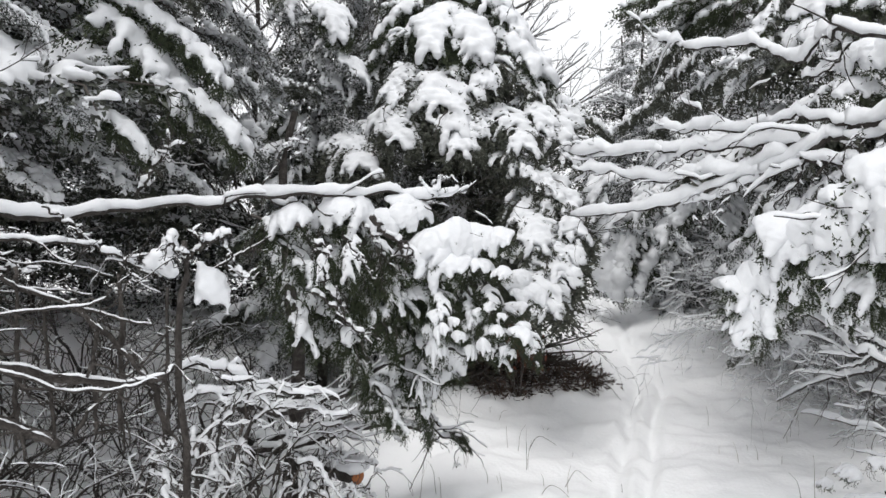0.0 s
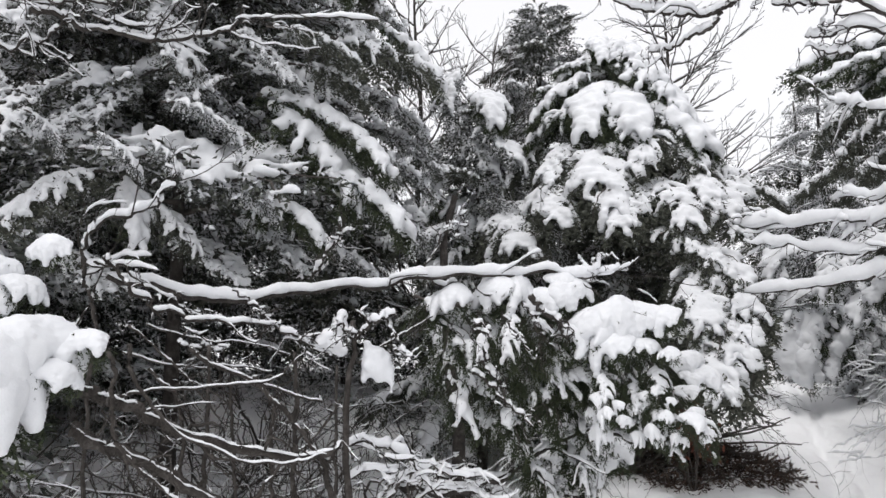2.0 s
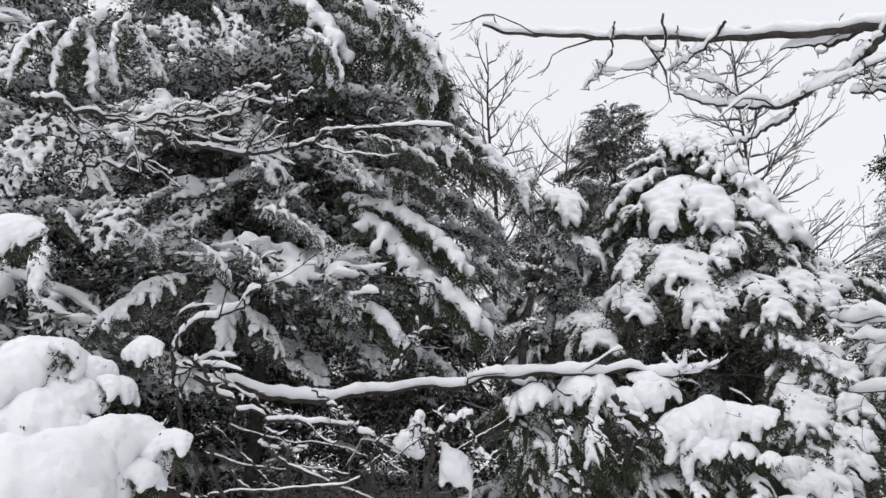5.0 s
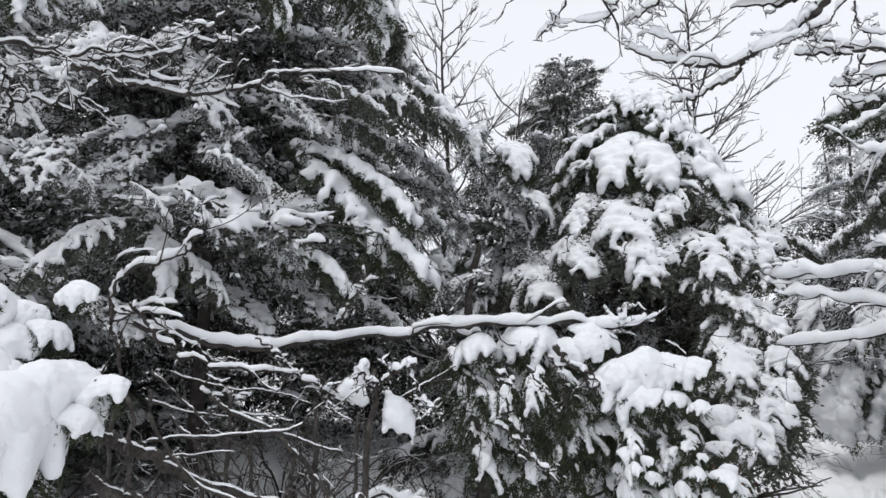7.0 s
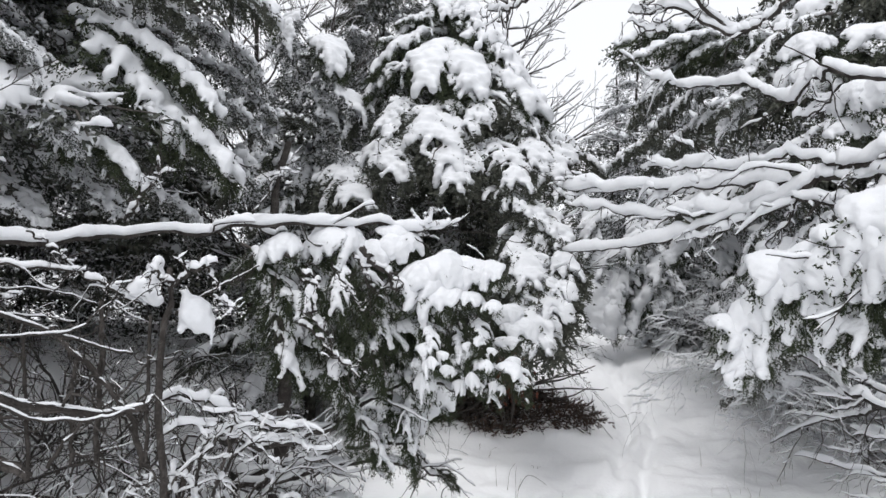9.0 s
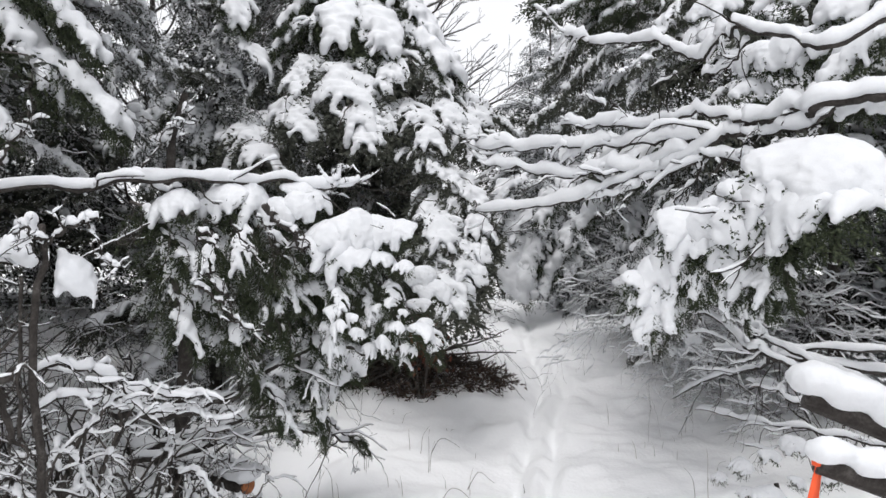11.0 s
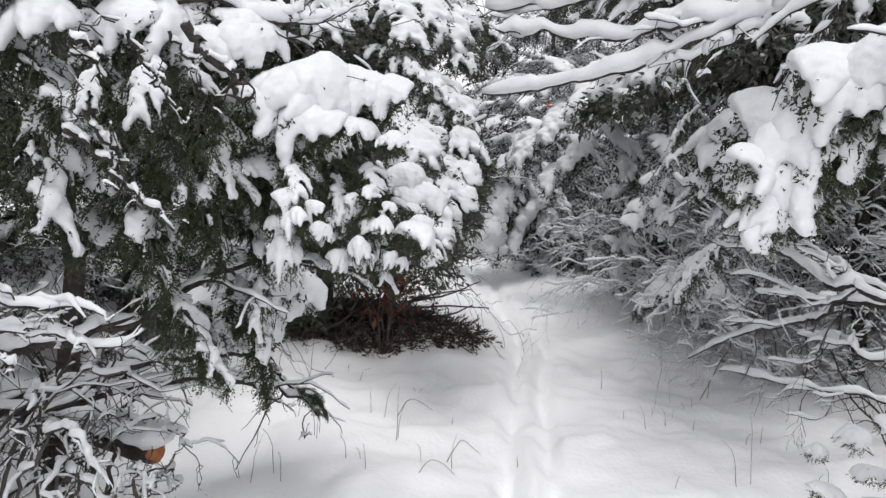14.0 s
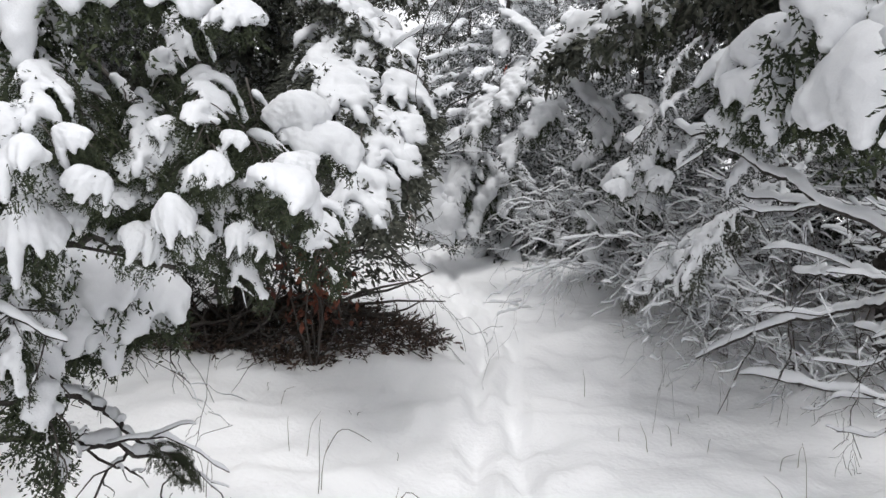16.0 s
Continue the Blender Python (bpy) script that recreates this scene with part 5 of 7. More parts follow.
hang_bough(front, SPRAY[1], (-0.65, 2.6, 1.55), (-0.57, 2.5, 1.41), 1.2)
hang_bough(front, FAN[2], (-0.67, 2.6, 1.48), (-0.6, 2.5, 1.35), 1.2)
hang_bough(front, SPRAY[0], (-0.74, 2.6, 1.51), (-0.66, 2.5, 1.38), 1.2)
hang_bough(front, FAN[1], (-0.59, 2.65, 1.47), (-0.52, 2.55, 1.33), 1.2)
hang_bough(front, SPRAY[2], (-0.63, 2.7, 1.36), (-0.56, 2.6, 1.23), 1.2)
hang_bough(front, SPRAY[1], (-0.49, 2.65, 1.37), (-0.43, 2.55, 1.25), 1.2)
hang_bough(front, FAN[2], (-0.82, 2.55, 1.52), (-0.73, 2.45, 1.39), 1.2)
hang_bough(front, SPRAY[0], (-0.83, 2.5, 1.54), (-0.74, 2.4, 1.42), 1.2)
hang_bough(front, FAN[1], (-0.81, 2.6, 1.47), (-0.73, 2.5, 1.34), 1.2)

near_left = tagged(empty("snowy_bush", (-2.35, 0.35, gz(-2.35, 0.35))), "low juniper bush buried in rounded pillows of snow", "bush")
g = Geo()
tube(g, spline([(0, 0, -0.05), (0.05, 0.0, 0.6), (0.0, 0.05, 1.2), (0.05, 0.1, 1.7)], 10, 0.01, np.random.default_rng(4)), np.linspace(0.04, 0.015, 10), 7)
part("trunk", g.mesh("trunk", BARK), near_left)
set_clump(near_left, 0, (-1.73, 0.7, 1.78), 0.24, 1.0)
set_clump(near_left, 1, (-1.71, 0.67, 1.7), 0.3, 1.0)
set_clump(near_left, 2, (-1.67, 0.75, 1.69), 0.21, 1.0)
set_clump(near_left, 3, (-1.69, 0.78, 1.79), 0.15, 1.0)
set_clump(near_left, 4, (-1.66, 0.82, 1.77), 0.11, 1.0)
set_clump(near_left, 5, (-1.64, 0.91, 1.83), 0.11, 1.0)
set_clump(near_left, 6, (-1.62, 0.86, 1.73), 0.11, 1.0)
set_clump(near_left, 7, (-1.65, 0.69, 1.61), 0.36, 1.0)
set_clump(near_left, 8, (-1.62, 0.77, 1.61), 0.18, 1.0)
set_clump(near_left, 9, (-1.56, 0.87, 1.6), 0.21, 1.0)
set_clump(near_left, 10, (-1.53, 0.92, 1.6), 0.13, 1.0)
set_clump(near_left, 11, (-1.57, 0.83, 1.58), 0.15, 1.0)
set_clump(near_left, 12, (-1.58, 0.71, 1.51), 0.37, 1.0)
set_clump(near_left, 13, (-1.84, 0.63, 2.1), 0.16, 1.0)
set_clump(near_left, 14, (-1.63, 0.63, 1.53), 0.29, 1.0)
set_clump(near_left, 15, (-1.59, 0.67, 1.49), 0.37, 1.0)
set_clump(near_left, 16, (-1.55, 0.77, 1.51), 0.24, 1.0)
set_clump(near_left, 17, (-1.52, 0.88, 1.54), 0.11, 1.0)

near_stem = tagged(empty("dead_sapling", (-1.32, 1.69, gz(-1.32, 1.69))), "thin dark upright sapling with a hanging lump of snow", "sapling")
g = Geo()
off = np.array(near_stem.location[:])
stem = spline(np.array([(-1.27, 1.74, off[2] - 0.05), (-1.32, 1.69, 0.8), (-1.32, 1.69, 1.49), (-1.3, 1.67, 1.66)]) - off, 14, 0.012, np.random.default_rng(6))
tube(g, stem, np.linspace(0.013, 0.008, 14), 6)
part("stem", g.mesh("stem", BARK), near_stem)
for lump_at in ([((-1.3, 1.73, 1.62), 0.016), ((-1.29, 1.73, 1.59), 0.027), ((-1.27, 1.74, 1.58), 0.034), ((-1.26, 1.76, 1.56), 0.036), ((-1.28, 1.74, 1.55), 0.039), ((-1.24, 1.77, 1.53), 0.028), ((-1.26, 1.75, 1.53), 0.032), ((-1.3, 1.73, 1.53), 0.02), ((-1.23, 1.77, 1.5), 0.014), ((-1.23, 1.77, 1.47), 0.009), ((-1.3, 1.72, 1.51), 0.011), ((-1.27, 1.75, 1.51), 0.014)],
                [((-1.48, 1.83, 1.71), 0.018), ((-1.49, 1.83, 1.67), 0.031), ((-1.51, 1.81, 1.64), 0.035), ((-1.5, 1.82, 1.62), 0.037), ((-1.53, 1.79, 1.62), 0.027), ((-1.48, 1.83, 1.6), 0.019)]):
    blobs = [(np.array(c) - off, (r, r, r)) for c, r in lump_at]
    part("snow_cap", merged("snow_cap", blobs, 0.007, rough=0.01, seed=3), near_stem, "rounded hanging lump of snow")

snowy_branch("dead_twig", "", [
    ([(-1.3, 1.67, 1.63), (-1.32, 1.65, 1.66), (-1.35, 1.63, 1.67)], 0.006, 0.003),
    ([(-1.3, 1.67, 1.64), (-1.27, 1.69, 1.67), (-1.23, 1.72, 1.69), (-1.2, 1.74, 1.71)], 0.007, 0.003),
    ([(-1.23, 1.72, 1.69), (-1.21, 1.74, 1.65), (-1.18, 1.76, 1.6), (-1.16, 1.77, 1.56)], 0.004, 0.002),
], seed=15, thick=0.022, twigs=4, fine=0.5, tree=near_stem)

low_bush = tagged(empty("low_juniper_bush", (0.75, 2.55, gz(0.75, 2.55))), "low juniper bush under small pillows of snow", "bush")
g = Geo()
tube(g, spline([(0, 0, -0.05), (0.02, 0.02, 0.25), (-0.03, 0.06, 0.5)], 8, 0.01, np.random.default_rng(7)), np.linspace(0.025, 0.008, 8), 6)
part("stem", g.mesh("stem", BARK), low_bush)
set_clump(low_bush, 0, (0.61, 2.61, 0.91), 0.096, 0.8)
set_clump(low_bush, 1, (0.65, 2.43, 0.86), 0.112, 0.8)
set_clump(low_bush, 2, (0.83, 2.48, 0.92), 0.096, 0.8)
set_clump(low_bush, 3, (0.53, 2.55, 0.78), 0.096, 0.8)
set_clump(low_bush, 4, (0.78, 2.63, 0.98), 0.104, 0.8)
set_clump(low_bush, 5, (0.79, 2.26, 0.87), 0.12, 0.8)
set_clump(low_bush, 6, (0.6, 2.42, 0.79), 0.104, 0.8)
set_clump(low_bush, 7, (0.55, 2.67, 0.85), 0.072, 0.8)
set_clump(low_bush, 8, (0.75, 2.38, 0.85), 0.088, 0.8)
set_clump(low_bush, 9, (0.71, 2.64, 0.94), 0.072, 0.8)
set_clump(low_bush, 10, (0.61, 2.54, 0.84), 0.072, 0.8)
set_clump(low_bush, 11, (0.77, 2.55, 0.88), 0.072, 0.8)

# ---- distant wood ----
for x, y, h in ((3.2, 6.2, 3.2), (3.0, 5.3, 2.6), (3.6, 7.4, 3.4), (2.15, 7.5, 3.0), (2.0, 6.3, 2.3)):
    conifer("low_juniper", (x, y, gz(x, y)), h, 1.1, 26, FAR_DUSTED, "low frosted juniper closing the view beside the path", int(10 * y), 0.03, (-10, 25), 0.024, 0.4, inner=1500, cat="juniper")
far = conifer("wood_conifer", (-7.5, 9.0, gz(-7.5, 9.0)), 4.6, 1.8, 22, WOOD, "distant dark conifer in the snowy wood", 21, 0.05, (-10, 20), 0.1, 0.6, inner=500)
tagged(far, group="distant conifers")
rng = np.random.default_rng(8)
# copies behind and beside the camera stay unseen, added to block sky light
for x, y in ((-4.5, 10.5), (-2.4, 11.8), (1.9, 11.0), (3.6, 8.4), (3.6, 4.6), (-5.6, 13.5), (1.2, 15), (-8.2, 5), (-8.0, 1.2), (-6.8, -1.2), (5.5, 6.5), (-3.4, 16), (-4.6, -2.8), (-5.6, -0.6), (-3.2, -6.5), (4.6, -5.0), (5.0, 0.6), (0.8, -9)):
    m = Matrix.Translation((x, y, gz(x, y))) @ Euler((0, 0, rng.uniform(0, 6.28))).to_matrix().to_4x4() @ Matrix.Diagonal((1, 1, rng.uniform(0.75, 1.0), 1))
    copy_thing(far, m)


def bare_tree(name, label, base, height, seed, spread, limbs, trunk=0.03, up=0.9, lean=(0, 0), fine=3):
    """A leafless tree: a trunk with rising limbs that fork into fine twigs, with a little snow on them."""
    rng = np.random.default_rng(seed)
    tree = tagged(empty(name, base), label, "bare tree")
    p = spline([(0, 0, -0.1), (lean[0] * 0.4, lean[1] * 0.4, height * 0.5), (lean[0], lean[1], height)], 16, 0.012 * height / 3, rng)
    r = np.linspace(trunk, 0.004, 16)
    g, snow = Geo(), Geo()
    tube(g, p, r, 7)
    part("trunk", g.mesh("trunk", BARK), tree)
    for i in range(limbs):
        g = Geo()
        q = 0.12 + 0.85 * i / limbs
        at = np.array([np.interp(q * 15, np.arange(16), p[:, k]) for k in range(3)])
        a = i * 2.4 + rng.random()
        long = spread * (1.05 - 0.85 * q) * rng.uniform(0.7, 1.2)
        d = np.array([np.cos(a), np.sin(a), up]) * long / np.hypot(1, up)
        w = spline([at, at + d * 0.5 - [0, 0, 0.03], at + d], 12, 0.012 * long, rng)
        wr = np.linspace(trunk * 0.4 * (1.1 - 0.6 * q), 0.003, 12)
        tube(g, w, wr, 4)
        ridge(snow, w, wr, 0.018, rng, 6, 0.1)
        todo = [(w, wr, 0)]
        while todo:
            w, wr, o = todo.pop()
            for _ in range(5 if o == 0 else 3):
                j = int(rng.integers(3, 12)) if len(w) == 12 else int(rng.integers(2, len(w)))
                t = w[j] - w[j - 1]
                e = t / np.linalg.norm(t) + rng.normal(0, 0.42, 3) + [0, 0, 0.2 * up]
                e *= long * rng.uniform(0.2, 0.42) * (0.62**o) / np.linalg.norm(e)
                c = spline([w[j], w[j] + e * 0.5, w[j] + e], 7, 0.02 * long * 0.3, rng)
                cr = np.linspace(wr[j] * 0.7, 0.0022, 7)
                tube(g, c, cr, 3)
                if rng.random() < 0.7:
                    ridge(snow, c, cr, 0.012, rng, 4, 0.05)
                if o + 1 < fine:
                    todo.append((c, cr, o + 1))
        part("limb", g.mesh("limb", TWIG), tree)
    tagged(part("snow_cap", snow.mesh("snow_cap", SNOW), tree, "thin white snow on the limbs"), kind="stuff")
    return tree


bare_tree("larch", "slender leafless larch with thin snow on its twigs", (-1.51, 7.26, gz(-1.51, 7.26)), 4.9, 31, 1.7, 60, 0.05, 0.45, (0.1, -0.2), 2)
bare_tree("bare_tree", "leafless young tree with rising snow-lined twigs", (-3.4, 5.4, gz(-3.4, 5.4)), 4.6, 32, 1.7, 38, 0.045, 1.2, (0.1, -0.4), 2)
bare_tree("bare_tree", "leafless young tree with rising snow-lined twigs", (-3.05, 5.3, gz(-3.05, 5.3)), 3.6, 33, 1.4, 32, 0.035, 1.1, (0.5, 0), 2)
bare_tree("bare_tree", "leafless thicket tree beyond the bend of the path", (-2.1, 11.0, gz(-2.1, 11.0)), 3.4, 34, 1.6, 16, 0.04, 0.6, (0.1, 0), 2)

# ---- bare snow-laden branches ----
bare = snowy_branch("bare_branch", "long bare dark branch carrying a ridge of white snow", [
    ([(-2.12, 1.38, 1.84), (-1.9, 1.69, 1.76), (-1.76, 1.87, 1.79), (-1.53, 2.08, 1.84), (-1.27, 2.27, 1.88), (-1.01, 2.43, 1.89), (-0.85, 2.51, 1.88), (-0.73, 2.57, 1.9)], 0.02, 0.006),
    ([(-0.88, 2.5, 1.89), (-0.82, 2.53, 1.9), (-0.8, 2.57, 1.97)], 0.007, 0.003),
    ([(-2.16, 1.5, gz(-2.16, 1.5) - 0.05), (-2.2, 1.42, 1.1), (-2.19, 1.39, 1.67), (-2.2, 1.36, 1.8), (-2.16, 1.32, 1.89), (-2.09, 1.31, 1.98), (-2.0, 1.4, 2.04), (-1.93, 1.43, 2.1), (-1.88, 1.45, 2.2)], 0.016, 0.006),
    ([(-1.68, 1.9, 1.86), (-1.6, 1.88, 1.92), (-1.57, 1.9, 2.0), (-1.54, 1.89, 2.1), (-1.53, 1.87, 2.2)], 0.01, 0.003),
    ([(-1.37, 2.18, 1.91), (-1.29, 2.21, 2.04), (-1.22, 2.23, 2.13)], 0.007, 0.003),
], seed=22, thick=0.044, fine=0.35, twigs=11, slim=0.55, bare=0.6)
snowy_branch("bare_branch", "", [
    ([(-1.96, 1.26, 1.88), (-1.95, 1.29, 1.85), (-1.92, 1.36, 1.77), (-1.86, 1.44, 1.72), (-1.79, 1.52, 1.69), (-1.71, 1.62, 1.68), (-1.64, 1.7, 1.67), (-1.57, 1.76, 1.61), (-1.5, 1.82, 1.58)], 0.009, 0.004),
    ([(-1.74, 1.58, 1.79), (-1.71, 1.62, 1.76), (-1.67, 1.66, 1.71), (-1.64, 1.7, 1.68)], 0.005, 0.003),
    ([(-1.82, 1.49, 1.68), (-1.84, 1.47, 1.61), (-1.8, 1.52, 1.6), (-1.75, 1.58, 1.6)], 0.005, 0.003),
    ([(-2.02, 1.27, 1.87), (-1.98, 1.35, 1.84), (-1.92, 1.44, 1.78), (-1.86, 1.52, 1.71)], 0.006, 0.003),
], seed=23, thick=0.016, fine=0.35, twigs=9, slim=0.8, bare=0.5, tree=bare)
snowy_branch("overhanging_branch", "spreading bare limb laden with snow, reaching over the path", [
    ([(1.45, 2.0, 2.1), (0.95, 1.95, 2.02), (0.7, 2.0, 2.0), (0.64, 2.14, 2.01), (0.56, 2.27, 2.01), (0.49, 2.35, 1.98), (0.37, 2.5, 1.92), (0.27, 2.6, 1.9), (0.11, 2.75, 1.85), (-0.07, 2.89, 1.83), (-0.35, 3.08, 1.83)], 0.02, 0.004),
    ([(0.42, 2.44, 1.96), (0.29, 2.58, 1.94), (0.17, 2.69, 1.93), (-0.02, 2.85, 1.95), (-0.19, 2.98, 2.0), (-0.32, 3.06, 2.03)], 0.009, 0.003),
    ([(0.45, 2.41, 1.99), (0.29, 2.58, 2.02), (0.11, 2.75, 2.05), (-0.11, 2.92, 2.07), (-0.35, 3.08, 2.12)], 0.009, 0.003),
    ([(0.56, 2.27, 2.02), (0.44, 2.43, 2.08), (0.29, 2.58, 2.08), (0.15, 2.71, 2.11), (0.01, 2.83, 2.15)], 0.009, 0.003),
    ([(0.41, 2.45, 1.97), (0.5, 2.34, 1.92), (0.59, 2.21, 1.89), (0.63, 2.15, 1.87)], 0.01, 0.005),
    ([(1.45, 2.05, 2.3), (0.95, 2.0, 2.25), (0.71, 2.0, 2.16), (0.64, 2.14, 2.22), (0.55, 2.28, 2.3), (0.51, 2.34, 2.3), (0.45, 2.41, 2.27), (0.38, 2.5, 2.32), (0.29, 2.58, 2.38), (0.16, 2.71, 2.42), (0.07, 2.78, 2.48), (0.01, 2.83, 2.53)], 0.014, 0.003),
    ([(0.56, 2.27, 2.27), (0.52, 2.32, 2.21), (0.45, 2.41, 2.2)], 0.007, 0.003),
    ([(0.7, 2.0, 1.99), (0.66, 2.09, 1.96), (0.6, 2.19, 1.96), (0.53, 2.3, 1.98)], 0.008, 0.003),
    ([(0.46, 2.39, 1.94), (0.42, 2.44, 1.85), (0.36, 2.51, 1.75)], 0.006, 0.003),
    ([(0.19, 2.67, 2.05), (0.07, 2.78, 2.03), (-0.01, 2.84, 1.97)], 0.005, 0.002),
    ([(0.37, 2.5, 1.92), (0.25, 2.62, 1.86), (0.15, 2.71, 1.83)], 0.005, 0.002),
], seed=3, thick=0.048, twigs=9, slim=0.62, fine=0.3, bare=0.35)
snowy_branch("dead_limb", "dead crooked limbs with snow in front of the dark juniper", [
    ([(-2.12, 1.06, 2.65), (-2.06, 1.19, 2.63), (-1.97, 1.34, 2.63), (-1.9, 1.43, 2.65), (-1.77, 1.54, 2.7), (-1.66, 1.63, 2.75), (-1.38, 1.86, 2.77)], 0.016, 0.004),
    ([(-2.27, 0.93, 2.46), (-2.22, 0.99, 2.51), (-2.15, 1.1, 2.56), (-2.08, 1.16, 2.65), (-2.03, 1.17, 2.72), (-2.0, 1.15, 2.78)], 0.009, 0.004),
    ([(-2.24, 0.76, 2.67), (-2.2, 0.86, 2.67), (-2.14, 1.02, 2.67), (-2.06, 1.13, 2.71), (-1.96, 1.25, 2.75)], 0.014, 0.005),
    ([(-1.77, 1.38, 2.91), (-1.84, 1.35, 2.84), (-1.93, 1.29, 2.76), (-2.01, 1.21, 2.72), (-2.09, 1.1, 2.68)], 0.009, 0.006),
    ([(-2.04, 1.21, 2.67), (-1.96, 1.33, 2.66), (-1.88, 1.43, 2.68)], 0.006, 0.003),
    ([(-2.22, 0.88, 2.62), (-2.23, 0.94, 2.55), (-2.26, 0.96, 2.43)], 0.01, 0.006),
    ([(-1.72, 1.48, 2.86), (-1.81, 1.41, 2.81), (-1.94, 1.23, 2.8)], 0.005, 0.003),
], seed=9, thick=0.017, twigs=14, slim=0.6, fine=0.4, bare=0.45)
snowy_branch("overhead_branch", "bare forked limb under snow against the open sky", [
    ([(0.52, 2.11, 2.67), (0.17, 2.0, 2.83), (0.02, 2.05, 2.77), (-0.03, 2.07, 2.72), (-0.08, 2.09, 2.69), (-0.14, 2.1, 2.66), (-0.2, 2.1, 2.65), (-0.26, 2.11, 2.62), (-0.33, 2.1, 2.62), (-0.4, 2.08, 2.63), (-0.48, 2.05, 2.65), (-0.55, 2.02, 2.68), (-0.59, 1.99, 2.71)], 0.019, 0.003),
    ([(-0.26, 2.11, 2.62), (-0.3, 2.12, 2.58), (-0.36, 2.12, 2.56), (-0.42, 2.12, 2.54), (-0.48, 2.11, 2.54)], 0.01, 0.003),
    ([(0.02, 2.05, 2.71), (-0.04, 2.07, 2.66), (-0.1, 2.08, 2.64), (-0.17, 2.08, 2.63), (-0.23, 2.08, 2.63)], 0.004, 0.002),
    ([(0.48, 2.1, 2.6), (0.41, 2.16, 2.5), (0.37, 2.18, 2.46), (0.31, 2.2, 2.43), (0.24, 2.21, 2.44), (0.1, 2.1, 2.55), (0.01, 2.1, 2.57), (-0.06, 2.09, 2.58), (-0.12, 2.08, 2.59)], 0.012, 0.004),
    ([(0.05, 2.1, 2.56), (-0.02, 2.08, 2.6), (-0.07, 2.07, 2.62), (-0.1, 2.06, 2.64)], 0.005, 0.002),
    ([(0.02, 2.08, 2.55), (-0.03, 2.07, 2.58), (-0.08, 2.05, 2.61)], 0.004, 0.002),
    ([(0.31, 2.2, 2.43), (0.24, 2.21, 2.43), (0.09, 2.13, 2.49), (0.01, 2.13, 2.48), (-0.05, 2.13, 2.49)], 0.008, 0.003),
    ([(0.05, 2.1, 2.55), (0.02, 2.12, 2.51), (-0.01, 2.13, 2.49)], 0.005, 0.002),
    ([(0.07, 2.16, 2.43), (0.01, 2.15, 2.44), (-0.05, 2.14, 2.47)], 0.005, 0.002),
    ([(-0.56, 1.87, 2.92), (-0.58, 1.92, 2.83), (-0.6, 1.93, 2.8), (-0.65, 1.93, 2.79), (-0.72, 1.9, 2.79)], 0.006, 0.0025),
    ([(-0.7, 1.82, 2.92), (-0.73, 1.85, 2.85), (-0.77, 1.87, 2.8), (-0.84, 1.87, 2.76)], 0.006, 0.002),
    ([(-0.4, 1.95, 2.87), (-0.46, 1.96, 2.82), (-0.52, 1.97, 2.79), (-0.56, 1.96, 2.78)], 0.007, 0.003),
    ([(-0.53, 1.9, 2.88), (-0.54, 1.93, 2.83), (-0.56, 1.95, 2.79), (-0.57, 1.97, 2.76)], 0.0035, 0.002),
    ([(-0.03, 2.09, 2.8), (-0.12, 2.1, 2.77), (-0.19, 2.09, 2.78), (-0.28, 2.07, 2.79)], 0.009, 0.003),
    ([(-0.39, 2.08, 2.63), (-0.45, 2.03, 2.7), (-0.52, 1.99, 2.74)], 0.004, 0.002),
    ([(0.04, 1.99, 2.66), (0.04, 2.02, 2.62), (0.06, 2.03, 2.58), (0.1, 2.04, 2.57)], 0.004, 0.002),
    ([(0.21, 2.06, 2.77), (0.08, 2.08, 2.75), (-0.08, 2.06, 2.77), (-0.28, 2.02, 2.81), (-0.5, 1.96, 2.85), (-0.72, 1.86, 2.89), (-0.92, 1.75, 2.92), (-1.08, 1.63, 2.95)], 0.022, 0.006),
], seed=4, thick=0.03, twigs=5, slim=0.72, fine=0.3, bare=0.45, wob=0.004)
snowy_branch("broken_branch", "dark broken stub and a thin snow-topped limb", [
    ([(1.4, 2.0, 1.8), (0.9, 1.9, 1.76), (0.61, 2.03, 1.74), (0.54, 2.08, 1.71), (0.49, 2.12, 1.67)], 0.02, 0.016),
    ([(0.9, 1.85, 1.75), (0.71, 1.95, 1.75), (0.6, 2.03, 1.765), (0.47, 2.12, 1.75)], 0.009, 0.003),
], seed=5, thick=0.02, twigs=5)
snowy_branch("slanting_limb", "slanting bare limb with snow on its upper side", [
    ([(1.3, 2.7, 0.95), (1.0, 2.85, 1.12), (0.79, 2.95, 1.25), (0.75, 3.09, 1.28), (0.65, 3.4, 1.43), (0.56, 3.65, 1.55), (0.47, 3.97, 1.7)], 0.02, 0.006),
    ([(1.2, 2.8, 1.1), (0.89, 3.1, 1.27), (0.84, 3.2, 1.32), (0.81, 3.4, 1.38), (0.71, 3.7, 1.42), (0.61, 3.9, 1.46)], 0.014, 0.005),
], seed=6, thick=0.03, twigs=6, slim=0.55)
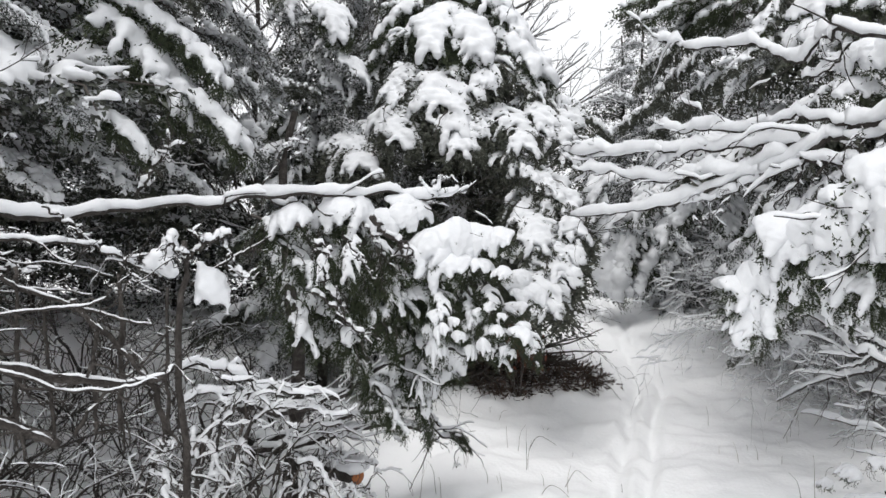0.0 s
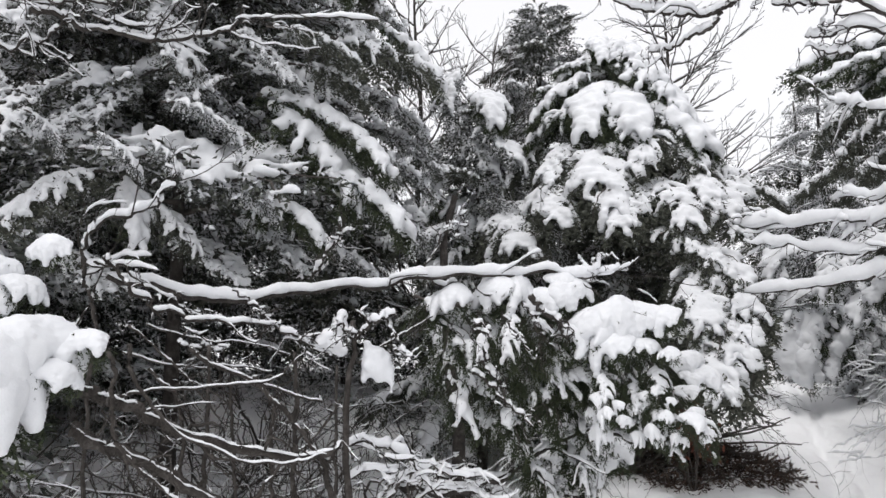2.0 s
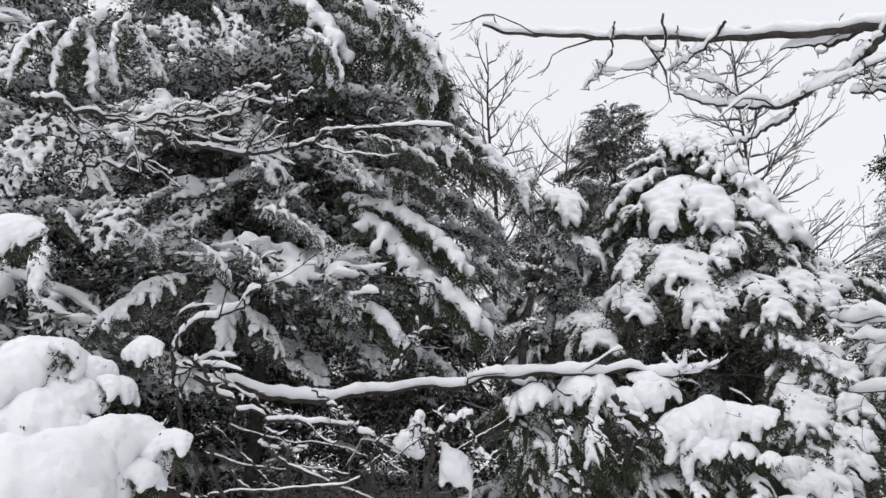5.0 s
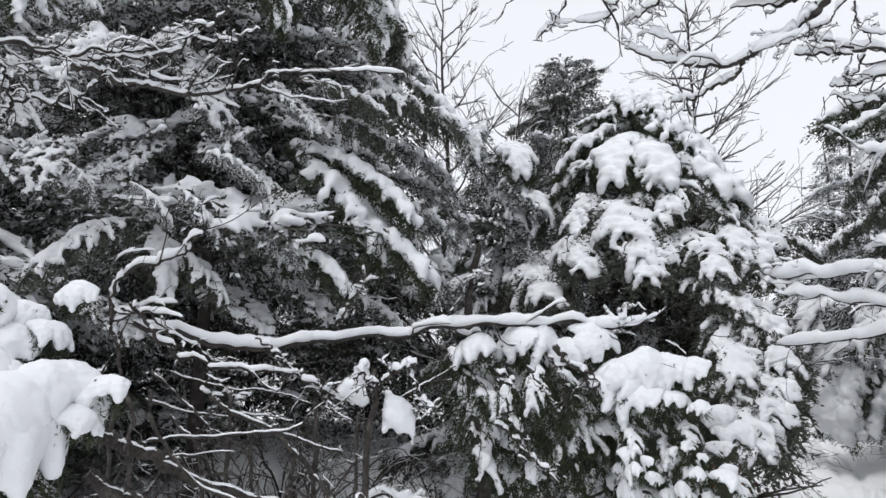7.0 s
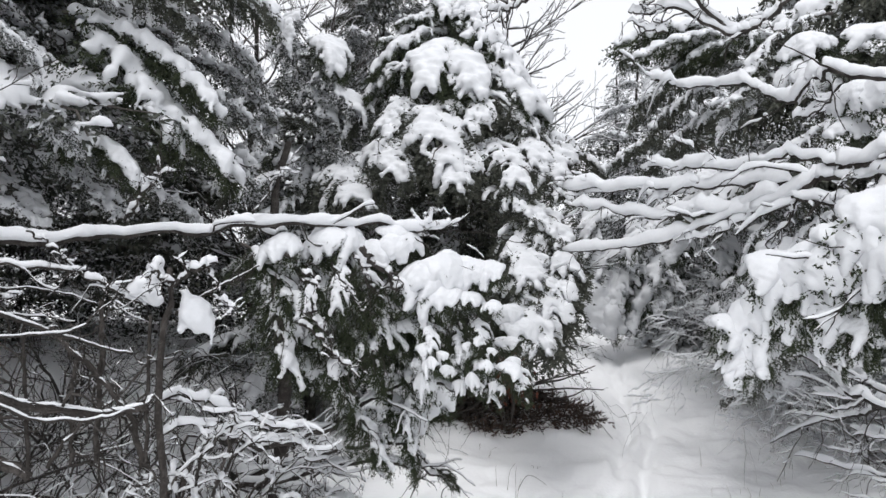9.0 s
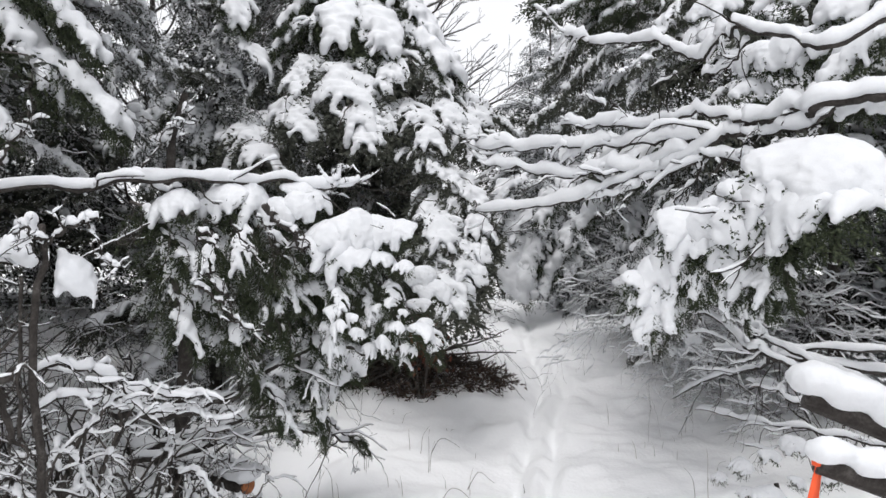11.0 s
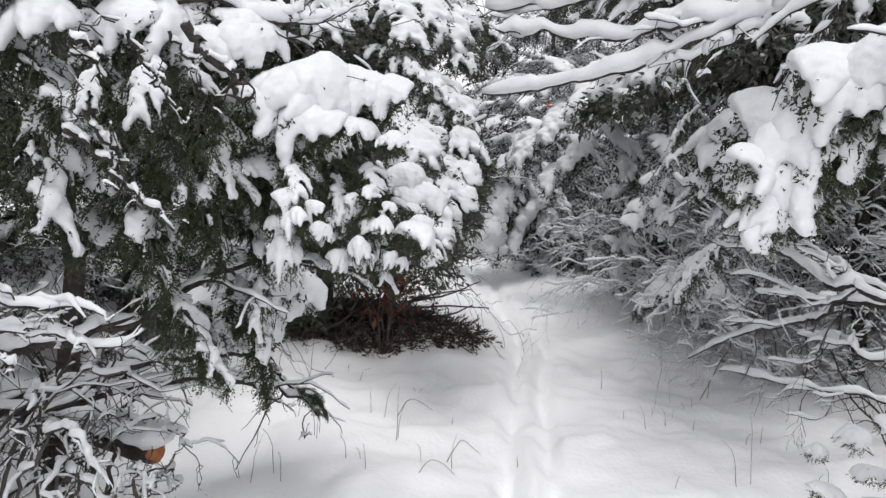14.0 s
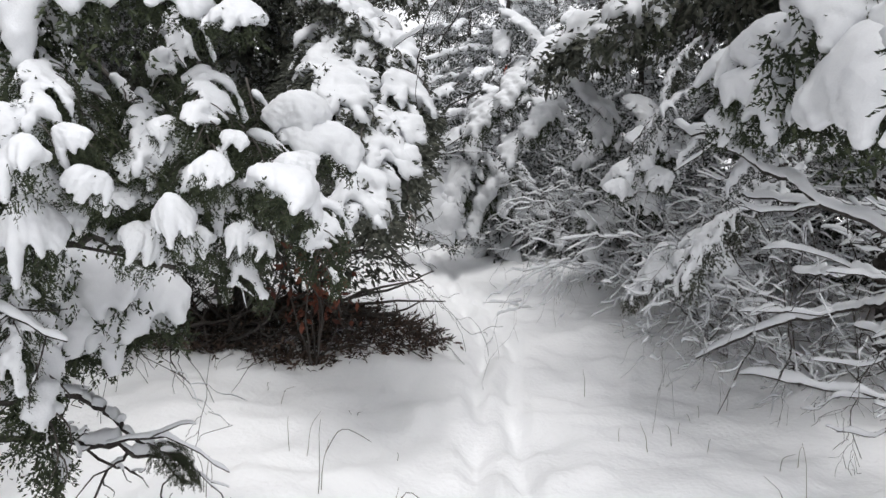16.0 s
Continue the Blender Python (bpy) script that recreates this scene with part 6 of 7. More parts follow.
snowy_branch("low_limb", "low bare limbs sweeping towards the path, lined with snow", [
    ([(1.6, 3.2, 1.1), (1.01, 3.3, 1.21), (0.95, 3.5, 1.15), (0.92, 3.7, 1.09), (0.8, 3.9, 1.02), (0.64, 4.2, 0.86)], 0.018, 0.006),
    ([(1.5, 3.2, 0.95), (1.01, 3.3, 1.01), (0.96, 3.4, 1.05), (0.88, 3.6, 1.05)], 0.012, 0.006),
    ([(1.5, 3.1, 1.25), (1.01, 3.3, 1.23), (0.92, 3.4, 1.2), (0.82, 3.5, 1.21), (0.76, 3.7, 1.2)], 0.01, 0.004),
    ([(1.6, 3.6, 0.75), (1.25, 3.65, 0.8), (1.0, 3.75, 0.82), (0.72, 4.0, 0.84)], 0.012, 0.005),
], seed=7, thick=0.03, twigs=7, slim=0.6)
snowy_branch("drooping_limb", "low juniper limbs ending in a green tuft under snow", [
    ([(-1.75, 2.75, 0.8), (-1.47, 2.76, 0.88), (-1.3, 2.93, 0.94), (-1.12, 3.06, 0.94), (-1.01, 3.09, 0.88), (-0.87, 3.1, 0.76)], 0.014, 0.005),
    ([(-1.75, 2.7, 0.78), (-1.54, 2.7, 0.82), (-1.37, 2.88, 0.86), (-1.16, 3.03, 0.86), (-1.02, 3.07, 0.83), (-0.9, 3.11, 0.79)], 0.016, 0.006),
    ([(-1.75, 2.6, 1.0), (-1.37, 2.38, 1.05), (-1.2, 2.5, 1.1), (-1.08, 2.6, 1.2), (-0.95, 2.72, 1.28), (-0.82, 2.7, 1.28), (-0.7, 2.64, 1.24)], 0.014, 0.005),
], seed=9, thick=0.025, twigs=6)

snowy_branch("fallen_limb", "long dark sweeping limbs and stems lined with thin snow", [
    ([(-1.66, 1.03, 1.5), (-1.63, 1.07, 1.48), (-1.59, 1.13, 1.45), (-1.53, 1.2, 1.4), (-1.46, 1.28, 1.36), (-1.39, 1.36, 1.33), (-1.29, 1.45, 1.31), (-1.23, 1.5, 1.32)], 0.02, 0.01),
    ([(-1.52, 1.06, 1.61), (-1.52, 1.07, 1.55), (-1.49, 1.09, 1.49), (-1.45, 1.14, 1.41), (-1.39, 1.2, 1.36), (-1.33, 1.27, 1.32), (-1.25, 1.34, 1.31), (-1.18, 1.41, 1.33)], 0.006, 0.003),
    ([(-1.62, 0.99, 1.41), (-1.58, 1.04, 1.37), (-1.52, 1.11, 1.33), (-1.45, 1.2, 1.26), (-1.35, 1.28, 1.19)], 0.02, 0.013),
    ([(-1.25, 0.83, 1.6), (-1.25, 0.84, 1.55), (-1.24, 0.84, 1.46), (-1.22, 0.86, 1.4), (-1.17, 0.91, 1.33), (-1.14, 0.93, 1.3)], 0.005, 0.004),
    ([(-1.61, 1.11, 1.48), (-1.58, 1.15, 1.49), (-1.48, 1.28, 1.5), (-1.38, 1.39, 1.51), (-1.34, 1.43, 1.55), (-1.31, 1.46, 1.59)], 0.005, 0.0025),
    ([(-1.59, 1.3, 1.6), (-1.56, 1.34, 1.56), (-1.49, 1.42, 1.52), (-1.4, 1.5, 1.47), (-1.33, 1.56, 1.45)], 0.008, 0.004),
    ([(-1.75, 1.5, 1.61), (-1.74, 1.5, 1.45), (-1.73, 1.49, 1.28), (-1.71, 1.48, 1.13)], 0.006, 0.008),
    ([(-1.78, 1.62, 1.54), (-1.77, 1.62, 1.42), (-1.75, 1.62, 1.27), (-1.72, 1.61, 1.1)], 0.005, 0.006),
    ([(-1.6, 1.66, 1.46), (-1.6, 1.64, 1.34), (-1.58, 1.63, 1.18), (-1.57, 1.62, 1.12)], 0.006, 0.007),
    ([(-1.43, 1.55, 1.59), (-1.42, 1.55, 1.46), (-1.41, 1.54, 1.3), (-1.39, 1.52, 1.16)], 0.006, 0.008),
    ([(-1.4, 1.71, 1.55), (-1.39, 1.7, 1.33), (-1.36, 1.68, 1.13)], 0.005, 0.006),
    ([(-1.44, 1.4, 1.52), (-1.39, 1.44, 1.45), (-1.33, 1.49, 1.36), (-1.28, 1.52, 1.28), (-1.24, 1.52, 1.17)], 0.007, 0.008),
    ([(-1.89, 1.31, 1.67), (-1.83, 1.4, 1.58), (-1.78, 1.46, 1.5), (-1.71, 1.53, 1.38)], 0.005, 0.003),
    ([(-1.86, 1.37, 1.54), (-1.8, 1.43, 1.45), (-1.77, 1.44, 1.29), (-1.76, 1.41, 1.14)], 0.006, 0.007),
    ([(-1.54, 1.51, 1.14), (-1.51, 1.57, 1.24), (-1.43, 1.66, 1.34), (-1.38, 1.72, 1.45)], 0.006, 0.003),
    ([(-2.02, 1.47, 1.68), (-1.92, 1.6, 1.63), (-1.81, 1.73, 1.62), (-1.71, 1.84, 1.58)], 0.004, 0.002),
    ([(-2.07, 1.42, 1.59), (-1.97, 1.55, 1.54), (-1.86, 1.67, 1.54), (-1.75, 1.79, 1.52)], 0.004, 0.002),
    ([(-1.47, 1.91, 1.55), (-1.38, 1.98, 1.63), (-1.26, 2.06, 1.71)], 0.006, 0.003),
], seed=12, thick=0.005, twigs=7, fine=0.4, wob=0.003, bare=0.8)
snowy_branch("arching_twigs", "arching twigs bent over under thick white snow", [
    ([(-1.37, 1.76, 1.05), (-1.42, 1.78, 1.27), (-1.36, 1.83, 1.3), (-1.26, 1.89, 1.26), (-1.16, 1.93, 1.14)], 0.006, 0.003),
    ([(-1.35, 1.77, 1.03), (-1.4, 1.77, 1.14), (-1.37, 1.8, 1.21), (-1.26, 1.88, 1.22)], 0.006, 0.003),
    ([(-1.35, 1.89, 1.02), (-1.34, 1.93, 1.14), (-1.25, 2.01, 1.2), (-1.12, 2.08, 1.18)], 0.006, 0.003),
    ([(-1.33, 1.95, 0.97), (-1.3, 2.01, 1.09), (-1.21, 2.08, 1.14), (-1.08, 2.14, 1.1)], 0.006, 0.003),
], seed=13, thick=0.03, twigs=9, fine=0.5, wob=0.007, cat="shrub")
snowy_branch("dead_twig", "", [
    ([(-1.11, 2.09, 1.52), (-1.07, 2.13, 1.48), (-1.04, 2.15, 1.44), (-1.0, 2.18, 1.4), (-0.95, 2.21, 1.34)], 0.006, 0.003),
    ([(-1.07, 2.1, 1.59), (-1.07, 2.12, 1.52), (-1.03, 2.15, 1.46)], 0.005, 0.003),
    ([(-1.03, 2.15, 1.73), (-1.0, 2.19, 1.65), (-0.96, 2.22, 1.61)], 0.005, 0.002),
    ([(-0.98, 2.28, 1.79), (-0.93, 2.32, 1.72), (-0.89, 2.35, 1.67), (-0.87, 2.37, 1.63)], 0.012, 0.006),
    ([(-0.89, 2.47, 1.64), (-0.89, 2.49, 1.57), (-0.9, 2.49, 1.54)], 0.005, 0.002),
    ([(-1.09, 2.06, 1.69), (-1.06, 2.09, 1.66), (-1.06, 2.1, 1.65)], 0.006, 0.003),
    ([(-1.01, 2.27, 1.77), (-0.97, 2.31, 1.71), (-0.95, 2.33, 1.65)], 0.004, 0.002),
    ([(-1.21, 2.52, 1.25), (-1.14, 2.56, 1.32), (-1.06, 2.6, 1.36), (-0.98, 2.63, 1.43), (-0.9, 2.65, 1.55)], 0.009, 0.004),
], seed=14, thick=0.016, twigs=5, fine=0.5, wob=0.008, bare=0.6, tree=front)


def bent_twigs(x0, x1, y0, y1, count, seed, high):
    """A low shrub of crooked twigs bent over towards the path under snow."""
    rng = np.random.default_rng(seed)
    lines = []
    for _ in range(count):
        x, y = rng.uniform(x0, x1), rng.uniform(y0, y1)
        z, h, a = gz(x, y), high * rng.uniform(0.5, 1.1), rng.uniform(-1.3, 1.0)
        d = np.array([np.cos(a), np.sin(a)]) * high * rng.uniform(0.35, 0.8)
        pts = [(x, y, z - 0.03), (x + 0.2 * d[0], y + 0.2 * d[1], z + 0.6 * h), (x + 0.55 * d[0], y + 0.55 * d[1], z + h), (x + d[0], y + d[1], z + h * rng.uniform(0.7, 1.0))]
        lines.append((pts, rng.uniform(0.005, 0.009), 0.0025))
    snowy_branch("arching_shrub", "low shrub of crooked twigs bent over under snow", lines, "shrub", 0.02, TWIG, seed, 5, 0.01, 5, 0.6, 1.0, 0.25)


bent_twigs(-2.0, -1.55, 1.9, 2.5, 12, 44, 0.75)
bent_twigs(-1.85, -1.45, 2.3, 2.9, 11, 45, 0.6)
bent_twigs(-1.6, -1.25, 2.5, 2.95, 8, 91, 0.35)

# ---- thickets ----
TANGLE = "dark tangle of bare leaning stems with patches of snow"
shrub("tangled_thicket", TANGLE, (-2.75, 2.4, gz(-2.75, 2.4)), 1.1, 12, 41, 1.0, BARK, 0.014, 6, 0.3, 0.0055, "thicket", (0.2, 0.0), 0.4, 2, 0.7)
shrub("tangled_thicket", TANGLE, (-2.35, 1.95, gz(-2.35, 1.95)), 0.9, 11, 42, 1.0, BARK, 0.014, 6, 0.3, 0.0055, "thicket", (0.1, 0.1), 0.4, 2, 0.7)
shrub("tangled_thicket", TANGLE, (-3.1, 3.2, gz(-3.1, 3.2)), 1.4, 12, 43, 1.1, BARK, 0.014, 6, 0.3, 0.0055, "thicket", (0.2, 0), 0.4, 2, 0.7)
shrub("tangled_thicket", TANGLE, (-2.3, 2.9, gz(-2.3, 2.9)), 0.9, 10, 51, 0.9, BARK, 0.014, 6, 0.3, 0.0055, "thicket", (0, -0.1), 0.4, 2, 0.7)
shrub("tangled_thicket", TANGLE, (-3.2, 1.5, gz(-3.2, 1.5)), 1.3, 12, 52, 1.3, BARK, 0.014, 6, 0.3, 0.0055, "thicket", (0.3, 0.1), 0.4, 2, 0.7)
grey_bush = shrub("twiggy_bush", "grey twiggy bush with snow on every twig", (1.3, 5.75, gz(1.3, 5.75)), 1.2, 19, 46, 0.72, TWIG, 0.017, 12, 0.3, 0.003, "bush", (-0.5, -0.2), 1.0, 2, 1.0)
shrub("twiggy_bush", "grey twiggy bush with snow on every twig", (1.45, 4.85, gz(1.45, 4.85)), 1.0, 17, 47, 0.65, TWIG, 0.017, 12, 0.4, 0.003, "bush", (-0.4, -0.2), 1.0, 2, 1.0)
shrub("twiggy_bush", "grey twiggy bush with snow on every twig", (1.1, 7.2, gz(1.1, 7.2)), 1.1, 14, 48, 0.9, TWIG, 0.017, 7, 0.4, 0.0045, "bush", (-0.2, -0.2), 1.0, 2, 1.0)
low_brush = shrub("low_thicket", "low dark thicket of bare stems half under snow", (1.5, 3.85, gz(1.5, 3.85)), 0.62, 10, 49, 0.75, BARK, 0.01, 6, 0.4, 0.0042, "thicket", (-0.4, 0), 0.1, 2, 0.9)
shrub("low_thicket", "low dark thicket of bare stems half under snow", (1.75, 3.1, gz(1.75, 3.1)), 0.62, 9, 50, 0.75, BARK, 0.01, 6, 0.4, 0.0042, "thicket", (-0.3, 0.2), 0.1, 2, 0.9)

# lumps of snow caught in the twigs
for i, (x, y, z, size) in enumerate(((0.67, 4.25, 1.29, 0.2), (0.72, 4.25, 1.2, 0.2), (0.51, 4.3, 1.16, 0.17), (0.65, 4.25, 1.12, 0.14), (0.6, 4.25, 1.22, 0.13))):
    set_clump(low_brush, i, (x, y, z), size, 0.85, False)
for i, (x, y, z, size) in enumerate(((0.62, 5.24, 1.62, 0.32), (0.7, 5.2, 1.5, 0.24), (0.8, 5.3, 1.75, 0.26), (0.5, 5.6, 1.4, 0.2))):
    set_clump(grey_bush, i, (x, y, z), size, 0.85)

# ---- under the conifer: brush and an oak sapling ----
rng = np.random.default_rng(61)
pile = tagged(empty("brush_pile", (-1.12, 5.2, gz(-1.12, 5.2))), "heap of dark dead twigs on the snow under the conifer", "brush pile")
off = np.array(pile.location[:])
g = Geo()
for _ in range(230):
    a, q = rng.uniform(0, 6.28), np.sqrt(rng.random())
    c = np.array([0.75 * q * np.cos(a), 0.45 * q * np.sin(a), 0.02 + 0.16 * (1 - q) * rng.random()])
    c[2] += gz(c[0] + off[0], c[1] + off[1]) - off[2]
    d = np.array([rng.normal(0, 0.7), rng.normal(0, 0.7), rng.normal(0.05, 0.22)])
    d *= rng.uniform(0.05, 0.17) / np.linalg.norm(d)
    tube(g, spline([c - d, c + rng.normal(0, 0.02, 3), c + d], 6, 0.006, rng), np.linspace(0.005, 0.002, 6), 3)
tagged(part("twig_litter", g.mesh("twig_litter", TWIG), pile, "fine dark twigs"), kind="stuff")
g = Geo()
n = 1300
a, q = rng.uniform(0, 6.28, n), np.sqrt(rng.random(n))
at = np.stack([0.8 * q * np.cos(a) - 0.05, 0.5 * q * np.sin(a), 0.01 + 0.17 * (1 - q) * rng.random(n)], 1)
at[:, 2] += swell(at[:, 0] + off[0], at[:, 1] + off[1]) - off[2]
sprigs(g, at, rng.normal(0, 1, (n, 3)) * [1, 1, 0.35], rng.uniform(0.05, 0.16, n), rng, 7, 0.04, 0.009)
tagged(part("needle_litter", g.mesh("needle_litter", DEAD_NEEDLE, False), pile, "dark brown dead needles"), kind="stuff")
for (x0, y0, z0), (x1, y1, z1) in (((-1.0, 5.6, 0.05), (-0.42, 5.9, 0.26)), ((-0.95, 5.55, 0.04), (-0.35, 5.75, 0.12)), ((-0.9, 5.5, 0.1), (-0.5, 5.95, 0.2)), ((-1.55, 4.85, 0.1), (-1.2, 5.05, 0.2)), ((-1.5, 5.0, 0.05), (-0.9, 5.3, 0.16)), ((-0.9, 5.3, 0.05), (-0.45, 5.55, 0.14))):
    g = Geo()
    p = np.array([(x0, y0, gz(x0, y0) + z0), (x1, y1, gz(x1, y1) + z1)]) - off
    tube(g, spline([p[0], p.mean(0) + rng.normal(0, 0.03, 3), p[1]], 8, 0.008, rng), np.linspace(0.011, 0.004, 8), 5)
    part("stick", g.mesh("stick", TWIG), pile)

sapling = tagged(empty("oak_sapling", (-0.93, 4.75, gz(-0.93, 4.75))), "small oak sapling with clinging red-brown dead leaves", "sapling")
leaves = Geo()
for _ in range(7):
    g = Geo()
    top = np.array([rng.normal(0, 0.09), rng.normal(0, 0.08), rng.uniform(0.45, 0.66)])
    p = spline([(0, 0, -0.05), top * 0.5 + rng.normal(0, 0.03, 3), top], 9, 0.01, rng)
    tube(g, p, np.linspace(0.006, 0.002, 9), 4)
    part("stem", g.mesh("stem", TWIG), sapling)
    n = 34
    at = p[rng.integers(4, 9, n)] + rng.normal(0, 0.045, (n, 3))
    for c in at:
        d, e = rng.normal(size=3), rng.normal(size=3)
        d, e = d / np.linalg.norm(d) * 0.03, e / np.linalg.norm(e) * 0.014
        leaves.add([c - d, c + e, c + d, c - e, c + np.cross(d, e) * 8], [[0, 1, 4], [1, 2, 4], [2, 3, 4], [3, 0, 4]])
tagged(part("dead_leaf", leaves.mesh("dead_leaf", DEAD_LEAF, False), sapling, "red-brown dead leaves"), kind="stuff")

copy_thing(sapling, Matrix.Translation((-0.85, 9.9, gz(-0.85, 9.9) + 0.1)))

# ---- grass and seedlings standing out of the snow ----
g = Geo()
rng = np.random.default_rng(62)
for x, y, n, high in ((0.36, 4.77, 2, 0.16), (0.36, 4.1, 3, 0.16), (0.5, 4.2, 4, 0.14), (0.58, 4.1, 4, 0.14), (0.62, 3.4, 4, 0.3), (0.78, 3.3, 4, 0.3), (-0.62, 3.6, 3, 0.32), (-0.8, 3.35, 6, 0.24), (-0.4, 3.85, 2, 0.08), (-0.1, 3.55, 2, 0.12),
                      (-0.7, 4.2, 3, 0.12), (-1.0, 4.4, 3, 0.12), (-1.35, 4.6, 4, 0.14), (0.44, 3.3, 2, 0.14), (-0.6, 4.8, 2, 0.1), (-0.95, 3.6, 5, 0.2), (0.7, 4.4, 4, 0.15), (-0.5, 3.3, 3, 0.2), (0.85, 3.85, 3, 0.18), (-0.75, 3.9, 3, 0.2), (-0.55, 6.0, 4, 0.2), (-1.1, 3.2, 6, 0.25)):
    for _ in range((n + 1) // 2):
        a, b = x + rng.normal(0, 0.05), y + rng.normal(0, 0.05)
        z, h = gz(a, b) - 0.02, high * rng.uniform(0.4, 0.95)
        bend = rng.normal(0, 0.22, 2) * h
        p = spline([(a, b, z), (a + bend[0] * 0.3, b + bend[1] * 0.3, z + 0.6 * h), (a + bend[0], b + bend[1], z + h * rng.uniform(0.75, 1))], 8, 0.002, rng)
        tube(g, p, np.linspace(0.0016, 0.0006, 8), 3)
for x, y, w in ((-0.45, 3.5, 0.13), (-0.72, 3.95, 0.16), (-0.55, 3.25, 0.15)):
    p = spline([(x, y, gz(x, y) - 0.02), (x + w * 0.4, y, gz(x, y) + 0.07), (x + w, y + 0.02, gz(x + w, y) + 0.03)], 9, 0.002, rng)
    tube(g, p, np.linspace(0.0022, 0.0009, 9), 3)
tagged(new("dry_grass", g.mesh("dry_grass", STRAW)), "thin dry grass stalks poking out of the snow", "grass", kind="stuff")


# ---- sawn limbs and flagging tape ----
def sawn_limb(name, label, end, back, r, thick, seed, face=CUT_WOOD):
    """A short thick limb cut square at its end, under a thick bolster of snow."""
    rng = np.random.default_rng(seed)
    end, back = np.array(end), np.array(back)
    thing = tagged(empty(name, end), label, "cut limb")
    p = spline([(0, 0, 0), (back - end) * 0.5 + rng.normal(0, 0.01, 3), back - end], 16, 0.003, rng)
    g = Geo()
    tube(g, p, r * (1 + rng.normal(0, 0.05, 16)), 9)
    part("log", g.mesh("log", BARK), thing)
    d = (end - back) / np.linalg.norm(end - back)
    g = Geo()
    tube(g, np.array([d * -0.004, d * 0.002, d * 0.005]), np.array([r * 0.97, r * 0.95, r * 0.8]), 12)
    part("cut_face", g.mesh("cut_face", face), thing, "orange-brown sawn wood")
    blobs = []
    for q in np.linspace(0.02, 0.97, 12):
        c = np.array([np.interp(q * 15, np.arange(16), p[:, k]) for k in range(3)])
        w = thick * rng.uniform(0.88, 1.1)
        blobs.append((c + [0, 0, r * 0.6 + w * 0.45], (w * 0.9 + r * 0.4, w * 0.9 + r * 0.4, w * 0.68)))
    part("snow_cap", merged("snow_cap", blobs, 0.013, rough=0.008, seed=seed), thing, "thick rounded white snow")
    return thing


sawn_limb("sawn_limb", "short sawn limb with a thick bolster of snow", (0.56, 1.81, 1.285), (1.45, 1.7, 0.92), 0.03, 0.06, 1, BARK)
sawn_limb("sawn_limb", "sawn limb under snow with orange tape tied to its end", (0.5, 1.57, 1.195), (1.45, 1.6, 0.9), 0.022, 0.045, 2, BARK)
sawn_limb("sawn_limb", "sawn juniper branch under snow showing an orange cut end", (-1.27, 2.8, 0.68), (-2.0, 3.1, 0.72), 0.036, 0.06, 3)


def tape(name, label, top, long, wide, seed, turn=0.0):
    """A strip of flagging tape that hangs from a knot, slightly twisted, with thickness."""
    rng = np.random.default_rng(seed)
    thing = tagged(empty(name, top), label, "tape")
    g = Geo()
    n = 10
    rows = []
    for i in range(n):
        s = i / (n - 1)
        a = turn + 0.5 * np.sin(3 * s + seed)
        c = np.array([-0.1 * long * s, 0.02 * np.sin(5 * s), -long * s])
        w = np.array([np.cos(a), np.sin(a), 0.12 * np.sin(4 * s)]) * wide * (0.45 + 0.55 * min(1, 3 * s)) / 2
        t = np.array([-np.sin(a), np.cos(a), 0]) * 0.0008
        rows.append([c - w - t, c + w - t, c + w + t, c - w + t])
    v = np.array(rows).reshape(-1, 3)
    caps = [[0, 2, 1], [0, 3, 2], [4 * n - 4, 4 * n - 3, 4 * n - 2], [4 * n - 4, 4 * n - 2, 4 * n - 1]]
    g.add(v, np.concatenate([ring_faces(n, 4), caps]))
    part("strip", g.mesh("strip", ORANGE), thing)
    g = Geo()
    g.add(PEBBLE[0] * [wide * 0.5, wide * 0.45, wide * 0.4], PEBBLE[1])
    part("knot", g.mesh("knot", ORANGE), thing)
    return thing


tape("flagging_tape", "bright orange plastic tape hanging from the sawn limb", (0.5, 1.565, 1.2), 0.34, 0.035, 1)
tape("flagging_tape", "small orange tape marker tied to a juniper by the path", (0.17, 8.6, 3.06), 0.09, 0.03, 2)

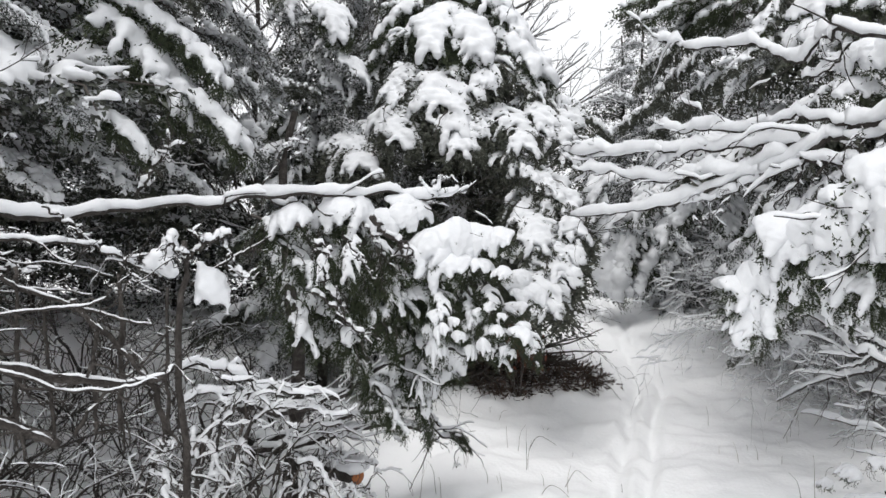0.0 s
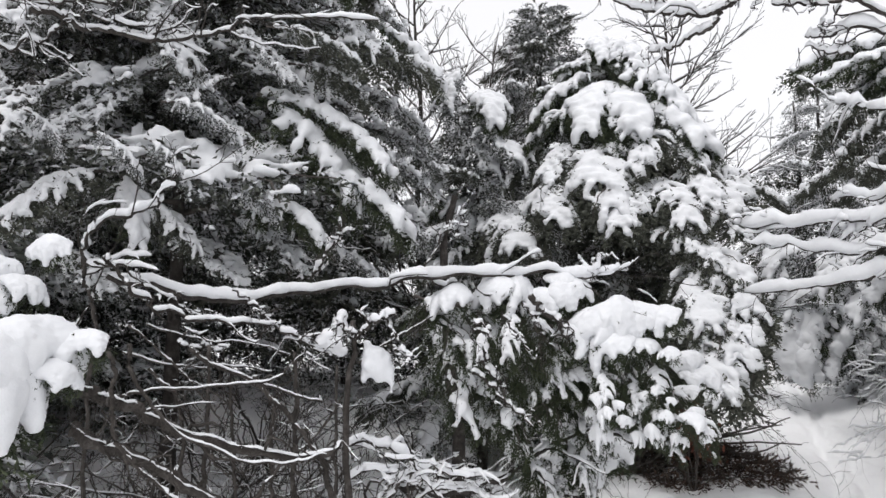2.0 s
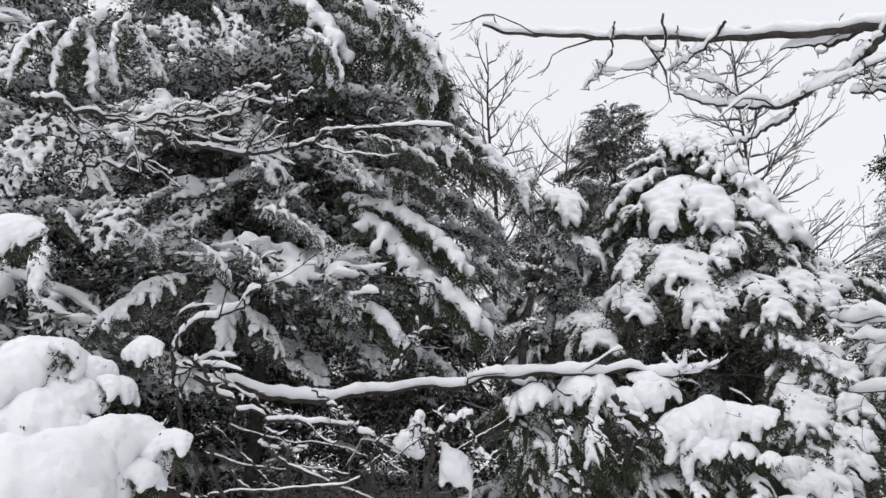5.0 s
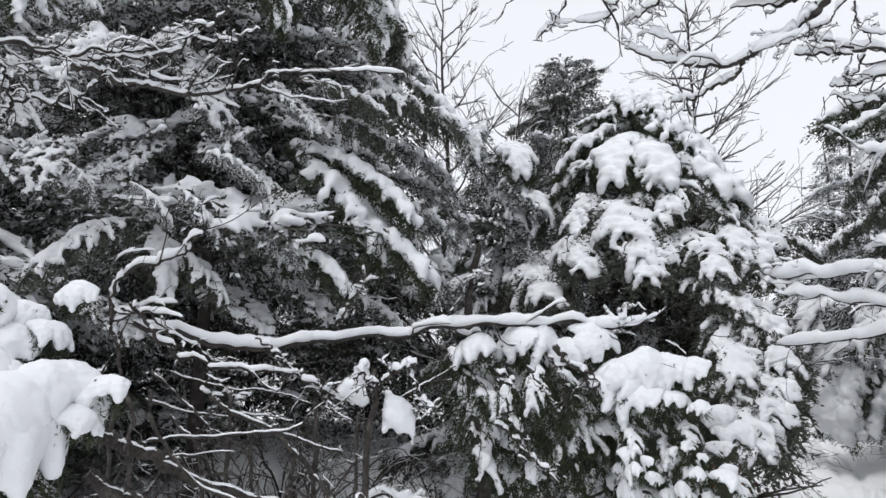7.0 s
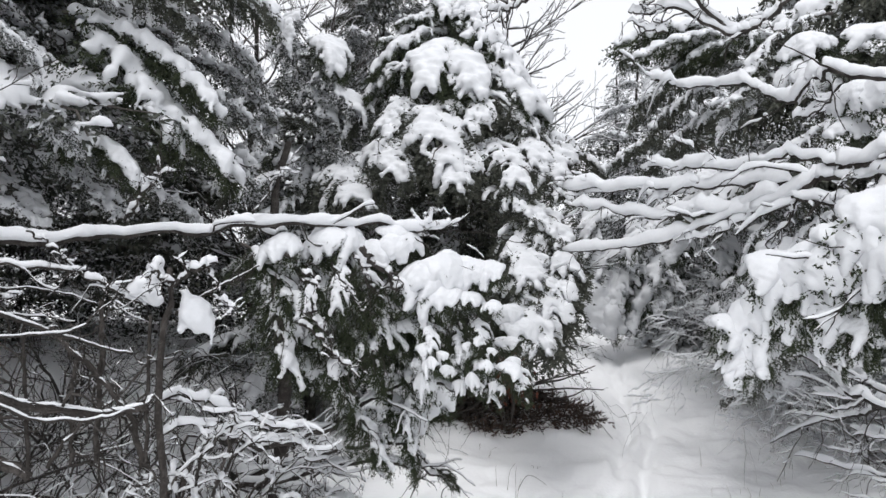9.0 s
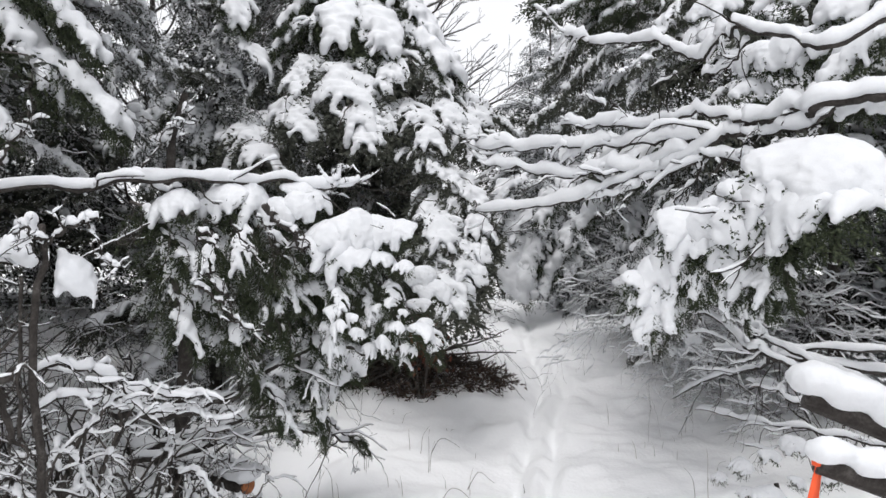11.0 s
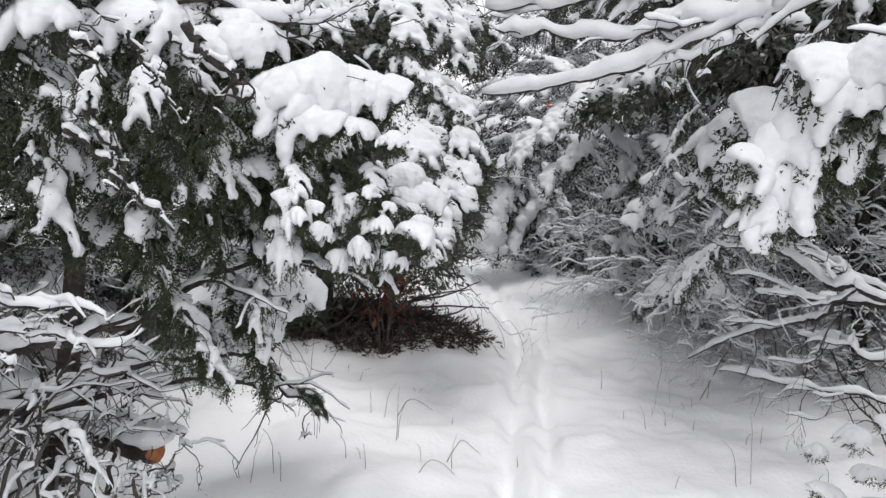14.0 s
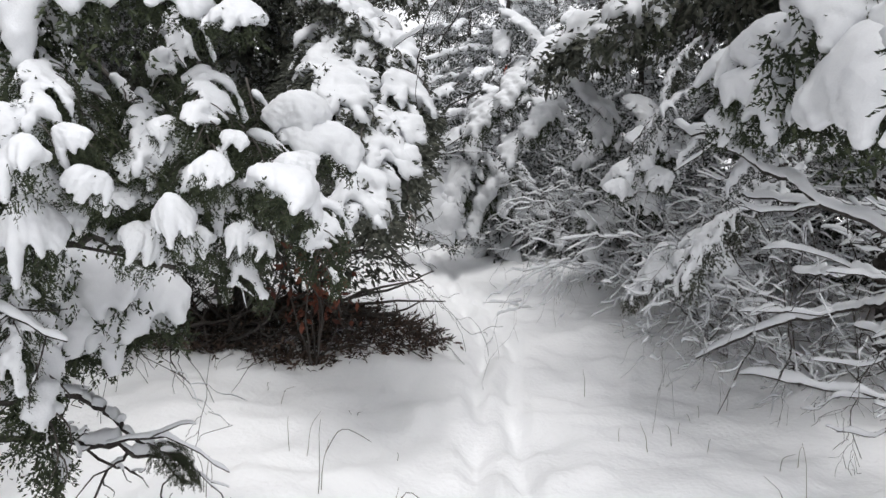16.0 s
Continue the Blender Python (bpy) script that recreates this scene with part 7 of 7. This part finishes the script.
# ---- dead lower branches; those under the conifer are added to darken its shaded hollow ----
shrub("dead_undergrowth", "dark bare branches added to fill the shaded hollow under the conifer", (-1.45, 5.1, gz(-1.45, 5.1)), 1.0, 16, 71, 1.3, BARK, 0.01, 8, 0.5, 0.006, "undergrowth", (0, -0.1), 0.0)
shrub("dead_undergrowth", "dark dead lower branches in the shade of the juniper", (-2.1, 3.6, gz(-2.1, 3.6)), 0.9, 12, 72, 1.0, BARK, 0.012, 10, 0.5, 0.006, "undergrowth", (0.1, 0.1), 0.3, 1)
shrub("dead_undergrowth", "dark dead lower branches in the shade of the juniper", (-2.55, 2.7, gz(-2.55, 2.7)), 1.0, 10, 73, 1.5, BARK, 0.016, 3, 0.3, 0.0075, "undergrowth", (0.1, 0.1), 0.3, 2, 1.3)
shrub("dead_undergrowth", "dark dead lower branches in the shade of the juniper", (-2.3, 2.0, gz(-2.3, 2.0)), 0.85, 10, 74, 1.5, BARK, 0.016, 3, 0.3, 0.0075, "undergrowth", (0.1, 0.2), 0.3, 2, 1.3)
shrub("dead_undergrowth", "dark dead lower branches in the shade of the juniper", (-2.75, 1.45, gz(-2.75, 1.45)), 1.0, 10, 77, 1.4, BARK, 0.016, 3, 0.3, 0.0075, "undergrowth", (0.2, 0.2), 0.3, 2, 1.3)
shrub("dead_undergrowth", "dark dead stems leaning over the snow slope", (-3.0, 2.3, gz(-3.0, 2.3)), 1.0, 14, 75, 1.3, BARK, 0.012, 6, 0.35, 0.007, "undergrowth", (0.2, 0.1), 0.15, 2, 0.6)
shrub("dead_undergrowth", "dark dead stems leaning over the snow slope", (-3.4, 3.3, gz(-3.4, 3.3)), 1.1, 14, 76, 1.3, BARK, 0.012, 6, 0.35, 0.007, "undergrowth", (0.2, 0.1), 0.15, 2, 0.6)
shrub("dead_undergrowth", "dark dead stems leaning over the snow slope", (-3.5, 1.6, gz(-3.5, 1.6)), 1.1, 14, 78, 1.3, BARK, 0.012, 6, 0.35, 0.007, "undergrowth", (0.2, 0.1), 0.15, 2, 0.6)
shrub("dead_undergrowth", "dark dead lower branches in the shade of the juniper", (-1.95, 2.45, gz(-1.95, 2.45)), 0.6, 16, 81, 1.4, BARK, 0.016, 3, 0.3, 0.0075, "undergrowth", (0.0, 0), 0.3, 2, 1.3)
